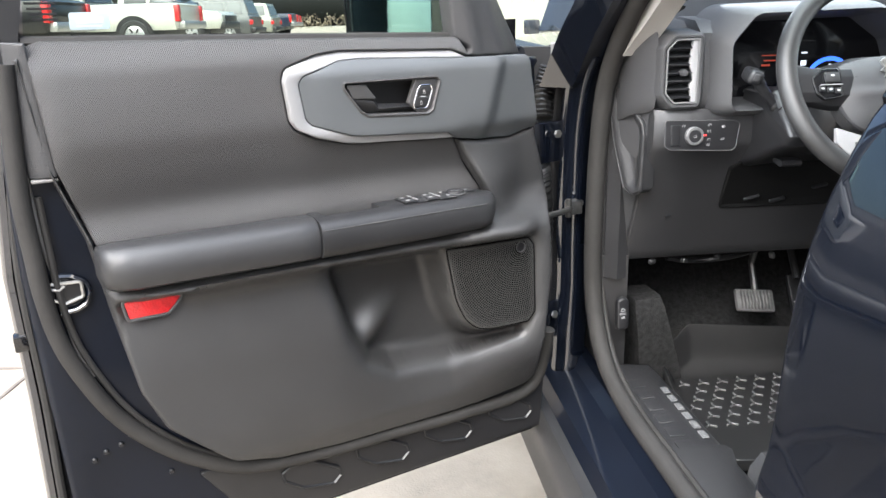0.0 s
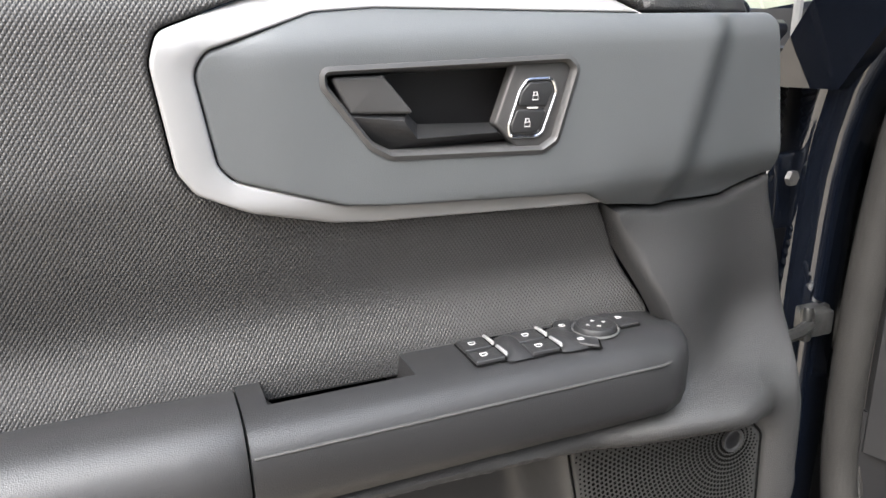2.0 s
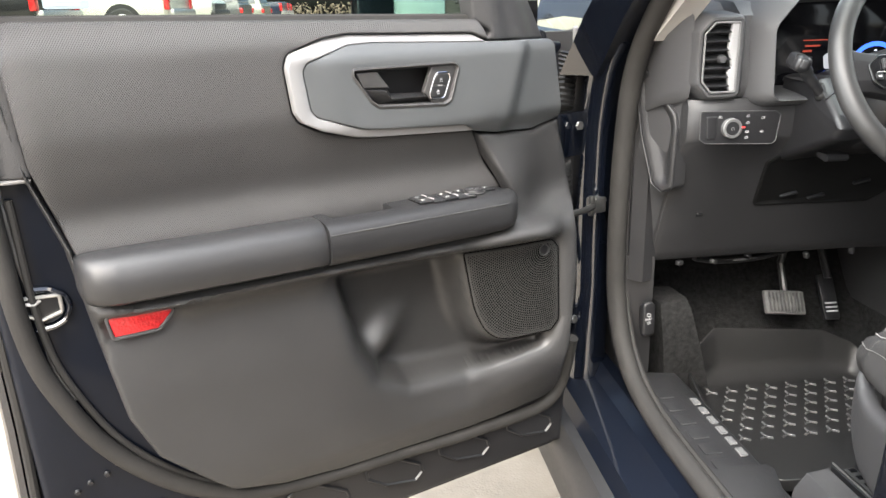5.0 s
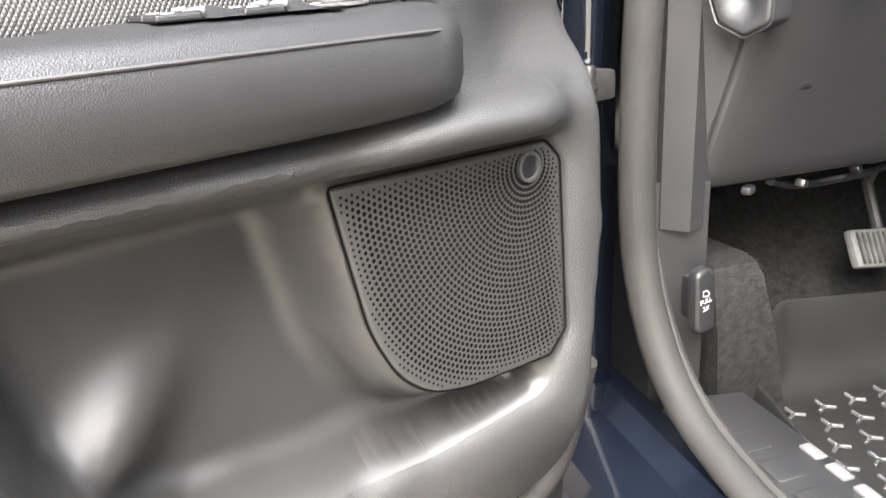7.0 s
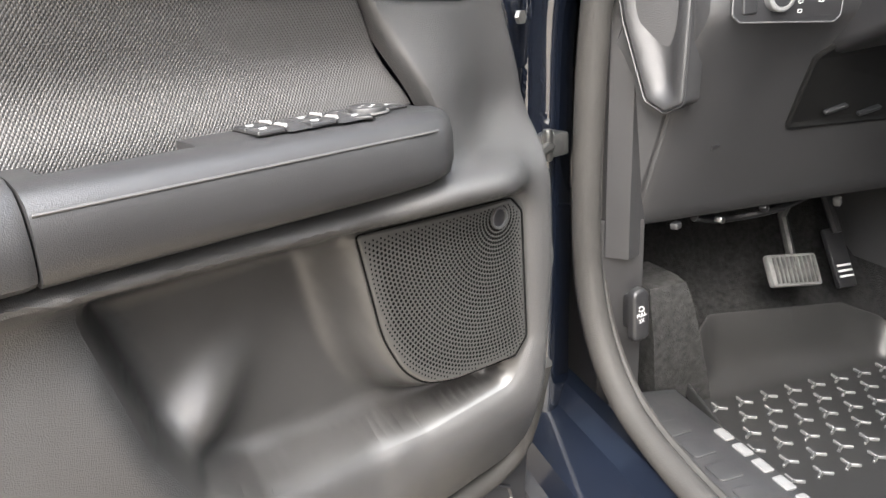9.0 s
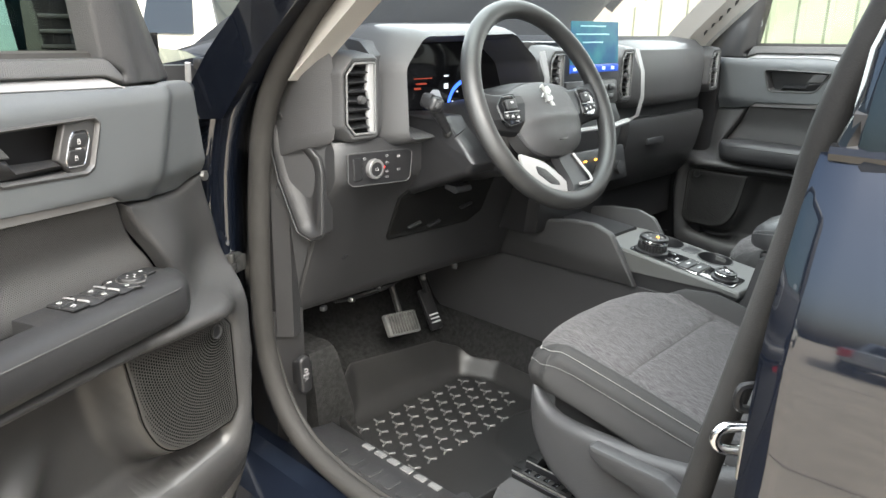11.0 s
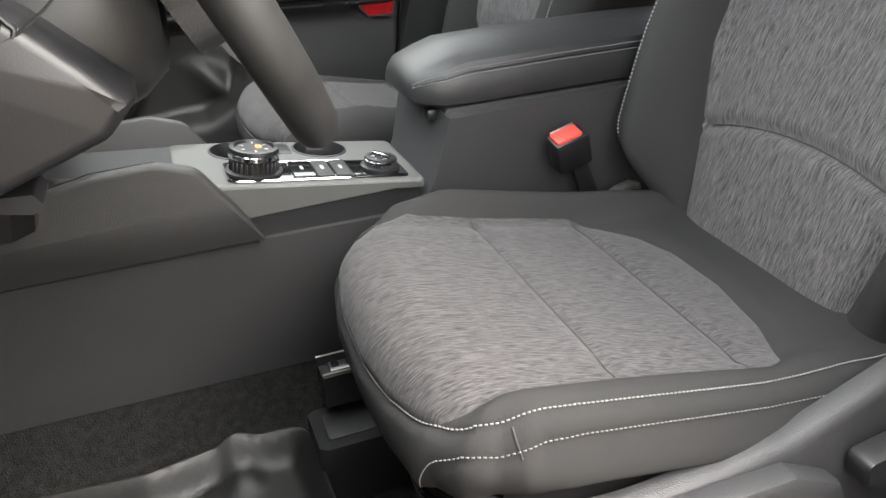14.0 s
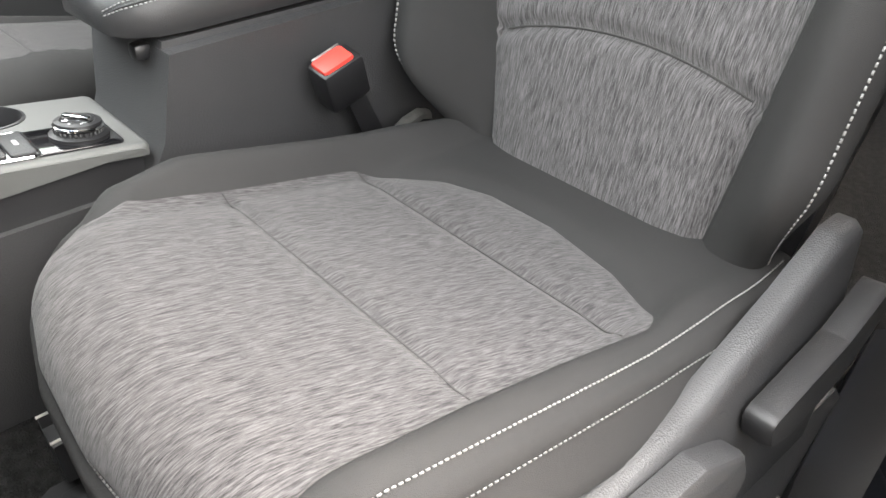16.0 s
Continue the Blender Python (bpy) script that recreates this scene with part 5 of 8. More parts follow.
# pillar behind the door
part("centre_pillar", loft([[(0.462 + dx, 0.54 + dy, z), (0.458 + dx, 0.630 + dy, z), (0.470 + dx, 0.650 + dy, z), (0.545 + dx * 0.5, 0.664 + dy, z), (0.60 + dx, 0.58, z)] for z, dx, dy in ((0.42, 0.03, 0.04), (0.62, 0.02, 0.02), (0.85, 0.006, -0.012), (1.1, 0.0, -0.04), (1.25, 0.012, -0.05), (1.62, 0.13, -0.15))]), PAINT, body, "dark blue centre pillar with its door striker")
stk = part("striker", tube(curve([(0.515, 0.640, 0.885), (0.500, 0.660, 0.885), (0.488, 0.673, 0.882), (0.484, 0.677, 0.872), (0.488, 0.673, 0.861), (0.500, 0.660, 0.858), (0.515, 0.640, 0.858)], 5), 0.0058, 10), CHROME, body, "chrome door striker loop")
part("striker_plate", box(axes((0.492, 0.642, 0.868), (1, -0.4, 0), (0.4, 1, 0), (0, 0, 1)), 0.034, 0.006, 0.055, 0.003), STEEL, stk)
part("striker_bump", tube(curve([(0.500, 0.640, 0.938), (0.484, 0.655, 0.937), (0.480, 0.659, 0.930), (0.480, 0.659, 0.920), (0.484, 0.655, 0.913), (0.500, 0.640, 0.912)], 4), 0.0045, 8), PLASTIC_BLACK, body)
# floor, tunnel, firewall, roof and closing walls
part("floor_pan", loft([[(0.56, y, z), (0.70, y, z), (1.2, y, z), (2.02, y, z), (2.02, y, z - 0.05), (0.56, y, z - 0.05)] for y, z in ((-1.0, 0.40), (0.6, 0.395), (1.50, 0.388), (1.66, 0.40), (1.80, 0.52), (1.90, 0.72))]), CARPET, body, "charcoal carpeted floor")
part("firewall", loft([[(x, 1.88, 0.40), (x, 1.90, 0.40), (x, 1.97, 1.16), (x, 1.95, 1.16)] for x in (0.56, 2.02)]), CARPET, body)
part("foot_rest", loft([[(a, y, z), (b, y + 0.004, z), (b + 0.006, y + 0.03, z), (b, y + 0.10, z), (a - 0.01, y + 0.10, z)] for z, y, a, b in ((0.385, 1.572, 0.655, 0.768), (0.45, 1.560, 0.650, 0.748), (0.53, 1.556, 0.642, 0.724), (0.60, 1.555, 0.632, 0.702), (0.615, 1.562, 0.634, 0.696))]), CARPET, body, "carpeted foot rest")
roof_line = [(-1.2, 1.60), (-0.8, 1.68), (0.0, 1.72), (0.5, 1.72), (0.9, 1.695)]
part("roof", loft([[(0.66, y, z - 0.06), (0.70, y, z), (1.28, y, z + 0.03), (1.86, y, z), (1.90, y, z - 0.06)] for y, z in roof_line], closed=False), PAINT, body, "dark blue roof")
part("headliner", loft([[(0.63, y, z - 0.09), (0.72, y, z - 0.05), (1.28, y, z - 0.03), (1.84, y, z - 0.05), (1.93, y, z - 0.09)] for y, z in roof_line], closed=False), HEADLINER, body, "pale grey headliner")
ws = part("windscreen", loft([[(0.60 + 0.09 * k, 1.92 - 1.02 * k, 1.19 + 0.47 * k), (1.28, 1.97 - 1.02 * k, 1.19 + 0.50 * k), (1.96 - 0.09 * k, 1.92 - 1.02 * k, 1.19 + 0.47 * k)] for k in (0.0, 0.25, 0.5, 0.75, 1.0)], closed=False), GLASS, body, "clear windscreen")
ws.visible_shadow = False
for s, lab in ((1, "pale windscreen pillar trim with slotted vents"), (-1, "pale windscreen pillar trim")):
    def sx(x):
        return x if s > 0 else 2.56 - x
    pt = [(0.565, 1.50, 1.185), (0.585, 1.44, 1.245), (0.61, 1.33, 1.345), (0.665, 1.10, 1.52), (0.71, 0.9, 1.62)]
    tr = part("pillar_inner_trim", loft([[(sx(x + a), y + b, z + c) for a, b, c in ((-0.02, -0.03, -0.02), (0.025, -0.035, -0.02), (0.05, 0.0, 0.005), (0.03, 0.06, 0.03), (-0.02, 0.05, 0.03))] for x, y, z in pt]), HEADLINER, body, lab)
    for i in range(5):
        k = i / 5
        p = Vector(pt[1]).lerp(Vector(pt[2]), 0.1 + k)
        part("vent_slot", box(axes((sx(p.x + 0.034), p.y - 0.018, p.z - 0.008), (0.75 * s, -0.35, 0.5), (0, 0.72, -0.65), (1, 0, 0)), 0.022, 0.009, 0.02, 0.003), PLASTIC_BLACK, tr)
# the far side and the rear: plain walls with window openings
part("rear_bulkhead", loft([[(0.56, y, 0.40), (2.02, y, 0.40), (2.02, y, 1.15), (1.9, y, 1.60), (0.66, y, 1.60), (0.56, y, 1.15)] for y in (-1.05, -1.0)]), CLOTH, body)
for x0, y1 in ((2.05, 0.70), (0.52, 0.60)):
    k = 1 if x0 > 1 else -1
    part("rear_side_trim", loft([[(x0, y, 0.40), (x0 + 0.05 * k, y, 0.40), (x0 + 0.05 * k, y, 1.20), (x0 + 0.02 * k, y, 1.22), (x0, y, 1.17)] for y in (-1.05, y1)]), PLASTIC_DARK, body)
part("rear_quarter", loft([[(2.06, y, 1.2), (2.10, y, 1.2), (1.93, y, 1.66), (1.89, y, 1.66)] for y in (-1.05, -0.6)]), PLASTIC_DARK, body)
part("far_sill", loft([[(2.02, y, 0.38), (2.14, y, 0.36), (2.14, y, 0.42), (2.04, y, 0.46)] for y in (-1.0, 1.9)]), PLASTIC_DARK, body)
part("far_front_post", loft([[(2.02, 1.56, z), (2.16, 1.62, z), (2.14, 1.78, z), (2.0, 1.75, z)] for z in (0.40, 1.15)]), PLASTIC_DARK, body)
part("far_kick_panel", loft([[(2.02, 1.55, z), (2.06, 1.53, z), (2.06, 1.92, z), (2.0, 1.92, z)] for z in (0.40, 1.06)]), PLASTIC_DARK, body)
part("far_pillar", loft([[(2.06, y, z), (2.12, y, z), (2.115, y + 0.06, z + 0.02), (2.06, y + 0.06, z + 0.02)] for y, z in ((1.60, 1.14), (1.36, 1.34), (1.10, 1.52), (0.82, 1.64))]), PAINT, body)
part("far_pillar_lower", loft([[(2.015, 0.33, z), (2.03, 0.66 + dy, z), (2.10, 0.70 + dy, z), (2.12, 0.33, z)] for z, dy in ((0.42, 0.08), (0.75, 0.05), (0.9, 0.01), (1.22, -0.03))]), PLASTIC_DARK, body, "dark grey lower centre pillar trim")
part("far_pillar_upper", loft([[(2.01 - k * 0.3, 0.36, 1.222 + k), (2.02 - k * 0.3, 0.61 - 0.28 * k, 1.222 + k), (2.09 - k * 0.3, 0.63 - 0.28 * k, 1.222 + k), (2.10 - k * 0.3, 0.36, 1.222 + k)] for k in (0, 0.2, 0.42)]), HEADLINER, body, "pale upper centre pillar trim")
for x, lab in ((0.40, 0), (2.15, 1)):
    for y in (2.35, -0.55):
        w = part("wheel", lathe([(0.0, -0.02), (0.2, -0.03), (0.24, -0.09), (0.32, -0.1), (0.345, -0.06), (0.345, 0.06), (0.32, 0.1), (0.24, 0.09), (0.2, 0.03), (0.0, 0.02)], axes((x + (0.08 if x < 1 else -0.08), y, 0.345), (0, 1, 0), (0, 0, 1), (1, 0, 0)), 32, False), RUBBER_BLACK, body)

# closed rear door
rdoor = thing("rear_door", (0.44, 0.1, 0.4), "closed glossy dark blue rear door reflecting lot and sky", "car door")


def skin_x(z):
    prof = ((0.38, 0.44), (0.46, 0.432), (0.60, 0.415), (0.70, 0.402), (0.765, 0.393), (0.785, 0.391), (0.80, 0.393), (0.83, 0.400), (0.87, 0.403), (0.95, 0.406), (1.0, 0.411), (1.04, 0.418), (1.08, 0.429), (1.12, 0.444), (1.15, 0.458), (1.165, 0.468))
    return float(np.interp(z, [p[0] for p in prof], [p[1] for p in prof]))


zs = [0.39, 0.42, 0.46, 0.53, 0.60, 0.67, 0.70, 0.74, 0.765, 0.778, 0.785, 0.792, 0.80, 0.815, 0.83, 0.85, 0.87, 0.91, 0.95, 0.975, 1.0, 1.02, 1.04, 1.06, 1.08, 1.10, 1.12, 1.135, 1.15, 1.165]
ys = [0.628, 0.624, 0.615, 0.585, 0.5, 0.4, 0.25, 0.1, -0.1, -0.35, -0.46]
part("door_skin", loft([[(skin_x(z) + (0.018 if i == 0 else 0.004 if i == 1 else 0.0) + (0.012 * ((0.5 - y) / 0.9) ** 2 if y < 0.5 else 0), y - 0.02 * max(0, z - 1.0), z) for z in zs] for i, y in enumerate(ys)], closed=False), PAINT, rdoor, "glossy dark blue door skin")
part("door_edge", loft([[(skin_x(z) + 0.018, 0.628 - 0.02 * max(0, z - 1.0), z), (skin_x(z) + 0.07, 0.58, z)] for z in zs], closed=False), PAINT, rdoor)
part("belt_moulding", tube([(0.470, 0.612, 1.168), (0.470, 0.2, 1.17), (0.476, -0.4, 1.175)], 0.008, 8), GLOSS, rdoor)
part("window_frame", tube([(0.475, 0.602, 1.17), (0.51, 0.55, 1.34), (0.60, 0.45, 1.62), (0.61, 0.2, 1.645), (0.60, -0.35, 1.62)], 0.010, 8), GLOSS, rdoor)
part("window_pane", loft([[(0.475, 0.60, 1.165), (0.60, 0.45, 1.62)], [(0.472, 0.1, 1.165), (0.60, 0.1, 1.63)], [(0.46, -0.45, 1.165), (0.60, -0.4, 1.62)]], closed=False), mat("privacy_glass", (0.012, 0.014, 0.015), 0.03, coat=1.0), rdoor)
part("inner_trim", loft([[(0.52, y, 0.42), (0.54, y, 0.42), (0.54, y, 1.15), (0.50, y, 1.16)] for y in (-0.45, 0.58)]), PLASTIC_DARK, rdoor)

# ---- dashboard ----
dash = thing("dashboard", (1.28, 1.6, 0.70), "dark grey moulded dashboard with silver-edged air vents", "dashboard")
PROF = [(1.95, 1.185), (1.72, 1.225), (1.52, 1.236), (1.44, 1.228), (1.41, 1.205), (1.402, 1.16), (1.404, 1.09), (1.41, 1.07), (1.42, 1.062)]


def dash_ring(x, dy, dz, prof):
    return [(x, y + dy, z + dz) for y, z in prof]


part("top_roll", loft([dash_ring(x, dy, dz, PROF + [(1.60 + dy, 1.05), (1.90, 1.05)]) for x, dy, dz in ((0.555, 0.10, -0.03), (0.565, 0.05, -0.012), (0.585, 0.014, -0.004), (0.592, 0.004, 0.0), (0.594, 0.05, 0.0), (0.674, 0.05, 0.0), (0.676, 0.004, 0.0), (0.722, 0.004, 0.0), (0.735, 0.10, 0.0), (1.155, 0.10, 0.0), (1.17, 0.065, 0.0), (1.46, 0.065, 0.0), (1.50, 0.0, 0.0), (1.55, -0.012, 0.0), (1.75, -0.018, 0.0), (1.93, 0.0, 0.0), (1.985, 0.04, -0.02))]), PLASTIC, dash, "dark grey soft dashboard top")
LOW = [(1.412, 1.064), (1.405, 1.05), (1.405, 1.0), (1.412, 0.985), (1.44, 0.955), (1.47, 0.89), (1.50, 0.82), (1.528, 0.75), (1.535, 0.730), (1.545, 0.722), (1.80, 0.72), (1.80, 1.064)]
part("knee_panel", loft([dash_ring(x, dy, dz, LOW) for x, dy, dz in ((0.590, 0.03, 0.0), (0.594, 0.010, 0.0), (0.606, 0.0, 0.0), (0.70, 0.0, 0.0), (0.78, 0.0, 0.0), (1.06, 0.0, -0.002), (1.19, -0.006, -0.006))]), PLASTIC_DARK, dash, "dark grey knee panel under the wheel")
# end cover
cov = rounded([(1.545, 1.108), (1.513, 1.112), (1.478, 1.076), (1.440, 1.037), (1.434, 1.013), (1.437, 0.901), (1.460, 0.889), (1.486, 0.901), (1.520, 0.992)], 0.010)


def cover_at(y, z, lift):
    k = 0.006 - 0.016 * smoothstep(0.004, 0.034, sdf(cov, y, z)) + lift
    return np.array([(0.545 + (1.55 - a) * 0.36 - 0.94 * q, a - 0.34 * q, c) for a, c, q in zip(y, z, k)])


part("end_cover", sheet(cov, 0.007, cover_at, 0.004, 0.003, 0.03), PLASTIC_DARK, dash, "removable dashboard end cover with a scooped face")
part("cover_gap", tube([(0.545 + (1.55 - y) * 0.36 - 0.003, y, z) for y, z in resample(inset(cov, -0.002), 0.006)], 0.0016, 6, True), PLASTIC_BLACK, dash)
part("end_wall", loft([[(0.555, yy + 0.10, z), (0.597, yy, z), (0.64, yy + 0.04, z), (0.60, 1.66, z)] for z, yy in ((0.728, 1.545), (0.82, 1.505), (0.89, 1.476), (0.955, 1.446), (0.99, 1.42), (1.065, 1.418))]), PLASTIC, dash)


def hexvent(cx, cy, cz, w, h, trim_right, turn=0.0):
    o = rounded([(-w * 0.5, h * 0.34), (-w * 0.22, h * 0.5), (w * 0.5, h * 0.5), (w * 0.5, -h * 0.5), (-w * 0.22, -h * 0.5), (-w * 0.5, -h * 0.34)], 0.004)
    T = pose(cx, cy, cz, 0, 0, turn) @ axes((0, 0, 0), (1, 0, 0), (0, 0, 1), (0, -1, 0))

    def R(poly, k):
        return [T @ Vector((a, b, k)) for a, b in poly]
    fr = part("vent_surround", loft([R(inset(o, -0.018), -0.05), R(inset(o, -0.012), 0.002), R(inset(o, -0.007), 0.008), R(inset(o, -0.003), 0.008), R(o, 0.005), R(inset(o, 0.003), -0.03)], cap=False), PLASTIC, dash, "hexagonal air vent")
    part("vent_back", plate(inset(o, 0.001), T @ Matrix.Translation((0, 0, -0.032)), 0.004, 0.001), PLASTIC_BLACK, fr)
    part("vent_trim", tube(R(resample(inset(o, 0.0010), 0.006), 0.009), 0.0019, 8, True), SCUFF_MARK, fr, "dull silver vent edge")
    part("vent_fin", plate(rounded([(w * 0.30, h * 0.49), (w * 0.5, h * 0.49), (w * 0.5, -h * 0.49), (w * 0.34, -h * 0.49), (w * 0.26, -h * 0.22), (w * 0.36, -h * 0.12), (w * 0.30, 0.0), (w * 0.22, h * 0.12)], 0.003), T, 0.007, 0.002), SILVER, fr)
    for i in range(7):
        zc = (i - 3) * h * 0.128
        part("slat", box(T @ Matrix.Translation((-w * 0.04, zc, -0.004)) @ pose(0, 0, 0, 18), w * 0.82, 0.0024, 0.022, 0.0008), PLASTIC_BLACK, fr)
    part("vent_tab", lathe([(0.0, 0.012), (0.006, 0.012), (0.008, 0.004), (0.005, 0.0)], T @ Matrix.Translation((w * 0.05, -0.002, 0.0)), 12, False), PLASTIC, fr)


hexvent(0.634, 1.400, 1.137, 0.063, 0.118, True)
hexvent(1.150, 1.372, 1.150, 0.045, 0.105, True)
hexvent(1.435, 1.372, 1.150, 0.045, 0.105, False)
hexvent(1.968, 1.395, 1.145, 0.05, 0.10, False)

# lighting switch panel
sw = rounded([(0.611, 1.045), (0.752, 1.041), (0.762, 1.034), (0.757, 0.988), (0.748, 0.982), (0.622, 0.988), (0.612, 0.996)], 0.005)
FP = axes((0, 1.4045, 0), (1, 0, 0), (0, 0, 1), (0, -1, 0))
swp = part("light_switch_panel", plate(sw, FP, 0.004, 0.0015), PLASTIC_BLACK, dash, "black lighting switch panel")
part("panel_edge", tube([FP @ Vector((a, b, 0.0035)) for a, b in resample(sw, 0.006)], 0.0012, 6, True), PLASTIC, swp)
KN = FP @ Matrix.Translation((0.668, 1.0145, 0.003))
kn = part("light_knob", lathe([(0.0205, 0.0), (0.0205, 0.016), (0.019, 0.018), (0.0150, 0.0182), (0.014, 0.013), (0.0, 0.013)], KN @ Matrix.Diagonal((0.86, 0.86, 0.6, 1)), 36), mat("dull_silver_knob", (0.13, 0.13, 0.13), 0.4, 0.3), dash, "silver-ringed light knob")
part("knob_face", lathe([(0.0152, 0.0), (0.0152, 0.0145), (0.0, 0.0148)], KN @ Matrix.Diagonal((0.8, 0.8, 0.72, 1)), 28, False), PLASTIC_BLACK, kn)
part("knob_mark", tube([KN @ Vector((a, b, 0.0112)) for a, b in ((-0.003, -0.002), (0.002, -0.002), (0.003, 0.0), (0.002, 0.002), (-0.003, 0.002))], 0.0003, 5, True), MARK, kn)
for i, (mx, mz) in enumerate(((0.700, 1.034), (0.700, 1.022), (0.700, 1.006), (0.700, 0.996), (0.728, 1.030), (0.728, 1.006), (0.632, 1.012), (0.648, 1.034))):
    m = rounded([(mx - 0.003, mz - 0.0016), (mx + 0.0024, mz - 0.0016), (mx + 0.003, mz + 0.0016), (mx - 0.0024, mz + 0.0016)], 0.0006)
    part("panel_mark", tube([FP @ Vector((a, b, 0.0042)) for a, b in m], 0.0003, 5, True), MARK, swp)
part("panel_lamp", box(FP @ Matrix.Translation((0.692, 1.0145, 0.0045)), 0.007, 0.002, 0.001, 0.0003), mat("red_lamp", (0.6, 0.02, 0.02), 0.4, emit=(1, 0.05, 0.04), power=0.5), swp)
part("rocker_key", plate(rounded([(0.621, 1.036), (0.642, 1.036), (0.642, 0.996), (0.624, 0.996)], 0.003), FP, 0.0065, 0.002), PLASTIC_BLACK, swp)

# instrument binnacle
bo = rounded([(0.730, 1.066), (0.722, 1.185), (0.764, 1.234), (1.01, 1.239), (1.082, 1.190), (1.106, 1.13), (1.09, 1.066)], [0.015, 0.03, 0.03, 0.04, 0.04, 0.03, 0.015], 7)
BP = axes((0, 1.40, 0), (1, 0, 0), (0, 0, 1), (0, -1, 0))


def ringB(poly, k, flare=0.0):
    return [BP @ Vector((a - flare * float(smoothstep(0.84, 0.74, a)), b, k)) for a, b in poly]


bz = part("binnacle_hood", loft([ringB(inset(bo, -0.024), -0.10, 0.03), ringB(inset(bo, -0.020), -0.03, 0.022), ringB(inset(bo, -0.016), 0.0, 0.012), ringB(inset(bo, -0.010), 0.02, 0.004), ringB(inset(bo, -0.004), 0.030), ringB(bo, 0.024), ringB(inset(bo, 0.004), 0.0), ringB(inset(bo, 0.012), -0.071)], cap=False), PLASTIC, dash, "hooded instrument binnacle", 75)
clu = part("instrument_display", plate(inset(bo, 0.010), BP @ Matrix.Translation((0, 0, -0.073)), 0.004, 0.001), mat("smoked_display", (0.004, 0.004, 0.005), 0.12, coat=0.5), bz, "dark display with a lit blue gauge")
BLUE = mat("blue_display_light", (0.02, 0.05, 0.4), 0.4, emit=(0.05, 0.14, 1.0), power=0.5)
WHITE = mat("white_display_light", (0.5, 0.5, 0.5), 0.4, emit=(0.9, 0.93, 1.0), power=0.22)
REDL = mat("red_display_light", (0.12, 0.02, 0.012), 0.4, emit=(1.0, 0.12, 0.05), power=0.05)
DP = BP @ Matrix.Translation((0.016, 0, -0.0685))
for cx, lab in ((0.962, 0),):
    arc = [DP @ Vector((cx + 0.049 * math.cos(a), 1.098 + 0.049 * math.sin(a), 0)) for a in np.linspace(radians(-35), radians(215), 40)]
    g = part("gauge_ring", tube(arc, 0.0042, 6, flat=0.3, up=(0, 1, 0)), BLUE, clu.parent, "lit blue gauge ring")
    for a in np.linspace(radians(-20), radians(200), 7):
        part("gauge_mark", box(DP @ Matrix.Translation((cx + 0.039 * math.cos(a), 1.098 + 0.037 * math.sin(a), 0.0)), 0.0045, 0.003, 0.0006, 0.0002), WHITE, g)
for x, z, w, h, m in ((0.84, 1.157, 0.05, 0.002, REDL), (0.835, 1.147, 0.03, 0.003, REDL), (0.825, 1.138, 0.018, 0.004, REDL), (0.855, 1.088, 0.022, 0.006, WHITE), (0.885, 1.088, 0.02, 0.006, WHITE), (0.87, 1.078, 0.05, 0.002, REDL), (0.955, 1.088, 0.012, 0.012, BLUE), (0.868, 1.095, 0.012, 0.012, BLUE), (0.905, 1.160, 0.012, 0.003, WHITE), (0.905, 1.14, 0.012, 0.010, WHITE)):
    part("display_bar", box(DP @ Matrix.Translation((x, z, 0.0)), w, h, 0.0006, 0.0002), m, bz)
part("vehicle_shape", plate(rounded([(0.862, 1.105), (0.858, 1.128), (0.868, 1.135), (0.884, 1.133), (0.896, 1.112), (0.885, 1.104)], 0.005), DP, 0.0006, 0.0002), mat("grey_display_light", (0.3, 0.3, 0.32), 0.4, emit=(0.5, 0.52, 0.55), power=0.1), bz)

# steering column, stalks and wheel
col = thing("steering_column", (0.92, 1.40, 0.95), "black steering column shroud with control stalks", "steering column")
WC = Vector((0.935, 1.235, 1.124))
tilt = radians(27)
WY = Vector((0, math.sin(tilt), math.cos(tilt)))
WZ = Vector((0, -math.cos(tilt), math.sin(tilt)))
WM = axes(WC, (1, 0, 0), WY, WZ)
SE = [(math.cos(a), math.sin(a)) for a in np.linspace(0, math.tau, 40, endpoint=False)]


def oval(y, cz, w, h, p=2.6):
    """A squarish oval section across the column."""
    return [(0.93 + w * math.copysign(abs(c) ** (2 / p), c), y, cz + h * math.copysign(abs(q) ** (2 / p), q)) for c, q in SE]


part("shroud", loft([oval(1.246, 1.085, 0.060, 0.055), oval(1.250, 1.082, 0.076, 0.068), oval(1.268, 1.076, 0.088, 0.078), oval(1.30, 1.066, 0.096, 0.082), oval(1.36, 1.052, 0.100, 0.080), oval(1.46, 1.03, 0.104, 0.078)]), PLASTIC_BLACK, col, "smooth black column shroud")
part("shroud_cap", loft([oval(1.262, 1.128, 0.05, 0.026), oval(1.268, 1.130, 0.058, 0.030), oval(1.30, 1.126, 0.062, 0.031), oval(1.37, 1.11, 0.064, 0.03)]), PLASTIC_DARK, col)
ch = rounded([(1.46, 1.10), (1.352, 1.102), (1.318, 1.074), (1.290, 1.047), (1.270, 1.024), (1.290, 1.002), (1.336, 0.984), (1.40, 0.958), (1.47, 0.93)], [0.004, 0.012, 0.02, 0.02, 0.006, 0.02, 0.03, 0.03, 0.004])
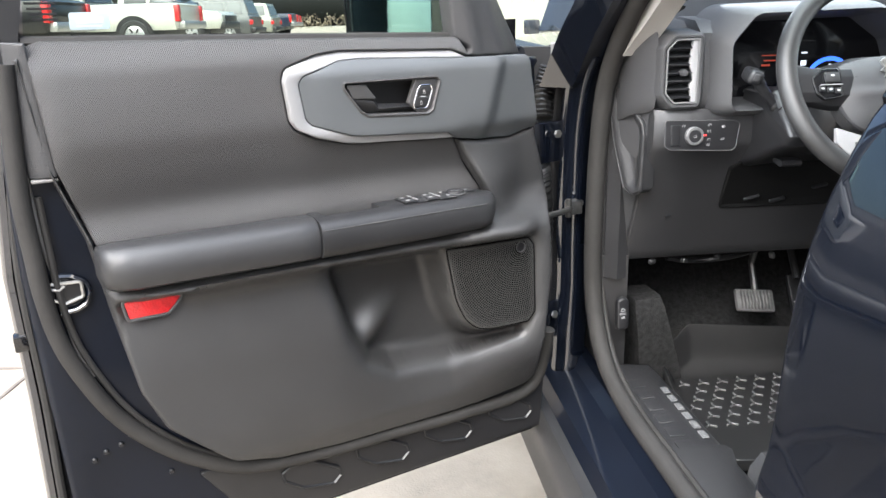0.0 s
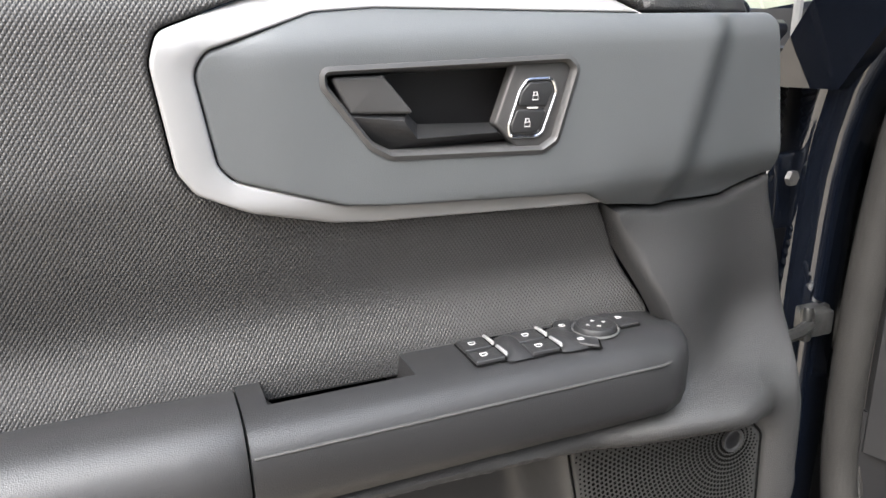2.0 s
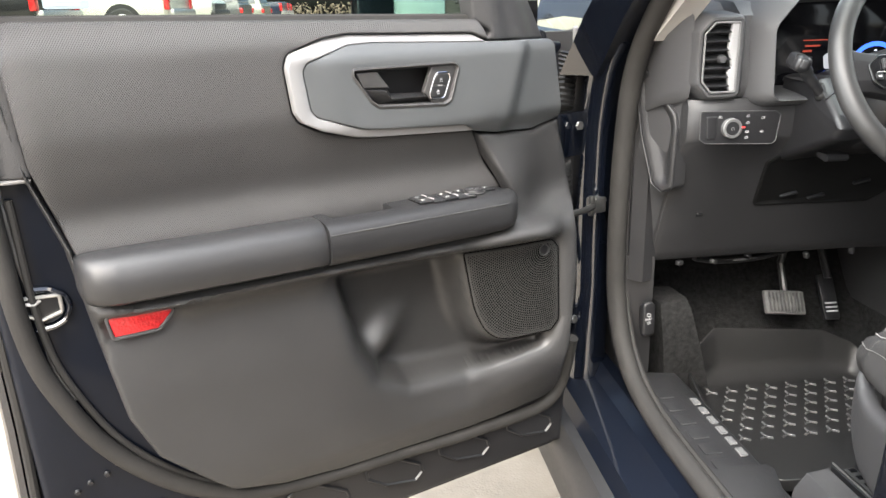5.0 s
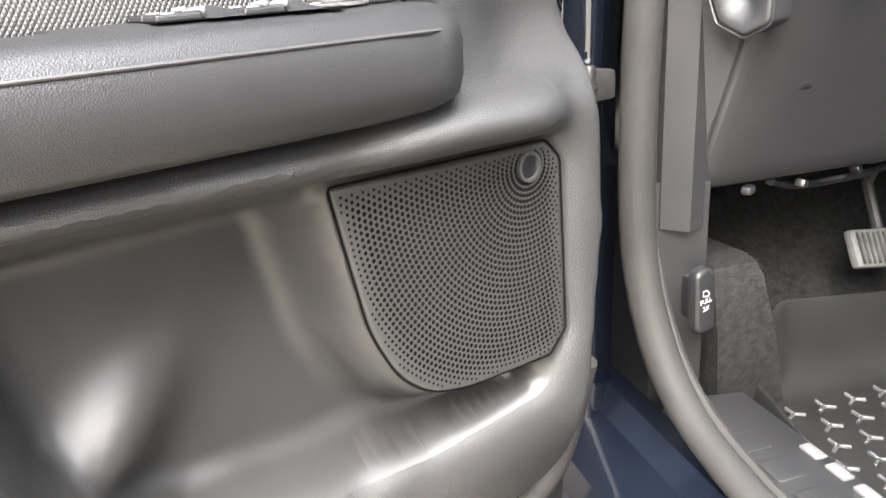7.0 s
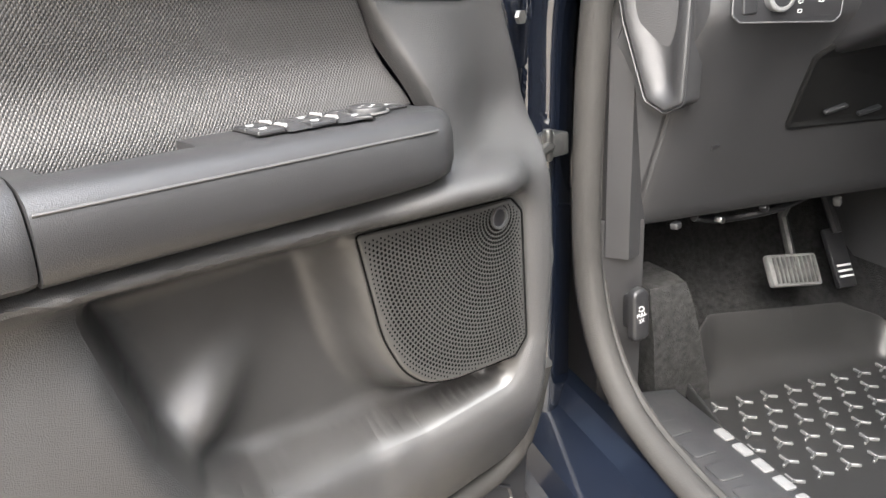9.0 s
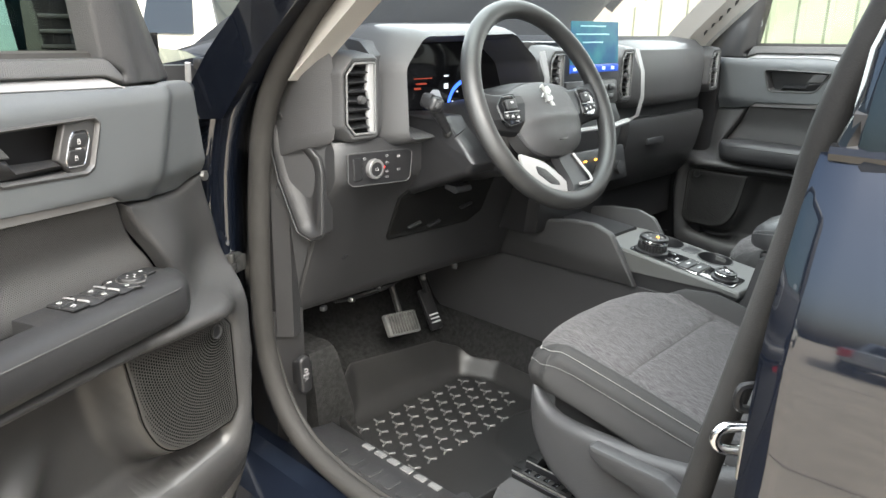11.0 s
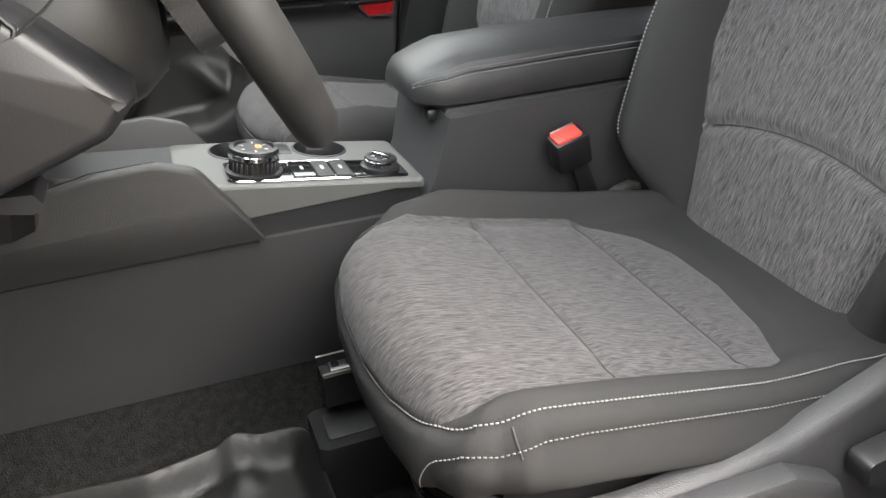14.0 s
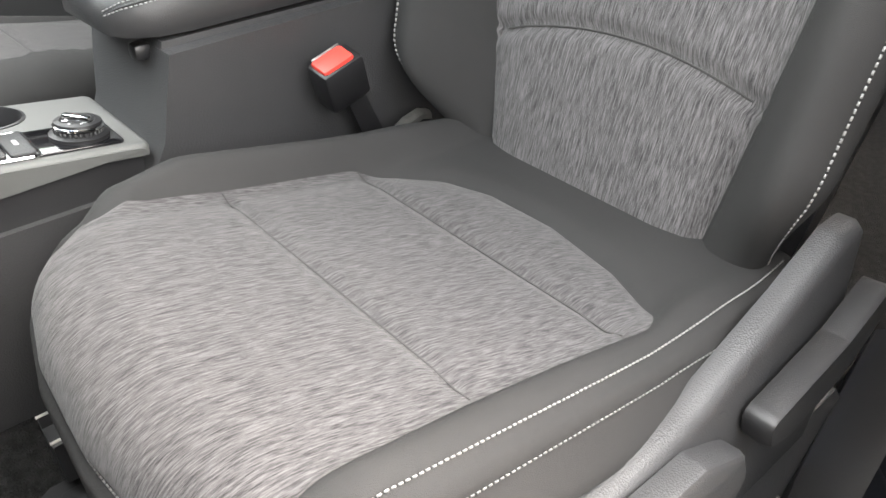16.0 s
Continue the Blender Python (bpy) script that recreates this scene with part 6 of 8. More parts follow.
part("column_collar", loft([[(x, 1.44 + (y - 1.44) * k, z) for y, z in inset(ch, i)] for x, k, i in ((0.790, 1.0, 0.012), (0.793, 1.0, 0.006), (0.800, 1.0, 0.002), (0.812, 1.0, 0.0), (0.87, 1.02, 0.004), (0.97, 1.02, 0.004), (1.028, 1.0, 0.0), (1.040, 1.0, 0.002), (1.05, 1.0, 0.012))]), PLASTIC_BLACK, col, "moulded lower column cover")
part("collar_seam", tube(curve([(0.7925, 1.352, 1.050), (0.7920, 1.345, 1.054), (0.7920, 1.323, 1.067), (0.7930, 1.305, 1.080), (0.796, 1.300, 1.086)], 5), 0.0010, 6), PLASTIC_BLACK, col)
st = part("indicator_stalk", tube(curve([(0.800, 1.337, 1.070), (0.788, 1.337, 1.078), (0.774, 1.336, 1.094), (0.759, 1.334, 1.111), (0.746, 1.331, 1.127)], 6), [0.0065] * 6 + [0.0075] * 6 + [0.009] * 6 + [0.011] * 4 + [0.0125] * 3, 12), PLASTIC_BLACK, col, "black indicator stalk")
SH = axes((0.740, 1.330, 1.130), (0.97, 0.0, -0.22), (0, 0.95, 0.28), (0.22, -0.28, 0.94))
part("stalk_head", box(SH, 0.028, 0.036, 0.026, 0.008, 3), PLASTIC_BLACK, st)
part("stalk_band", box(SH @ Matrix.Translation((0, -0.006, 0.001)), 0.0286, 0.0010, 0.0262, 0.0003), PLASTIC_BLACK, st)
part("stalk_button", box(SH @ Matrix.Translation((-0.002, -0.0165, 0.002)), 0.012, 0.007, 0.014, 0.0025), PLASTIC, st)
part("wiper_stalk", tube(curve([(1.03, 1.325, 1.072), (1.06, 1.33, 1.085), (1.10, 1.34, 1.12)], 6), [0.007] * 6 + [0.010] * 7, 10), PLASTIC_BLACK, col)
SO = axes((0.7915, 0, 0), (0, 1, 0), (0, 0, 1), (-1, 0, 0))
so_line = rounded([(1.357, 1.080), (1.353, 1.090), (1.340, 1.0935), (1.322, 1.070), (1.324, 1.0655), (1.347, 1.0565), (1.353, 1.061)], [0.005, 0.005, 0.006, 0.003, 0.003, 0.004, 0.005])
sk = part("stalk_socket", loft([[SO @ Vector((a, b, k)) for a, b in inset(so_line, i)] for i, k in ((-0.0008, -0.004), (0.0, 0.0012), (0.0012, 0.0016), (0.0022, 0.0002), (0.003, -0.001))]), PLASTIC_DARK, col, "recessed stalk opening")
part("stalk_boot", lathe([(0.0118, 0.0), (0.0112, 0.0035), (0.0090, 0.0065), (0.0060, 0.008), (0.0, 0.0085)], axes((0.7922, 1.340, 1.0745), (0, 1, 0), (0, 0, 1), (-1, 0, 0)), 24, False), RUBBER_BLACK, sk, "black rubber boot")
part("tilt_lever", loft([[(x, y, z) for y, z in rounded([(1.372, 0.962), (1.370, 0.970), (1.342, 0.969), (1.337, 0.960), (1.345, 0.956)], 0.003)] for x in (0.82, 0.86)]), PLASTIC_BLACK, col, "black tilt lever")
# shallow plate for the knee recess; its depth's shade is put into the near-black colour
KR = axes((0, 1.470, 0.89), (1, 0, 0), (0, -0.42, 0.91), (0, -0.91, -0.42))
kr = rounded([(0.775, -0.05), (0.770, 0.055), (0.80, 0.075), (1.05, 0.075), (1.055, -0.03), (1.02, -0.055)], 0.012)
part("knee_recess_plate", loft([[KR @ Vector((a, b, k)) for a, b in inset(kr, i)] for i, k in ((0.0, -0.004), (0.0, 0.004), (0.004, 0.005), (0.008, 0.0025))]), mat("recess_shade", (0.004, 0.004, 0.004), 0.6, spec=0.2, var=0.2, var_size=20), col, "near-black plate painting the shaded recess under the column")
for px, pz in ((0.90, 0.862), (0.985, 0.89), (0.84, 0.87)):
    part("clip", box(KR @ Matrix.Translation((px, (pz - 0.89) * 1.1, 0.008)) @ pose(0, 0, 0, 0, 0, 15), 0.034, 0.005, 0.008, 0.002), PLASTIC_BLACK, col)
part("fuse_door_mark", box(pose(0.66, 1.474, 0.835, -65, 0, 0), 0.012, 0.008, 0.003, 0.001), PLASTIC_BLACK, col)

wheel = thing("steering_wheel", WC, "black three-spoke steering wheel with a silver lower spoke", "steering wheel")
rim = [WM @ Vector((0.183 * math.cos(a), 0.183 * math.sin(a), 0.0)) for a in np.linspace(0, math.tau, 72, endpoint=False)]
part("rim", tube(rim, 0.0172, 16, True), mat("worn_black_leather", (0.017, 0.017, 0.017), 0.46, grain=0.05, size=1400, var=0.3, var_size=14), wheel, "worn black leather rim")
SPOKE = [(0.026, -0.022), (0.030, -0.006), (0.024, 0.007), (0.008, 0.010), (-0.024, 0.008), (-0.040, -0.002), (-0.044, -0.018), (-0.030, -0.032), (0.006, -0.034)]
KEY_PAD = rounded([(0.094, 0.020), (0.128, 0.018), (0.146, 0.002), (0.142, -0.024), (0.128, -0.036), (0.096, -0.032)], 0.008)
for sx in (-1, 1):
    part("spoke", loft([[WM @ Vector((sx * a, b * k + dz, d * h)) for b, d in rounded(SPOKE, 0.006, 3)] for a, k, dz, h in ((0.07, 1.0, -0.006, 1.0), (0.11, 0.98, -0.004, 1.0), (0.14, 0.92, 0.0, 0.9), (0.162, 1.0, 0.004, 0.55), (0.178, 1.15, 0.006, 0.35))]), PLASTIC_BLACK, wheel, "smooth black wheel spoke", 60)
    key_line = [(sx * a, b) for a, b in KEY_PAD]
    pad = part("button_pad", plate(key_line, WM @ Matrix.Translation((0, 0, 0.004)), 0.0065, 0.003), GLOSS, wheel, "gloss black spoke switch pad")
    part("pad_bezel", tube([WM @ Vector((a, b, 0.0115)) for a, b in resample(key_line, 0.006)], 0.0010, 6, True), PLASTIC_BLACK, pad)
    for i in range(3):
        part("switch_key", box(WM @ Matrix.Translation((sx * (0.104 + 0.014 * i), -0.022 + 0.002 * i, 0.0125)), 0.011, 0.010, 0.003, 0.001), PLASTIC_BLACK, pad)
        part("switch_mark", box(WM @ Matrix.Translation((sx * (0.104 + 0.014 * i), -0.022 + 0.002 * i, 0.0142)), 0.005, 0.0025, 0.0008, 0.0002), MARK, pad)
    part("switch_rocker", box(WM @ Matrix.Translation((sx * 0.112, 0.001, 0.0135)), 0.026, 0.018, 0.006, 0.0025, 2), PLASTIC_DARK, pad)
    part("rocker_edge", box(WM @ Matrix.Translation((sx * 0.115, -0.0115, 0.0135)), 0.040, 0.0016, 0.003, 0.0005), SILVER, pad)
    part("switch_mark", box(WM @ Matrix.Translation((sx * 0.112, 0.004, 0.0168)), 0.006, 0.003, 0.001, 0.0002), MARK, pad)
# airbag cover: a soft dome with one fold across it
hub = curve([Vector((a, b, 0)) for a, b in ((0.0, 0.043), (0.05, 0.037), (0.088, 0.023), (0.099, -0.005), (0.093, -0.045), (0.074, -0.078), (0.04, -0.094), (0.0, -0.098), (-0.04, -0.094), (-0.074, -0.078), (-0.093, -0.045), (-0.099, -0.005), (-0.088, 0.023), (-0.05, 0.037), (0.0, 0.043))], 6)[:-1]


def dome(a, b, q):
    """Height of the cover at a share q of the way from its middle to its edge."""
    fold = 0.0035 * math.exp(-((b + 0.030) / 0.010) ** 2) * (1 - q ** 4)
    return 0.019 * (1 - q ** 3.2) - 0.002 + fold


rings = [[WM @ Vector((p.x * 0.97, -0.028 + (p.y + 0.028) * 0.97, -0.036)) for p in hub], [WM @ Vector((p.x, p.y, -0.010)) for p in hub]]
for q in (1.0, 0.985, 0.95, 0.89, 0.81, 0.71, 0.60, 0.48, 0.36, 0.24, 0.12, 0.03):
    rings.append([WM @ Vector((p.x * q, -0.028 + (p.y + 0.028) * q, dome(p.x * q, -0.028 + (p.y + 0.028) * q, q))) for p in hub])
cover = part("airbag_pad", loft(rings), PLASTIC, wheel, "grained domed airbag cover with a fold across it", 70)
part("cover_edge", tube([WM @ Vector((p.x * 1.002, p.y * 1.002, -0.008)) for p in hub], 0.0016, 6, True), PLASTIC_BLACK, cover)
em = [(-0.016, 0.020), (-0.008, 0.026), (-0.003, 0.019), (0.005, 0.022), (0.011, 0.013), (0.006, 0.008), (0.013, 0.002), (0.009, -0.004), (0.016, -0.014), (0.014, -0.022), (0.007, -0.020), (0.001, -0.010), (-0.004, -0.003), (-0.011, -0.006), (-0.008, 0.001), (-0.016, 0.004), (-0.010, 0.011)]
part("emblem", plate([(a * 1.05, b * 1.05) for a, b in em], WM @ Matrix.Translation((-0.008, 0.004, 0.0152)) @ pose(0, 0, 0, 6, 0, 0), 0.003, 0.0006), STEEL, wheel, "bright metal emblem of plain shape")
for a, b, r in ((-0.016, 0.014, 40), (-0.005, 0.010, -30), (-0.006, -0.001, 20)):
    part("emblem_groove", box(WM @ Matrix.Translation((a, b, 0.0186)) @ pose(0, 0, 0, 6, 0, r), 0.010, 0.0016, 0.0012, 0.0003), DARK_STEEL, wheel)
part("pad_print", box(WM @ Matrix.Translation((0.004, -0.070, 0.0128)) @ pose(0, 0, 0, -14, 0, 0), 0.024, 0.006, 0.001, 0.0003), PLASTIC_BLACK, wheel)
part("cover_mark", box(WM @ Matrix.Translation((-0.064, 0.0, 0.0108)) @ pose(0, 0, 0, 0, -10, 0), 0.008, 0.005, 0.001, 0.0003), PLASTIC_BLACK, wheel)
# lower spoke: two prongs that meet at the rim, the slanting one faced in silver
low = part("lower_spoke", loft([[WM @ Vector((0.022 + a * w, y, d + dd)) for a, d in ((-1, -0.016), (-0.9, 0.0), (0.9, 0.0), (1, -0.016))] for y, w, dd in ((-0.080, 0.026, -0.010), (-0.11, 0.026, -0.006), (-0.14, 0.026, 0.002), (-0.158, 0.030, 0.006), (-0.178, 0.036, 0.004))]), PLASTIC_BLACK, wheel, "black lower spoke with a silver edge")
part("spoke_edge", tube(curve([WM @ Vector(p) for p in ((0.044, -0.098, -0.006), (0.050, -0.125, 0.001), (0.053, -0.146, 0.008), (0.049, -0.156, 0.010), (0.030, -0.158, 0.011), (0.012, -0.157, 0.010))], 5), 0.0028, 8), SILVER, low)
sv = curve([Vector((a, b, 0)) for a, b in ((-0.108, -0.082), (-0.085, -0.090), (-0.052, -0.103), (-0.020, -0.128), (0.004, -0.152), (0.010, -0.163), (-0.010, -0.166), (-0.045, -0.158), (-0.085, -0.136), (-0.112, -0.108))], 3)
part("silver_spoke_trim", plate([(p.x, p.y) for p in sv], WM @ Matrix.Translation((0, 0, -0.006)) @ pose(0, 0, 0, 3, 0, 0), 0.008, 0.002), SILVER, low, "satin silver spoke trim")
part("trim_hollow", plate(rounded([(-0.080, -0.106), (-0.054, -0.116), (-0.026, -0.142), (-0.024, -0.150), (-0.050, -0.144), (-0.078, -0.122)], 0.005), WM @ Matrix.Translation((0, 0, -0.0052)) @ pose(0, 0, 0, 3, 0, 0), 0.008, 0.001), PLASTIC_DARK, low)

# centre stack
stack = thing("centre_stack", (1.30, 1.42, 0.82), "dark centre stack with a touch screen and climate controls", "control stack")
part("stack_body", loft([[(x0, y, z), (x0 + 0.02, y - 0.02, z), (x1 - 0.02, y - 0.02, z), (x1, y, z), (x1, 1.60, z), (x0, 1.60, z)] for x0, x1, y, z in ((1.15, 1.45, 1.43, 0.80), (1.14, 1.46, 1.41, 0.90), (1.12, 1.50, 1.41, 1.03), (1.11, 1.49, 1.425, 1.07), (1.11, 1.49, 1.435, 1.10), (1.12, 1.48, 1.435, 1.225))]), PLASTIC_BLACK, stack)
SP = axes((0, 1.289, 0), (1, 0, 0), (0, 0.06, 1), (0, -1, 0.06))
so = rounded([(1.168, 1.152), (1.392, 1.152), (1.386, 1.284), (1.172, 1.284)], 0.010)
scr = part("screen_housing", loft([[SP @ Vector((a, b, k)) for a, b in inset(so, i)] for i, k in ((0.02, -0.045), (0.002, -0.02), (0.0, 0.0), (0.003, 0.003), (0.008, 0.003))]), PLASTIC_BLACK, stack, "black tablet-style touch screen")
scr.parent = stack


def glow(name, top, bottom, power):
    m = mat(name, (0.01, 0.015, 0.025), 0.55, spec=0.2)
    nt = m.node_tree
    tc = nt.nodes.new("ShaderNodeTexCoord")
    n = nt.nodes.new("ShaderNodeTexNoise")
    n.inputs["Scale"].default_value, n.inputs["Detail"].default_value = 26, 2
    nt.links.new(tc.outputs["Object"], n.inputs["Vector"])
    r = nt.nodes.new("ShaderNodeValToRGB")
    r.color_ramp.elements[0].position, r.color_ramp.elements[1].position = 0.35, 0.68
    r.color_ramp.elements[0].color, r.color_ramp.elements[1].color = (*bottom, 1), (*top, 1)
    nt.links.new(n.outputs["Fac"], r.inputs["Fac"])
    b = nt.nodes["Principled BSDF"]
    nt.links.new(r.outputs["Color"], b.inputs["Emission Color"])
    b.inputs["Emission Strength"].default_value = power
    return m


part("screen_glass", plate([(1.184, 1.182), (1.378, 1.182), (1.374, 1.272), (1.186, 1.272)], SP @ Matrix.Translation((0, 0, 0.003)), 0.0015, 0.0004), glow("map_display", (0.10, 0.42, 0.44), (0.03, 0.16, 0.34), 0.12), stack, "lit blue-green map display")
part("screen_dock", plate([(1.184, 1.164), (1.380, 1.164), (1.379, 1.181), (1.184, 1.181)], SP @ Matrix.Translation((0, 0, 0.003)), 0.0018, 0.0004), mat("blue_dock", (0.02, 0.04, 0.2), 0.2, emit=(0.03, 0.14, 0.75), power=0.09), stack)
for i in range(5):
    part("dock_icon", box(SP @ Matrix.Translation((1.202 + 0.038 * i, 1.172, 0.005)), 0.012, 0.007, 0.0008, 0.0002), mat("pale_icon", (0.4, 0.5, 0.6), 0.4, emit=(0.4, 0.6, 0.9), power=0.2), stack)
for z, w in ((1.262, 0.10), (1.245, 0.13), (1.228, 0.08)):
    part("display_line", box(SP @ Matrix.Translation((1.27, z, 0.005)), w, 0.003, 0.0008, 0.0002), mat("pale_line", (0.12, 0.2, 0.22), 0.4, emit=(0.35, 0.65, 0.65), power=0.12), stack)
kp = part("key_panel", box(pose(1.295, 1.372, 1.115, -8, 0, 0), 0.21, 0.02, 0.055, 0.006), PLASTIC_DARK, stack, "audio key panel")
part("volume_knob", lathe([(0.016, 0.0), (0.016, 0.016), (0.013, 0.019), (0.0, 0.019)], axes((1.23, 1.362, 1.118), (1, 0, 0), (0, 0, 1), (0, -1, 0)), 24), PLASTIC_BLACK, kp)
for i in range(4):
    for j in range(2):
        part("audio_key", box(pose(1.275 + 0.03 * i, 1.360, 1.104 + 0.022 * j, -8, 0, 0), 0.024, 0.006, 0.014, 0.002), PLASTIC_BLACK, kp)
for sx, x0 in ((1, 1.478), (-1, 1.112)):
    part("stack_bracket", loft([[(x0 + sx * a, y, z) for a, z in ((0.0, z0 + 0.01), (sx * 0.0 + 0.018, z0 + 0.008), (0.018, z0 - 0.01), (0.0, z0 - 0.008))] for y, z0 in ((1.37, 1.20),)] + [[(x0 + sx * (a + dx), y, z) for a, z in ((0.0, z0), (0.016, z0), (0.018, z0 - 0.004), (0.0, z0 - 0.004))] for y, z0, dx in ((1.352, 1.16, 0.004), (1.348, 1.10, 0.006), (1.352, 1.055, -0.004), (1.36, 1.04, -0.04))]), SILVER, stack, "satin silver stack bracket")
part("lower_bracket", tube([(1.45, 1.358, 1.042), (1.38, 1.352, 1.036), (1.20, 1.352, 1.036), (1.14, 1.358, 1.042)], 0.008, 8, flat=0.8), SILVER, stack)
cp = part("climate_panel", box(pose(1.36, 1.385, 0.935, -14, 0, 0), 0.26, 0.02, 0.085, 0.006), PLASTIC_BLACK, stack, "climate controls with small amber lamps")
for i in range(3):
    part("climate_knob", lathe([(0.017, 0.0), (0.016, 0.014), (0.0, 0.015)], axes((1.275 + 0.085 * i, 1.376, 0.925), (1, 0, 0), (0, 0.2, 1), (0, -1, 0.2)), 20), PLASTIC_DARK, cp)
AMBER = mat("amber_lamp", (0.4, 0.15, 0.02), 0.4, emit=(1.0, 0.42, 0.05), power=0.8)
for x, z in ((1.345, 0.956), (1.30, 0.956), (1.43, 0.905), (1.46, 0.905)):
    part("amber_mark", box(pose(x, 1.373, z, -14, 0, 0), 0.012, 0.002, 0.004, 0.0005), AMBER, cp)
part("shelf_gap", loft([[(1.52, 1.43, z), (1.98, 1.43, z), (1.98, 1.60, z), (1.52, 1.60, z)] for z in (1.02, 1.065)]), PLASTIC_BLACK, stack)

# glove box side
gb = part("glovebox", loft([dash_ring(x, dy, 0.0, [(1.40, 1.03), (1.395, 1.01), (1.41, 0.93), (1.44, 0.86), (1.47, 0.83), (1.60, 0.82), (1.60, 1.03)]) for x, dy in ((1.50, 0.03), (1.53, 0.0), (1.95, 0.0), (2.0, 0.05))]), PLASTIC_DARK, dash, "closed glove box")
part("glovebox_pull", box(pose(1.68, 1.404, 0.965, -10, 0, 0), 0.09, 0.014, 0.02, 0.004), PLASTIC_BLACK, gb)
part("far_kick_panel", loft([[(2.03, 1.40, z), (2.06, 1.40, z), (2.06, 1.96, z), (2.03, 1.96, z)] for z in (0.36, 1.16)]), PLASTIC_BLACK, dash)
part("far_lower", loft([[(1.45, 1.50, z), (2.0, 1.50, z), (2.0, 1.85, z), (1.45, 1.85, z)] for z in (0.70, 0.85)]), PLASTIC_BLACK, dash)
for i, (a, b) in enumerate(((0.66, 1.545), (0.74, 1.555), (0.82, 1.56), (0.95, 1.555), (1.05, 1.55))):
    part("under_dash_clip", box(pose(a, b, 0.713 - 0.006 * (i % 2), 0, 20 * i, 30), 0.016, 0.012, 0.010, 0.003), DARK_STEEL if i % 2 else PLASTIC_DARK, dash)
part("cable", tube(curve([(0.70, 1.56, 0.715), (0.78, 1.60, 0.69), (0.86, 1.58, 0.70), (0.95, 1.60, 0.71)], 8), 0.006, 8), PLASTIC_BLACK, dash)

# pedals
bp = thing("brake_pedal", (0.975, 1.66, 0.55), "brake pedal with a ribbed rubber pad", "pedal")
BM = axes((0.977, 1.655, 0.555), (0.985, -0.15, -0.05), (0.03, 0.5, 0.87), (0, -0.87, 0.5))
pd = part("pad", box(BM, 0.092, 0.056, 0.016, 0.005), mat("worn_pedal_rubber", (0.11, 0.11, 0.108), 0.6, grain=0.1, size=600, var=0.3, var_size=40), bp)
for i in range(10):
    part("rib", box(BM @ Matrix.Translation((-0.036 + 0.008 * i, 0, 0.009)), 0.004, 0.046, 0.004, 0.001), DARK_STEEL, pd)
part("arm", tube([(0.985, 1.67, 0.575), (0.985, 1.70, 0.64), (0.98, 1.66, 0.74)], 0.008, 8), DARK_STEEL, bp, "steel pedal arm")
ap = thing("accelerator_pedal", (1.115, 1.69, 0.50), "black accelerator pedal with a pale grip", "pedal")
AM = axes((1.112, 1.69, 0.545), (1, -0.05, 0), (0, 0.5, 0.87), (0, -0.87, 0.5))
part("pad", box(AM, 0.04, 0.11, 0.012, 0.005), PLASTIC_BLACK, ap)
for i in range(3):
    part("grip", box(AM @ Matrix.Translation((0, -0.035 + 0.01 * i, 0.007)), 0.028, 0.004, 0.004, 0.001), MARK, ap)
part("arm", tube([(1.112, 1.70, 0.59), (1.11, 1.74, 0.66), (1.11, 1.76, 0.74)], 0.009, 8), PLASTIC_BLACK, ap)

# ---- centre console ----
con = thing("centre_console", (1.31, 1.0, 0.40), "dark console with silver plate, dials and padded armrest", "console")
SIDE = [(1.90, 0.50), (1.90, 0.722), (1.50, 0.718), (1.20, 0.718), (1.00, 0.719), (0.968, 0.724), (0.947, 0.738), (0.935, 0.76), (0.926, 0.80), (0.915, 0.845), (0.55, 0.86), (0.45, 0.86), (0.45, 0.50)]


part("console_body", loft([[(x + k * (0.74 - z), y, z) for y, z in SIDE] for x, k in ((1.218, 0.10), (1.23, 0.10), (1.39, -0.10), (1.402, -0.10))]), PLASTIC, con, "grained dark grey console flank")
part("tunnel_carpet", loft([[(x, y, z) for x, z in ((1.19, 0.385), (1.215, 0.40), (1.232, 0.435), (1.243, 0.49), (1.247, 0.51), (1.373, 0.51), (1.377, 0.49), (1.388, 0.435), (1.405, 0.40), (1.43, 0.385))] for y in np.linspace(0.2, 1.82, 10)]), CARPET, con, "charcoal carpet over the tunnel")
kp = rounded([(1.62, 0.712), (1.62, 0.76), (1.52, 0.787), (1.44, 0.818), (1.35, 0.838), (1.28, 0.842), (1.235, 0.828), (1.205, 0.785), (1.166, 0.7195)], [0.002, 0.01, 0.03, 0.04, 0.04, 0.03, 0.03, 0.03, 0.003])
for sx, x0 in ((1, 1.205), (-1, 1.415)):
    part("knee_pad", loft([[(x0 + sx * k, y, z) for y, z in inset(kp, i)] for i, k in ((0.004, 0.018), (0.001, 0.016), (0.0, 0.012), (0.0, 0.008), (0.0015, 0.004), (0.004, 0.0012), (0.007, 0.0))]), MOULDING, con, "padded black console knee panel")
    part("pad_seam", tube([(x0 + sx * 0.012, y, z) for y, z in resample([(1.60, 0.768), (1.52, 0.789), (1.44, 0.818), (1.35, 0.838), (1.28, 0.841), (1.237, 0.826), (1.205, 0.783), (1.175, 0.735)], 0.01, False)], 0.0016, 6), PLASTIC_BLACK, con)
part("tunnel_top", loft([[(1.25, y, z), (1.27, y, z + 0.02), (1.36, y, z + 0.02), (1.38, y, z)] for y, z in ((1.26, 0.79), (1.40, 0.80), (1.60, 0.84))]), PLASTIC_BLACK, con)
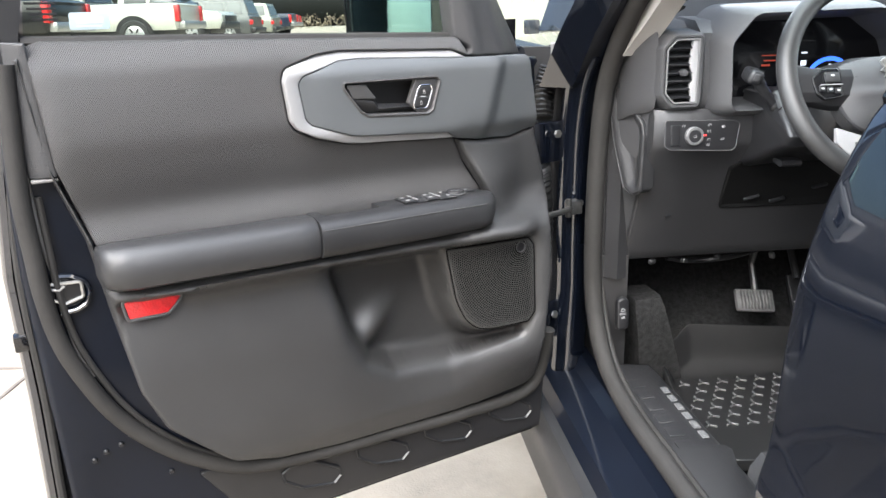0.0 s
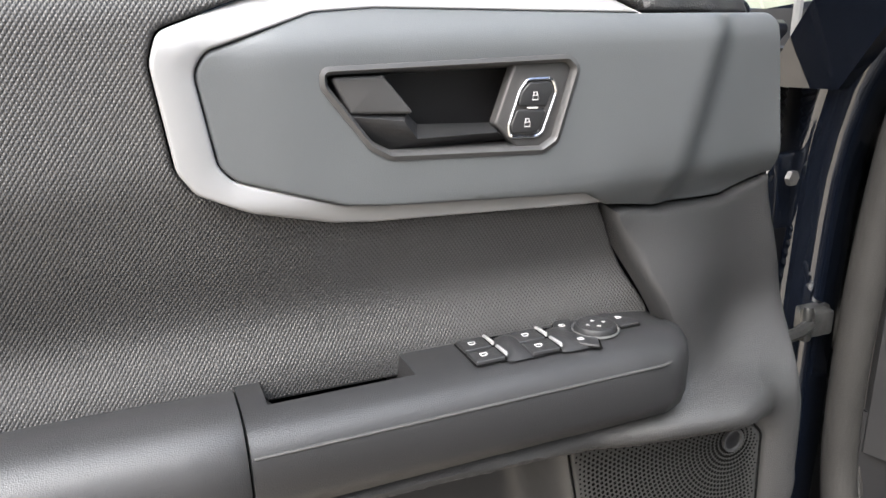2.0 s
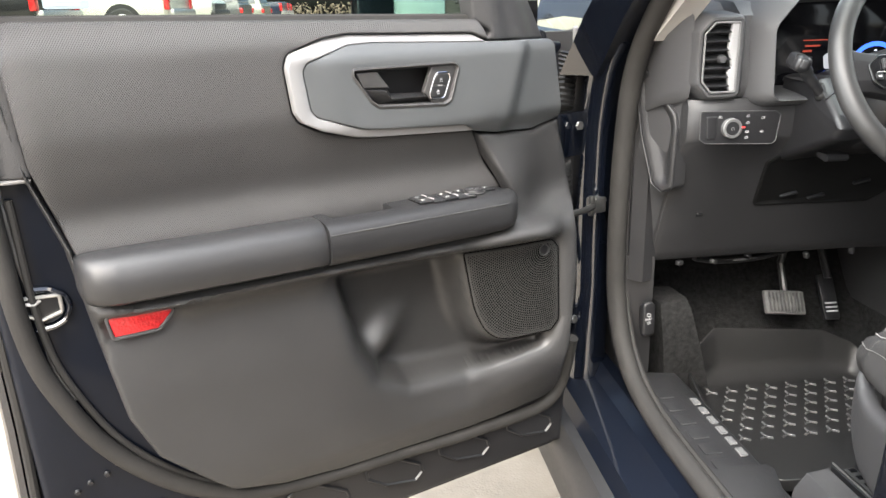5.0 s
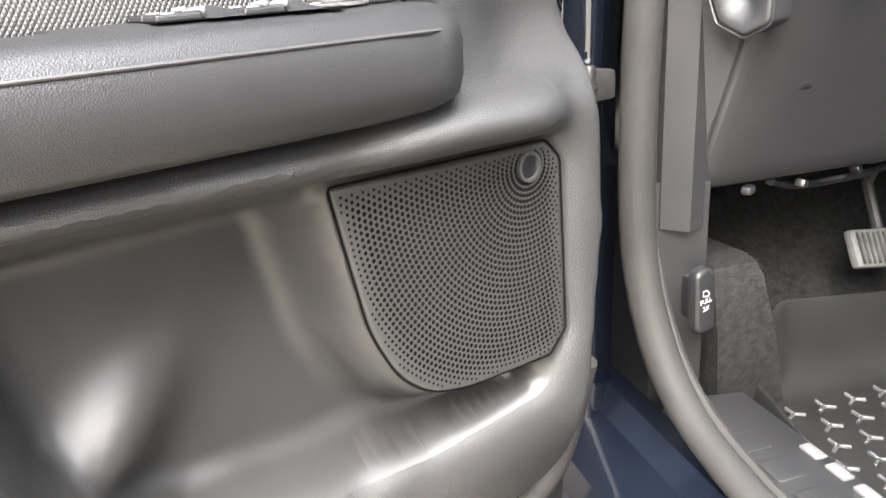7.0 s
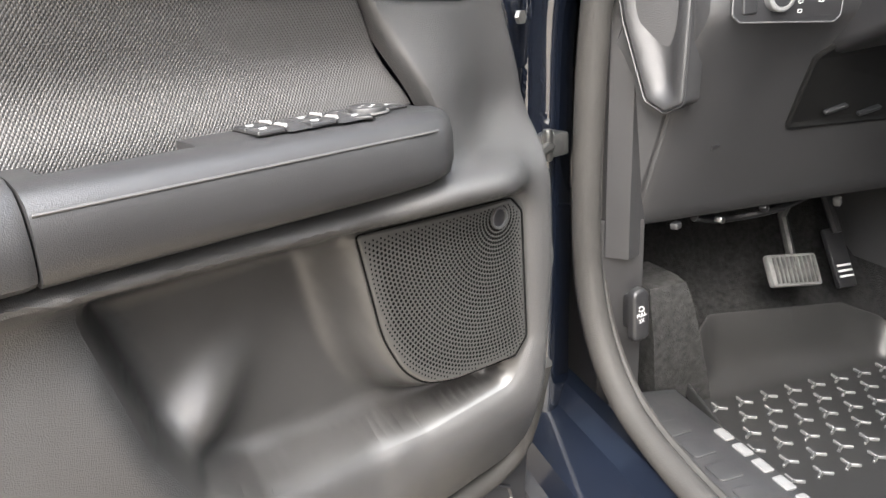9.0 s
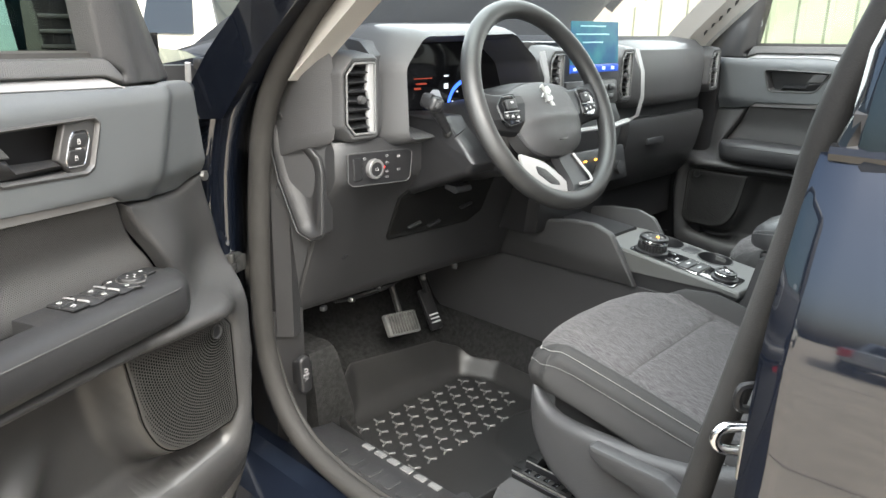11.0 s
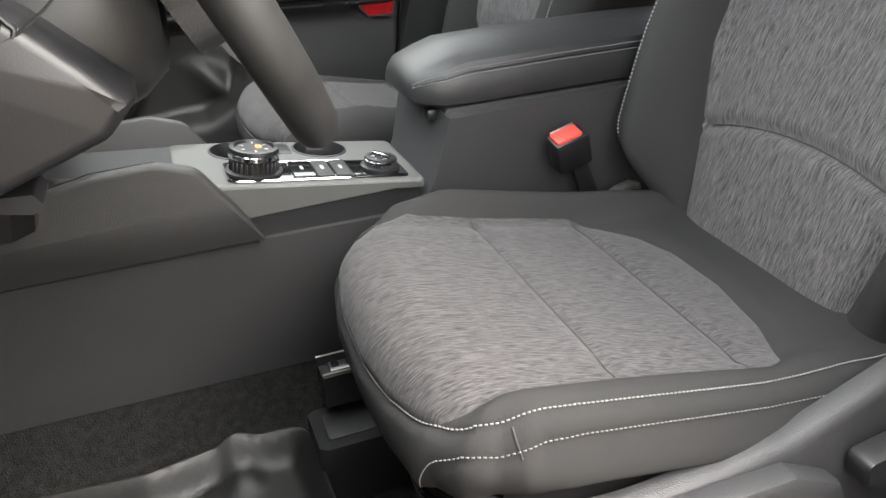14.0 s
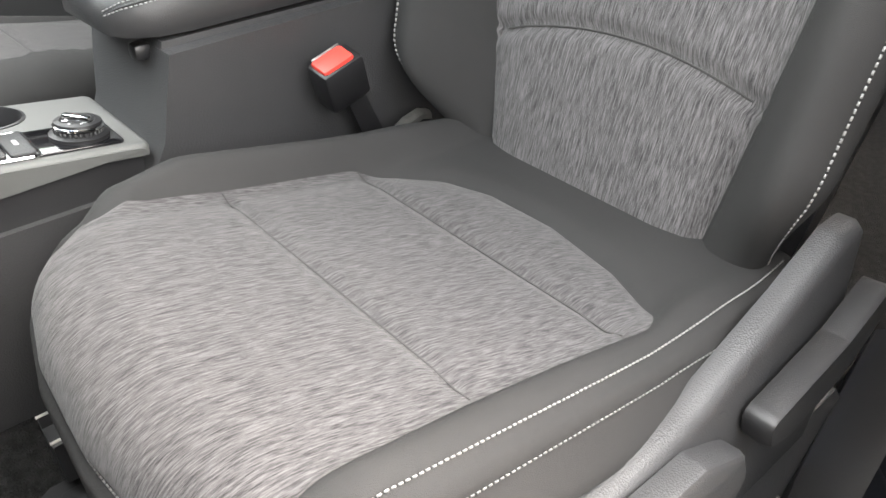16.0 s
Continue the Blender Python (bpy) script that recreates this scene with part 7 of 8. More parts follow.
# silver plate, falling gently to the rear
PM = axes((1.31, 1.10, 0.7805), (1, 0, 0), (0, 0.992, 0.126), (0, -0.126, 0.992))
po = rounded([(-0.087, -0.155), (0.083, -0.155), (0.088, 0.10), (0.082, 0.172), (-0.082, 0.172), (-0.088, 0.05)], [0.008, 0.012, 0.02, 0.03, 0.03, 0.02])
def ring2(cx, cy, r, n=36):
    return [(cx + r * math.cos(q * math.tau / n), cy + r * math.sin(q * math.tau / n)) for q in range(n)]


wells = [ring2(0.045, 0.075, 0.037), ring2(0.048, -0.040, 0.037)]
top, *discs = sheet(po, 0.008, lambda a, b, l: np.array([PM @ Vector((p, q, 0.002 + h)) for p, q, h in zip(a, b, l)]), 0.006, 0.005, 0.008, inner=wells)
for d in discs:
    d.free()
PLATE = mat("satin_grey_plate", (0.088, 0.089, 0.086), 0.52, 0.1, grain=0.02, size=900, var=0.08, var_size=9)
sp = part("silver_plate", top, PLATE, con, "satin silver console plate")
part("plate_side", loft([[PM @ Vector((a, b, k)) for a, b in inset(po, i)] for i, k in ((0.006, -0.075), (0.006, -0.010))], cap=False), PLASTIC_DARK, con)
edge = [(1.275, 0.799), (1.20, 0.7905), (1.08, 0.7755), (0.958, 0.7600), (0.952, 0.7575), (1.166, 0.750), (1.275, 0.746)]
for sx, x0 in ((1, 1.2215), (-1, 1.4005)):
    part("plate_flank", loft([[(x0 + sx * k, y, z) for y, z in edge] for k in (0.010, 0.0)]), PLATE, con, "satin silver side face of the plate")
for cx, cy, r in ((0.045, 0.075, 0.037), (0.048, -0.040, 0.037)):
    part("cup_holder", lathe([(r + 0.0025, 0.0), (r + 0.002, 0.002), (r - 0.0005, 0.0025), (r - 0.002, 0.0), (r - 0.004, -0.038), (0.0, -0.038)], PM @ Matrix.Translation((cx, cy, 0.001)), 36, False), PLASTIC_BLACK, con, "round black cup holder well")
part("cup_slot", plate(rounded([(0.028, 0.002), (0.072, 0.002), (0.072, 0.034), (0.028, 0.034)], 0.006), PM @ Matrix.Translation((0, 0, 0.0005)), 0.0025, 0.001), PLASTIC_BLACK, con)
ip = part("inset_panel", plate(rounded([(-0.078, -0.135), (-0.012, -0.135), (-0.012, 0.10), (-0.078, 0.10)], 0.008), PM, 0.0045, 0.001), GLOSS, con, "gloss black control inset")
part("inset_edge", tube([PM @ Vector((a, b, 0.004)) for a, b in resample(rounded([(-0.079, -0.06), (-0.011, -0.06), (-0.011, 0.101), (-0.079, 0.101)], 0.008), 0.006)], 0.0018, 6, True), CHROME, ip)
for cx, cy, r, h, lab in ((-0.045, 0.066, 0.030, 0.034, "rotary gear selector with a lit face"), (-0.046, -0.103, 0.021, 0.016, "small rotary drive mode dial")):
    D = PM @ Matrix.Translation((cx, cy, 0.004))
    dl = part("gear_dial" if r > 0.025 else "mode_dial", lathe([(r + 0.006, 0.0), (r + 0.006, 0.004), (r, 0.006), (r, h - 0.006), (r + 0.001, h - 0.004), (r, h), (r - 0.005, h + 0.001), (r - 0.007, h - 0.002), (0, h - 0.002)], D, 40, False), PLASTIC_BLACK, con, lab)
    part("dial_ring", lathe([(r + 0.0005, h * 0.62), (r + 0.0016, h * 0.66), (r + 0.0016, h * 0.8), (r + 0.0005, h * 0.84)], D, 40, False), CHROME, dl)
    for k in range(28):
        a = k * math.tau / 28
        part("knurl", box(D @ pose(0, 0, 0, 0, 0, math.degrees(a)) @ Matrix.Translation((r, 0, h * 0.36)), 0.003, 0.003, h * 0.4, 0.0008, 1), PLASTIC_DARK, dl)
    for a in range(0, 360, 60):
        part("dial_mark", box(D @ pose(0, 0, 0, 0, 0, a) @ Matrix.Translation((r * 0.55, 0, h - 0.001)), 0.005, 0.002, 0.001, 0.0002), MARK, dl)
    if r > 0.025:
        part("dial_lamp", box(D @ Matrix.Translation((0.004, -0.006, h - 0.001)), 0.006, 0.007, 0.001, 0.0002), AMBER, dl)
    else:
        part("dial_grip", box(D @ pose(0, 0, 0, 0, 0, 35) @ Matrix.Translation((0, 0, h + 0.001)), 0.030, 0.008, 0.008, 0.002), CHROME, dl)
for i, (cy, w) in enumerate(((0.005, 0.03), (-0.022, 0.022), (-0.047, 0.022))):
    k = part("console_key", plate(rounded([(-0.074, cy - w / 2), (-0.016, cy - w / 2), (-0.016, cy + w / 2), (-0.074, cy + w / 2)], 0.003), PM @ Matrix.Translation((0, 0, 0.004)), 0.003, 0.001), PLASTIC_DARK if i else GLOSS, ip)
    part("key_mark", box(PM @ Matrix.Translation((-0.045, cy, 0.0074)), 0.012, 0.004, 0.0008, 0.0002), MARK, k)
# bin and armrest
part("bin", loft([[(x, y, z) for y, z in ((0.928, 0.752), (0.922, 0.81), (0.912, 0.852), (0.45, 0.862), (0.45, 0.60), (0.90, 0.66))] for x in (1.228, 1.236, 1.384, 1.392)]), PLASTIC, con, "storage bin under the armrest")
part("bin_catch", box(pose(1.262, 0.922, 0.838, 0, 0, 0), 0.02, 0.018, 0.016, 0.004), PLASTIC_BLACK, con)
AR = [(-0.082, 0.0), (-0.086, 0.012), (-0.084, 0.032), (-0.076, 0.05), (-0.055, 0.06), (0.0, 0.064), (0.055, 0.06), (0.076, 0.05), (0.084, 0.032), (0.086, 0.012), (0.082, 0.0)]
arm_rings = []
for y, k, h, dz in ((0.955, 0.55, 0.30, 0.008), (0.950, 0.68, 0.5, 0.004), (0.938, 0.84, 0.72, 0.002), (0.912, 0.96, 0.90, 0.0), (0.88, 1.0, 1.06, 0.0), (0.75, 1.0, 1.1, 0.004), (0.60, 1.0, 1.1, 0.008), (0.46, 1.0, 1.05, 0.010), (0.44, 0.9, 0.8, 0.012)):
    arm_rings.append([(1.31 + a * k, y, 0.856 + b * h + dz) for a, b in AR])
arm = part("armrest", loft(arm_rings), VINYL, con, "black padded console armrest with twin stitching")
ARM_Y = ((0.950, 0.68, 0.5, 0.004), (0.938, 0.84, 0.72, 0.002), (0.912, 0.96, 0.90, 0.0), (0.88, 1.0, 1.06, 0.0), (0.75, 1.0, 1.1, 0.004), (0.60, 1.0, 1.1, 0.008), (0.46, 1.0, 1.05, 0.010))
for b in (0.036, 0.043):
    a = -0.084 + (b - 0.032) / 0.018 * 0.008
    part("stitching", stitches([Vector((1.31 + a * k - 0.0006, y, 0.8564 + b * h + dz)) for y, k, h, dz in ARM_Y], 0.0045, 0.0008), mat("grey_thread", (0.20, 0.20, 0.20), 0.8), arm, kind="stuff")
part("cover_seam", tube([Vector((1.31 - 0.0812 * k, y, 0.8555 + 0.0395 * h + dz)) for y, k, h, dz in ARM_Y], 0.0012, 6), PLASTIC_BLACK, arm)
# belt buckle
bk = thing("seat_belt_buckle", (1.185, 0.73, 0.66), "black seat belt buckle with a red release button", "seat belt buckle")
KM = axes((1.175, 0.755, 0.79), (0.95, 0.12, 0.28), (0.10, 0.92, -0.34), (-0.30, 0.35, 0.89))
part("housing", box(KM, 0.032, 0.050, 0.056, 0.006), PLASTIC_BLACK, bk)
part("release_button", box(KM @ Matrix.Translation((-0.0, 0.002, 0.027)), 0.024, 0.038, 0.010, 0.004), RED_BUTTON, bk, "red release button")
part("slot", box(KM @ Matrix.Translation((0.0135, 0, 0.0275)), 0.003, 0.034, 0.006, 0.001), STEEL, bk)
part("stem", loft([[(1.182, 0.748, 0.772), (1.192, 0.748, 0.772), (1.192, 0.722, 0.768), (1.182, 0.722, 0.768)], [(1.192, 0.70, 0.66), (1.202, 0.70, 0.66), (1.202, 0.668, 0.655), (1.192, 0.668, 0.655)]]), PLASTIC_BLACK, bk)
part("anchor_bracket", loft([[(x, y, z), (x, y, z + 0.006), (x + 0.004, y, z + 0.010), (x + 0.012, y, z + 0.010), (x + 0.012, y, z)] for x, y, z in ((1.150, 0.70, 0.712), (1.158, 0.68, 0.716), (1.168, 0.65, 0.716), (1.176, 0.63, 0.708))]), STEEL, bk, "bare steel anchor bracket")

# ---- front seats ----
DARK_SEAM = mat("dark_seam_thread", (0.05, 0.049, 0.048), 0.95, spec=0.1)


def seat(sgn, cx, dy, label, detailed):
    """A cloth bucket seat. Local x runs to the inboard side; sgn -1 mirrors it for the other place."""
    def W(x, y, z):
        return Vector((cx + sgn * x, y + dy, z))
    st = thing("car_seat", (cx, 0.85 + dy, 0.41), label, "car seat", "front seats")
    flip = sgn < 0
    # the shoulder line of the cushion, seen from above; past it the cloth rolls over and hangs
    K = [(-0.188, 0.40), (-0.188, 1.0), (-0.184, 1.026), (-0.172, 1.046), (-0.145, 1.060), (-0.10, 1.067), (-0.04, 1.070), (0.05, 1.066), (0.11, 1.054), (0.145, 1.034), (0.163, 1.005), (0.170, 0.96), (0.170, 0.40)]
    K = orient(K)

    def cushion(a, b, lift):
        """a: across, b: along from rear to front, both measured over the cloth."""
        a, b = np.asarray(a, float), np.asarray(b, float)
        d = sdf(K, a, b)
        best, qa, qb = np.full(a.shape, 1e9), a.copy(), b.copy()
        for (ax, ay), (bx, by) in zip(K, K[1:] + K[:1]):
            ex, ey = bx - ax, by - ay
            t = np.clip(((a - ax) * ex + (b - ay) * ey) / (ex * ex + ey * ey), 0, 1)
            h = np.hypot(a - ax - t * ex, b - ay - t * ey)
            near = h < best
            best, qa, qb = np.where(near, h, best), np.where(near, ax + t * ex, qa), np.where(near, ay + t * ey, qb)
        out = d < 0
        px, py = np.where(out, qa, a), np.where(out, qb, b)
        nx, ny = np.where(out, (a - qa) / np.maximum(best, 1e-6), 0.0), np.where(out, (b - qb) / np.maximum(best, 1e-6), 0.0)
        r = np.where(nx < 0, 0.030, 0.048) * nx ** 2 + 0.065 * ny ** 2 + 1e-4
        s = np.where(out, -d, 0.0)
        turn = 1.60 + 0.42 * ny ** 2
        th = np.minimum(s / r, turn)
        over = np.maximum(s - turn * r, 0)
        top = np.interp(py, (0.55, 0.66, 0.72, 0.80, 0.94, 1.03, 1.08), (0.705, 0.706, 0.709, 0.718, 0.746, 0.763, 0.769)) + 0.03 * px
        inb = smoothstep(0.135, 0.178, px) * np.interp(py, (0.58, 0.64, 0.72, 0.79, 0.95, 1.02, 1.07), (0.006, 0.016, 0.028, 0.035, 0.036, 0.025, 0.010))
        outb = 0.010 * np.exp(-((px + 0.186) / 0.016) ** 2) * smoothstep(0.62, 0.72, py)
        e = sdf(INS, a, b)
        swell = 0.006 * smoothstep(0.0, 0.04, e) + 0.004 * smoothstep(-0.004, -0.022, e) * smoothstep(0.78, 0.70, py)
        z = top + inb + outb - r * (1 - np.cos(th)) - over * np.sin(turn)
        x = px + nx * (r * np.sin(th) + over * np.cos(turn))
        y = py + ny * (r * np.sin(th) + over * np.cos(turn))
        groove = swell - 0.0035 * np.exp(-(e / 0.005) ** 2)
        for bb in QUILT:
            groove = groove - 0.0045 * np.exp(-((b - bb) / 0.006) ** 2) * smoothstep(0.002, 0.02, e)
        for line, w in ((S1, 0.0025), (S2, 0.0025)):
            m = np.full(a.shape, 1e9)
            for (ax, ay), (bx, by) in zip(line, line[1:]):
                ex, ey = bx - ax, by - ay
                t = np.clip(((a - ax) * ex + (b - ay) * ey) / (ex * ex + ey * ey), 0, 1)
                m = np.minimum(m, np.hypot(a - ax - t * ex, b - ay - t * ey))
            groove = groove - w * np.exp(-(m / 0.0045) ** 2)
        # slack folds in the side facing towards the rear
        groove = groove + 0.0022 * np.sin(190 * (z - 0.25 * y)) * smoothstep(0.012, 0.03, s) * smoothstep(0.80, 0.66, y) * (nx < -0.5)
        groove = groove + 0.014 * np.exp(-((s - 0.078) / 0.024) ** 2) * np.maximum(0, -nx) ** 2
        k = lift + groove
        ux, uy, uz = nx * np.sin(th), ny * np.sin(th), np.cos(th)
        return np.array([W(p + q * m, t + u * m, v + w * m) for p, q, t, u, v, w, m in zip(x, ux, y, uy, z, uz, k)])
    QUILT = (0.938, 0.797)
    S1 = [(-0.200, 0.60), (-0.205, 0.70), (-0.207, 0.80), (-0.207, 0.96), (-0.206, 1.02), (-0.203, 1.055), (-0.194, 1.083), (-0.174, 1.108), (-0.145, 1.128), (-0.10, 1.144), (-0.04, 1.153), (0.05, 1.150), (0.12, 1.134), (0.165, 1.105)]
    S2 = [(-0.222, 0.60), (-0.228, 0.72), (-0.230, 0.85), (-0.231, 1.0), (-0.230, 1.050), (-0.224, 1.074), (-0.212, 1.098), (-0.200, 1.114), (-0.190, 1.130), (-0.184, 1.155), (-0.176, 1.185)]
    INS = rounded([(-0.186, 0.775), (-0.174, 0.750), (-0.112, 0.722), (-0.03, 0.706), (0.05, 0.708), (0.098, 0.726), (0.132, 0.765), (0.150, 0.80), (0.150, 0.94), (0.154, 1.0), (0.163, 1.05), (0.165, 1.10), (0.12, 1.132), (0.05, 1.148), (-0.04, 1.151), (-0.10, 1.142), (-0.145, 1.126), (-0.168, 1.110), (-0.174, 1.08), (-0.172, 1.02), (-0.171, 0.94), (-0.174, 0.87), (-0.180, 0.80)], 0.03)
    OUT = rounded([(-0.272, 0.585), (0.262, 0.585), (0.268, 1.0), (0.252, 1.08), (0.185, 1.17), (0.05, 1.213), (-0.05, 1.216), (-0.165, 1.196), (-0.240, 1.135), (-0.272, 1.06)], 0.06)
    step = 0.0075 if detailed else 0.013
    bol, ins = sheet(OUT, step, cushion, 0.004, 0.002, 0.0, inner=[INS], fine=[[(-0.17, q - 0.006), (0.15, q - 0.006), (0.15, q + 0.006), (-0.17, q + 0.006)] for q in QUILT] + ([[(p, q) for p, q in S1] + [(p - 0.004, q + 0.003) for p, q in S1[::-1]]] if detailed else []), flip=flip)
    part("cushion", bol, CLOTH, st, "charcoal cloth cushion bolster")
    part("cushion_insert", ins, HEATHER_SEAT, st, "grey heather cushion insert")

    def on_cushion(pts, up=0.0012):
        p, q = np.array([v[0] for v in pts]), np.array([v[1] for v in pts])
        return [Vector(v) for v in cushion(p, q, np.full(len(pts), up))]

    def smooth_line(line):
        return [(v.x, v.y) for v in curve([(p, q, 0) for p, q in line], 6)]
    part("stitching", stitches(on_cushion(smooth_line([(p + 0.003, q - 0.002) for p, q in S1]), 0.0014), 0.0044, 0.00075), THREAD, st, "pale contrast stitching", kind="stuff")
    part("stitching", stitches(on_cushion(smooth_line([(p + 0.003, q - 0.002) for p, q in S2]), 0.0014), 0.0046, 0.0007), mat("dull_thread", (0.16, 0.158, 0.155), 0.8), st, kind="stuff")
    part("stitching", stitches(on_cushion(resample([(0.206, 0.62), (0.208, 0.70), (0.208, 0.79)], 0.01, False), 0.0012), 0.0046, 0.0007), THREAD, st, kind="stuff")
    part("panel_joint", tube(on_cushion(resample([(-0.206, 1.056), (-0.218, 1.058), (-0.231, 1.060)], 0.004, False), 0.0004), 0.0011, 6), DARK_SEAM, st)
    for q, w0, w1 in zip(QUILT, (-0.169, -0.178), (0.148, 0.148)):
        part("seam", tube(on_cushion([(w0 + (w1 - w0) * i / 24, q) for i in range(25)], 0.0008), 0.0007, 6), DARK_SEAM, st, "dark quilting seam")
    part("cushion_base", loft([[W(x * k, y, z) for x, y in ((-0.20, 0.55), (0.20, 0.55), (0.20, 0.98), (0.12, 1.02), (-0.12, 1.02), (-0.20, 0.98))] for k, z in ((0.90, 0.53), (0.96, 0.60), (0.95, 0.67))]), PLASTIC_BLACK, st)

    # backrest
    lean, by, bz = radians(21), 0.625, 0.665
    up, fw = (math.sin(lean), math.cos(lean)), (math.cos(lean), math.sin(lean))

    def back(a, c, lift):
        """a: across, c: height along the leaning back."""
        aa = np.abs(a)
        hw = np.where(a > 0, 0.262, 0.225) + 0.012 * smoothstep(0.05, 0.30, c) - 0.048 * smoothstep(0.42, 0.68, c) - np.where(a > 0, 0.085, 0.035) * smoothstep(0.13, 0.02, c)
        t = np.clip((aa - (hw - 0.05)) / 0.05, 0, 2.2)
        ov = np.maximum(aa - (hw - 0.05) - 2.2 * 0.05, 0)
        x = np.sign(a) * (np.minimum(aa, hw - 0.05) + 0.05 * np.sin(t) - ov * 0.6)
        d = -0.05 * (1 - np.cos(t)) - ov * 0.8
        bol = (0.060 + 0.012 * (a > 0)) * smoothstep(0.135, 0.215, aa) * smoothstep(0.58, 0.36, c) * smoothstep(-0.04, 0.10, c)
        bulge = 0.018 + 0.026 * np.sin(np.clip(c / 0.6, 0, 1) * math.pi)
        roll = -0.05 * smoothstep(0.60, 0.70, c) ** 2 - 0.03 * smoothstep(0.03, -0.06, c)
        e = sdf(BIN, a, c)
        g = -0.009 * np.exp(-(e / 0.007) ** 2) + 0.006 * smoothstep(0, 0.05, e)
        for cc, k in ((0.165, 1.1), (0.335, 1.0)):
            g = g - 0.010 * np.exp(-((c - cc + k * a * a - 0.02) / 0.0075) ** 2) * (e > 0)
        n = d + bol + bulge + roll + g + lift
        return np.array([W(p, by - q * up[0] + r * fw[0], bz + q * up[1] + r * fw[1]) for p, q, r in zip(x, c, n)])
    BIN = rounded([(-0.125, -0.03), (0.125, -0.03), (0.148, 0.13), (0.168, 0.26), (0.170, 0.35), (0.145, 0.45), (0.09, 0.535), (-0.09, 0.535), (-0.145, 0.45), (-0.170, 0.35), (-0.168, 0.26), (-0.148, 0.13)], 0.03)
    MSH = rounded([(-0.098, 0.542), (-0.150, 0.455), (-0.174, 0.37), (-0.205, 0.47), (-0.14, 0.61), (0.14, 0.61), (0.205, 0.47), (0.174, 0.37), (0.150, 0.455), (0.098, 0.542)], 0.006)
    BOUT = rounded([(-0.37, -0.06), (0.37, -0.06), (0.40, 0.35), (0.36, 0.58), (0.27, 0.70), (-0.27, 0.70), (-0.36, 0.58), (-0.40, 0.35)], 0.03)
    bb, bi, bm2 = sheet(BOUT, step, back, 0.004, 0.002, 0.0, inner=[BIN, MSH], flip=flip)
    part("backrest", bb, CLOTH, st, "charcoal cloth backrest bolster")
    part("backrest_insert", bi, HEATHER_BACK, st, "grey heather backrest insert")
    part("shoulder_mesh", bm2, MESH_CLOTH, st, "grey mesh cloth shoulder panel")

    def on_back(pts, upn=0.0012):
        a, c = np.array([p[0] for p in pts]), np.array([p[1] for p in pts])
        return [Vector(v) for v in back(a, c, np.full(len(pts), upn))]
    for s2 in (-1, 1):
        part("stitching", stitches(on_back(resample([(s2 * 0.222, 0.0), (s2 * 0.238, 0.1), (s2 * 0.243, 0.25), (s2 * 0.235, 0.38), (s2 * 0.215, 0.5)], 0.01, False)), 0.0055, 0.0011), THREAD, st, kind="stuff")
    for cc, k in ((0.165, 1.1), (0.335, 1.0)):
        part("seam", tube(on_back([(-0.14 + 0.28 * i / 24, cc - k * (-0.14 + 0.28 * i / 24) ** 2 + 0.02) for i in range(25)], 0.0021), 0.0010, 6), DARK_SEAM, st)
    part("back_shell", loft([[W(x, by - c * up[0] - dd * fw[0], bz + c * up[1] - dd * fw[1]) for x, dd in ((-w, 0.03), (-w * 0.9, 0.12), (w * 0.9, 0.12), (w, 0.03))] for c, w in ((-0.05, 0.19), (0.2, 0.21), (0.45, 0.19), (0.68, 0.13))]), PLASTIC_BLACK, st, "black seat back shell")
    hr = [(-0.12, 0.0), (-0.13, 0.05), (-0.125, 0.14), (-0.09, 0.185), (0.09, 0.185), (0.125, 0.14), (0.13, 0.05), (0.12, 0.0)]
    part("headrest", loft([[W(x * k, by - (0.745 + h) * up[0] + dd * fw[0], bz + (0.745 + h) * up[1] + dd * fw[1]) for x, h in hr] for dd, k in ((-0.07, 0.85), (-0.05, 0.97), (0.0, 1.0), (0.035, 0.95), (0.045, 0.8))]), CLOTH, st, "charcoal cloth headrest")
    for s2 in (-0.06, 0.06):
        part("headrest_post", tube([W(s2, by - 0.66 * up[0], bz + 0.66 * up[1]), W(s2, by - 0.78 * up[0], bz + 0.78 * up[1])], 0.007, 8), CHROME, st)

    # side shield, lever, hinge cover (outboard side)
    def Sx(poly, x):
        return [W(x, y, z) for y, z in poly]
    sh = rounded([(1.091, 0.697), (1.079, 0.686), (1.06, 0.671), (1.039, 0.664), (1.018, 0.661), (0.947, 0.666), (0.86, 0.671), (0.79, 0.680), (0.735, 0.700), (0.675, 0.722), (0.61, 0.752), (0.565, 0.752), (0.54, 0.55), (0.55, 0.490), (0.945, 0.498), (0.964, 0.546), (0.987, 0.553), (1.022, 0.562), (1.05, 0.580), (1.072, 0.601), (1.082, 0.615), (1.090, 0.64), (1.092, 0.664)], [0.006, 0.02, 0.03, 0.05, 0.08, 0.1, 0.1, 0.1, 0.1, 0.08, 0.02, 0.02, 0.02, 0.01, 0.01, 0.006, 0.05, 0.05, 0.05, 0.05, 0.05, 0.05, 0.05])
    sh = resample(sh, 0.012)
    shield = part("side_shield", sheet(sh, 0.012, lambda a, b, l: np.array([W(-0.2448 - h - 0.004 * smoothstep(0.0, 0.5, (0.69 - q) * 4) + 0.043 * max(0.0, (p - 0.93) / 0.165) ** 2, p, q) for p, q, h in zip(a, b, l)]), 0.016, 0.010, 0.014, flip=sgn > 0), PLASTIC, st, "grey moulded seat side shield")
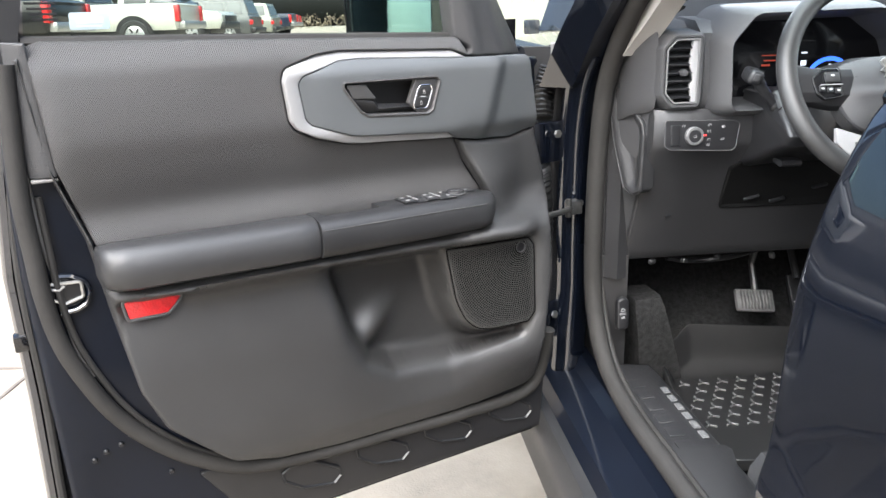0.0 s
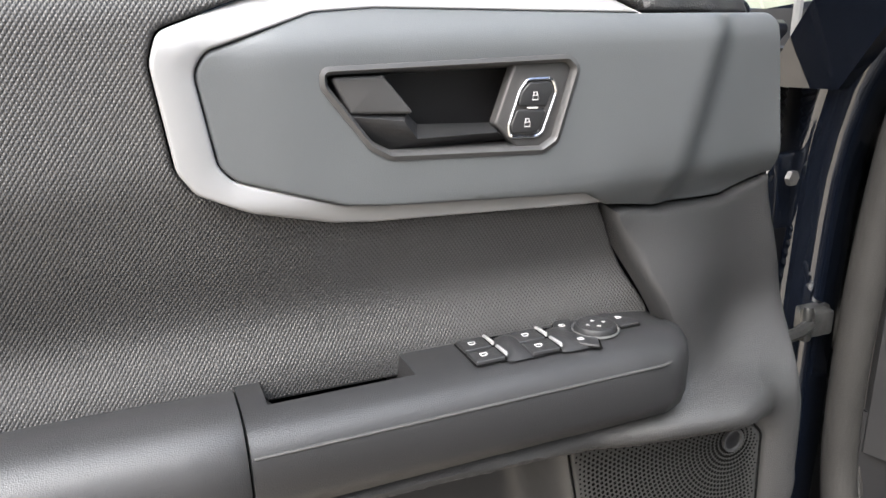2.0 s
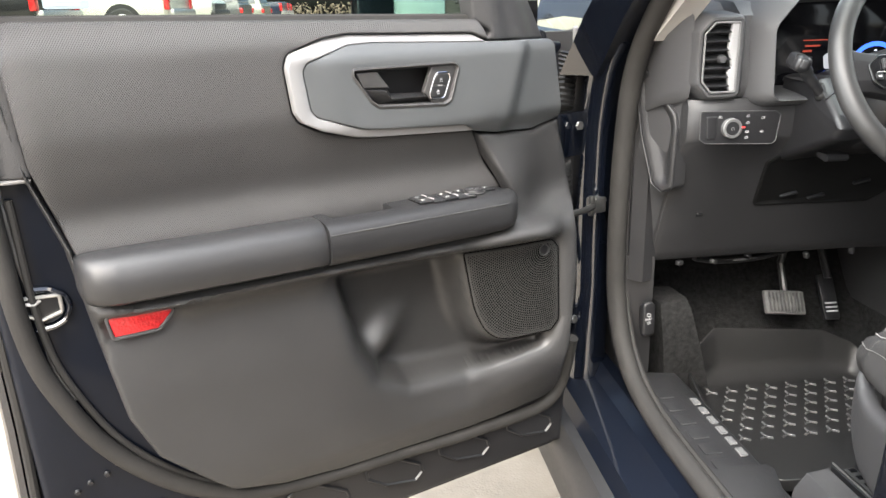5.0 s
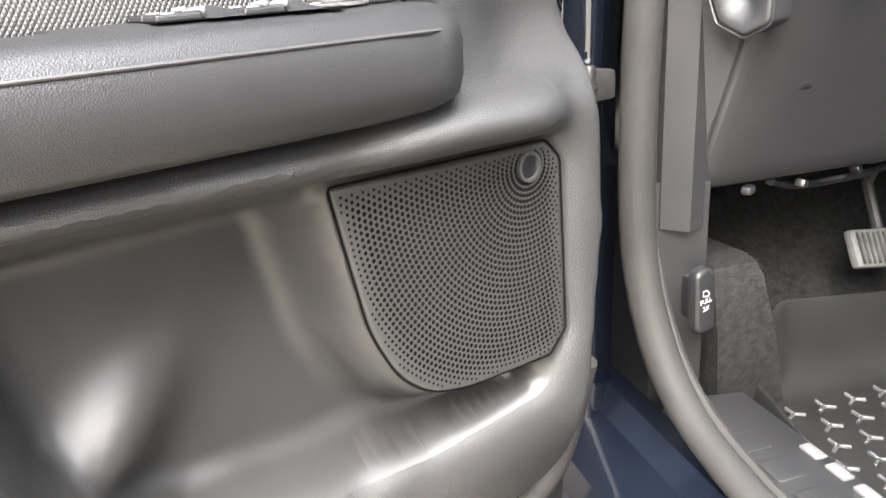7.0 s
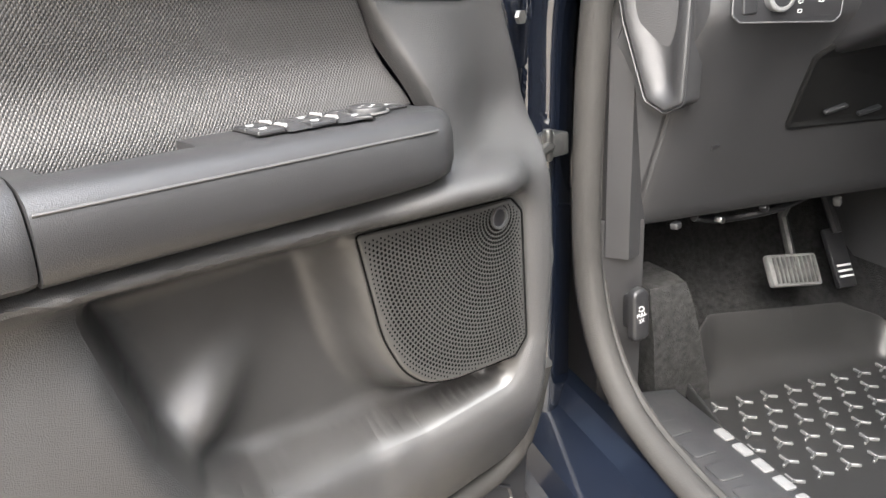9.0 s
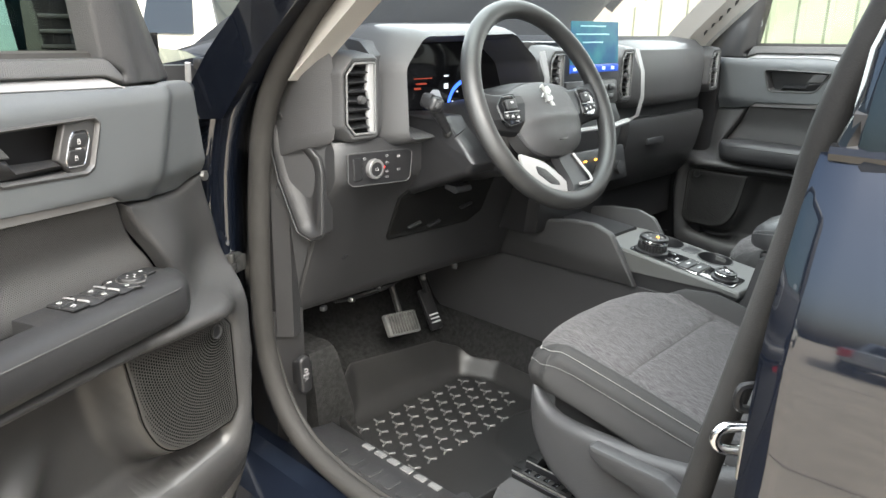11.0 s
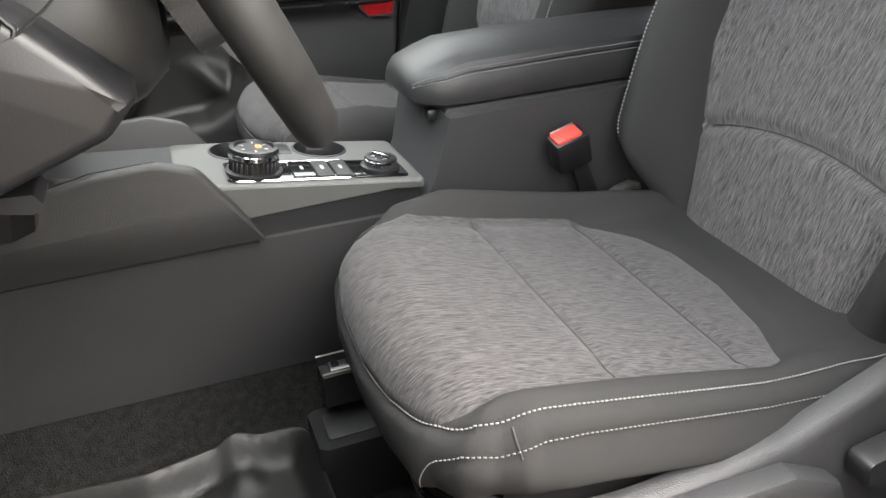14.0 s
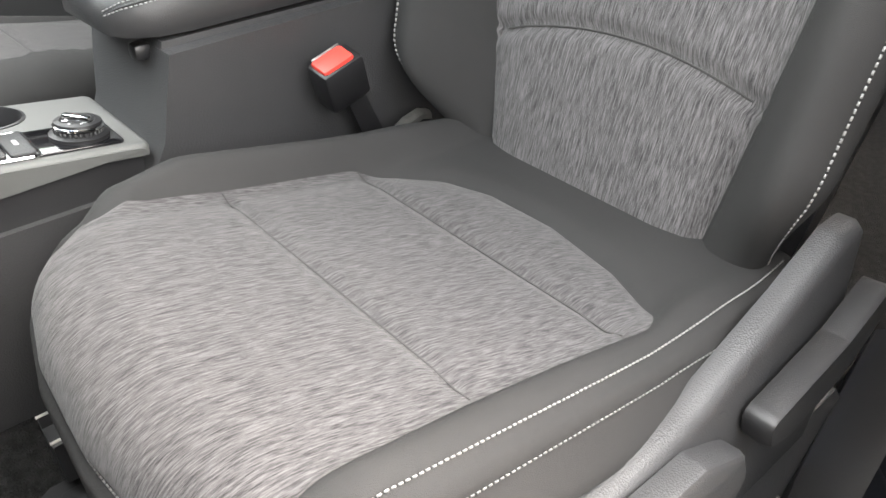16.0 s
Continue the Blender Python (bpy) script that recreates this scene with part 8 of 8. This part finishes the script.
    skirt = [(1.056, 0.694), (1.03, 0.688), (1.0, 0.686), (0.96, 0.687), (0.93, 0.689), (0.88, 0.688), (0.83, 0.680), (0.82, 0.62), (0.93, 0.61), (1.0, 0.61), (1.045, 0.62)]
    part("cushion_skirt", loft([[W(x + 0.043 * max(0.0, (y - 0.93) / 0.165) ** 2, y, z) for y, z in skirt] for x in (-0.180, -0.208)]), CLOTH, st, "charcoal cloth below the cushion roll")
    part("lever_pocket", loft([Sx(rounded([(0.85, 0.60), (0.80, 0.655), (0.745, 0.64), (0.74, 0.57), (0.80, 0.55), (0.86, 0.575)], 0.015), -0.2445), Sx(rounded([(0.845, 0.603), (0.80, 0.648), (0.75, 0.635), (0.747, 0.575), (0.80, 0.558), (0.855, 0.58)], 0.015), -0.2475)]), PLASTIC_DARK, shield)
    lv = rounded([(0.935, 0.668), (0.93, 0.648), (0.905, 0.634), (0.86, 0.628), (0.80, 0.606), (0.785, 0.572), (0.755, 0.565), (0.735, 0.60), (0.75, 0.635), (0.81, 0.665)], 0.012)
    part("height_lever", loft([Sx(inset(lv, 0.001), -0.246), Sx(lv, -0.262), Sx(inset(lv, 0.002), -0.267), Sx(inset(lv, 0.006), -0.269)]), PLASTIC, shield, "grey seat height lever")
    rc = rounded([(0.735, 0.655), (0.725, 0.622), (0.69, 0.612), (0.60, 0.625), (0.55, 0.66), (0.55, 0.70), (0.62, 0.672)], 0.012)
    part("recline_lever", loft([Sx(inset(rc, 0.001), -0.25), Sx(rc, -0.268), Sx(inset(rc, 0.003), -0.274)]), PLASTIC_DARK, shield, "dark recline lever")
    part("shield_ridge", tube(curve([W(-0.240, y, z) for y, z in ((0.765, 0.668), (0.752, 0.660), (0.738, 0.640), (0.712, 0.600), (0.690, 0.558), (0.672, 0.515))], 6), [0.001, 0.003, 0.005] + [0.006] * 25 + [0.004] * 3, 10), PLASTIC, shield)
    part("inner_shield", loft([Sx(rounded([(0.98, 0.66), (0.60, 0.68), (0.55, 0.5), (0.94, 0.5)], 0.02), x) for x in (0.195, 0.212)]), PLASTIC_DARK, st)
    # rails and floor brackets
    for x, dz in ((-0.165, 0.0), (0.205, 0.062)):
        part("rail", loft([[W(x + p, y, z + dz) for p, z in ((-0.024, 0.44), (-0.024, 0.488), (-0.020, 0.492), (-0.017, 0.480), (0.017, 0.480), (0.020, 0.492), (0.024, 0.488), (0.024, 0.44))] for y in (0.42, 1.13)]), PLASTIC_BLACK, st, "black seat rail")
        part("rail_slide", loft([[W(x + p, y, z + dz) for p, z in ((-0.010, 0.478), (-0.010, 0.487), (-0.006, 0.489), (0.006, 0.489), (0.010, 0.487), (0.010, 0.478))] for y in (0.50, 1.118)]), DARK_STEEL, st, "oiled steel slide")
        for i in range(7):
            part("slide_slot", box(pose(0, 0, 0) @ Matrix.Translation(W(x, 0.99 + 0.02 * i, 0.4892 + dz)), 0.012, 0.010, 0.0012, 0.0003), GLOSS, st)
        for e in (-0.0215, 0.0215):
            part("rail_edge", tube([W(x + e, 0.85, 0.4918 + dz), W(x + e, 1.131, 0.4918 + dz)], 0.0017, 6), STEEL, st)
        fx = 0.028 if x < 0 else -0.040
        part("rail_foot", loft([[W(x + fx + p * k, y, z) for p, y in ((-0.045, 1.0), (0.045, 1.0), (0.045, 1.145), (0.038, 1.155), (-0.038, 1.155), (-0.045, 1.145))] for k, z in ((1.10, 0.392), (1.0, 0.44 + 0.5 * dz), (0.94, 0.452 + 0.5 * dz))]), PLASTIC_BLACK, st, "black rail foot cover")
        part("foot_lid", plate(rounded([(W(x + fx, 0, 0).x - 0.026, 1.075), (W(x + fx, 0, 0).x + 0.026, 1.075), (W(x + fx, 0, 0).x + 0.026, 1.140), (W(x + fx, 0, 0).x - 0.026, 1.140)], 0.006), Matrix.Translation((0, dy, 0.4515 + 0.5 * dz)), 0.0025, 0.001), PLASTIC_DARK, st)
    part("rail_cover", loft([[W(x, y, z) for x, z in ((-0.262, 0.40), (-0.255, 0.455), (-0.235, 0.482), (-0.198, 0.487), (-0.194, 0.482), (-0.194, 0.40))] for y in (0.45, 1.0, 1.125)]), PLASTIC, st)
    part("release_bar", tube(curve([W(0.145, 0.98, 0.575), W(0.140, 1.045, 0.567), W(0.113, 1.066, 0.562), W(-0.04, 1.082, 0.560), W(-0.078, 1.075, 0.560), W(-0.10, 1.05, 0.56), W(-0.105, 0.98, 0.565)], 6), 0.0055, 8), GLOSS, st, "black slide release bar")
    return st


seat(1, 0.945, 0.0, "grey heather and charcoal cloth driver's seat", True)
seat(-1, 1.685, 0.0, "grey heather and charcoal cloth passenger seat", False)

# shoulder belt on the far pillar
belt = thing("seat_belt", (1.93, 0.55, 0.9), "dark grey shoulder belt hanging by the far pillar", "seat belt")
part("webbing", loft([[(x, y - w, z), (x, y + w, z), (x + 0.002, y + w, z), (x + 0.002, y - w, z)] for x, y, z, w in ((1.90, 0.46, 1.55, 0.024), (1.92, 0.515, 1.30, 0.024), (1.925, 0.54, 1.18, 0.024), (1.93, 0.55, 1.05, 0.022), (1.95, 0.56, 0.7, 0.022))]), CLOTH, belt)
part("tongue", box(pose(1.918, 0.54, 1.18, 12, 0, 0), 0.014, 0.062, 0.026, 0.005), PLASTIC_BLACK, belt)
part("tongue_blade", box(pose(1.916, 0.543, 1.15, 12, 0, 0), 0.003, 0.02, 0.035, 0.001), DARK_STEEL, belt)

# ---- rubber floor mat ----
mato = rounded([(0.68, 1.165), (1.0, 1.15), (1.07, 1.15), (1.17, 1.155), (1.185, 1.25), (1.165, 1.37), (1.175, 1.50), (1.13, 1.60), (1.06, 1.625), (0.80, 1.64), (0.72, 1.60), (0.685, 1.45)], 0.03)
fm = thing("floor_mat", (0.93, 1.4, 0.39), "black rubber tray mat with moulded treads", "floor mat")


def tray(a, b, lift):
    d = sdf(mato, a, b)
    z = 0.398 + 0.045 * (1 - smoothstep(0.0, 0.032, d)) + 0.12 * smoothstep(1.56, 1.70, b) * 1.0
    z = z + 0.007 * smoothstep(0.158, 0.140, np.hypot(a - 1.03, b - 1.2)) + 0.012 * smoothstep(0.03, 0.0, np.abs(b - 1.25) - 0.004) * smoothstep(1.10, 1.14, a)
    return np.stack([a, b, z + lift], 1)


part("tray", sheet(mato, 0.009, lambda a, b, l: np.array([tuple(p) for p in tray(a, b, l)]), 0.004, 0.004, 0.02), RUBBER_BLACK, fm, "black rubber tray")
part("clip_ring", lathe([(0.026, 0.0), (0.026, 0.004), (0.022, 0.005), (0.020, 0.003), (0, 0.003)], pose(1.065, 1.23, 0.4062), 28, False), PLASTIC_BLACK, fm, "round retaining clip")
# near-black block paints the shadow of the slot in the clip
part("clip_slot", box(pose(1.065, 1.23, 0.4102, 0, 0, 30), 0.010, 0.006, 0.003, 0.001), mat("shadow_slot", (0.004, 0.004, 0.004), 0.7), fm)
for i in range(3):
    part("letter_bar", box(pose(0.99 - 0.048 * i, 1.206, 0.4052, 0, 0, 4), 0.03, 0.028, 0.002, 0.0008), RUBBER_BLACK, fm)
TREAD = mat("scuffed_rubber_tread", (0.075, 0.075, 0.075), 0.36, var=0.6, var_size=60)
tread_mesh = None
for i in range(10):
    for j in range(6):
        x, y = 0.708 + 0.047 * i + (0 if j % 2 else 0.0235), 1.358 + 0.0372 * j
        if float(sdf(mato, np.array([x]), np.array([y]))[0]) < 0.045 or (x - 1.06) ** 2 + (y - 1.237) ** 2 < 0.004 or (y < 1.36 and x > 1.05):
            continue
        if tread_mesh is None:
            bm = bmesh.new()
            for k, a in enumerate((90, 210, 330)):
                b = box(pose(0, 0, 0, 0, 0, a) @ Matrix.Translation((0.0075, 0, 0.0025)), 0.015, 0.0042, 0.005, 0.0011, 1)
                me = bpy.data.meshes.new("tmp")
                b.to_mesh(me)
                b.free()
                bm.from_mesh(me)
                bpy.data.meshes.remove(me)
            ob = part("tread", bm, TREAD, fm)
            tread_mesh = ob.data
            tread_mesh.transform(CAR.inverted())
        else:
            ob = new("tread", tread_mesh)
            ob.parent = fm
            ob.matrix_parent_inverse = fm.matrix_basis.inverted()
        zz = 0.3985 + 0.12 * float(smoothstep(1.56, 1.70, np.array([y]))[0])
        ob.matrix_basis = CAR @ pose(x, y, zz)
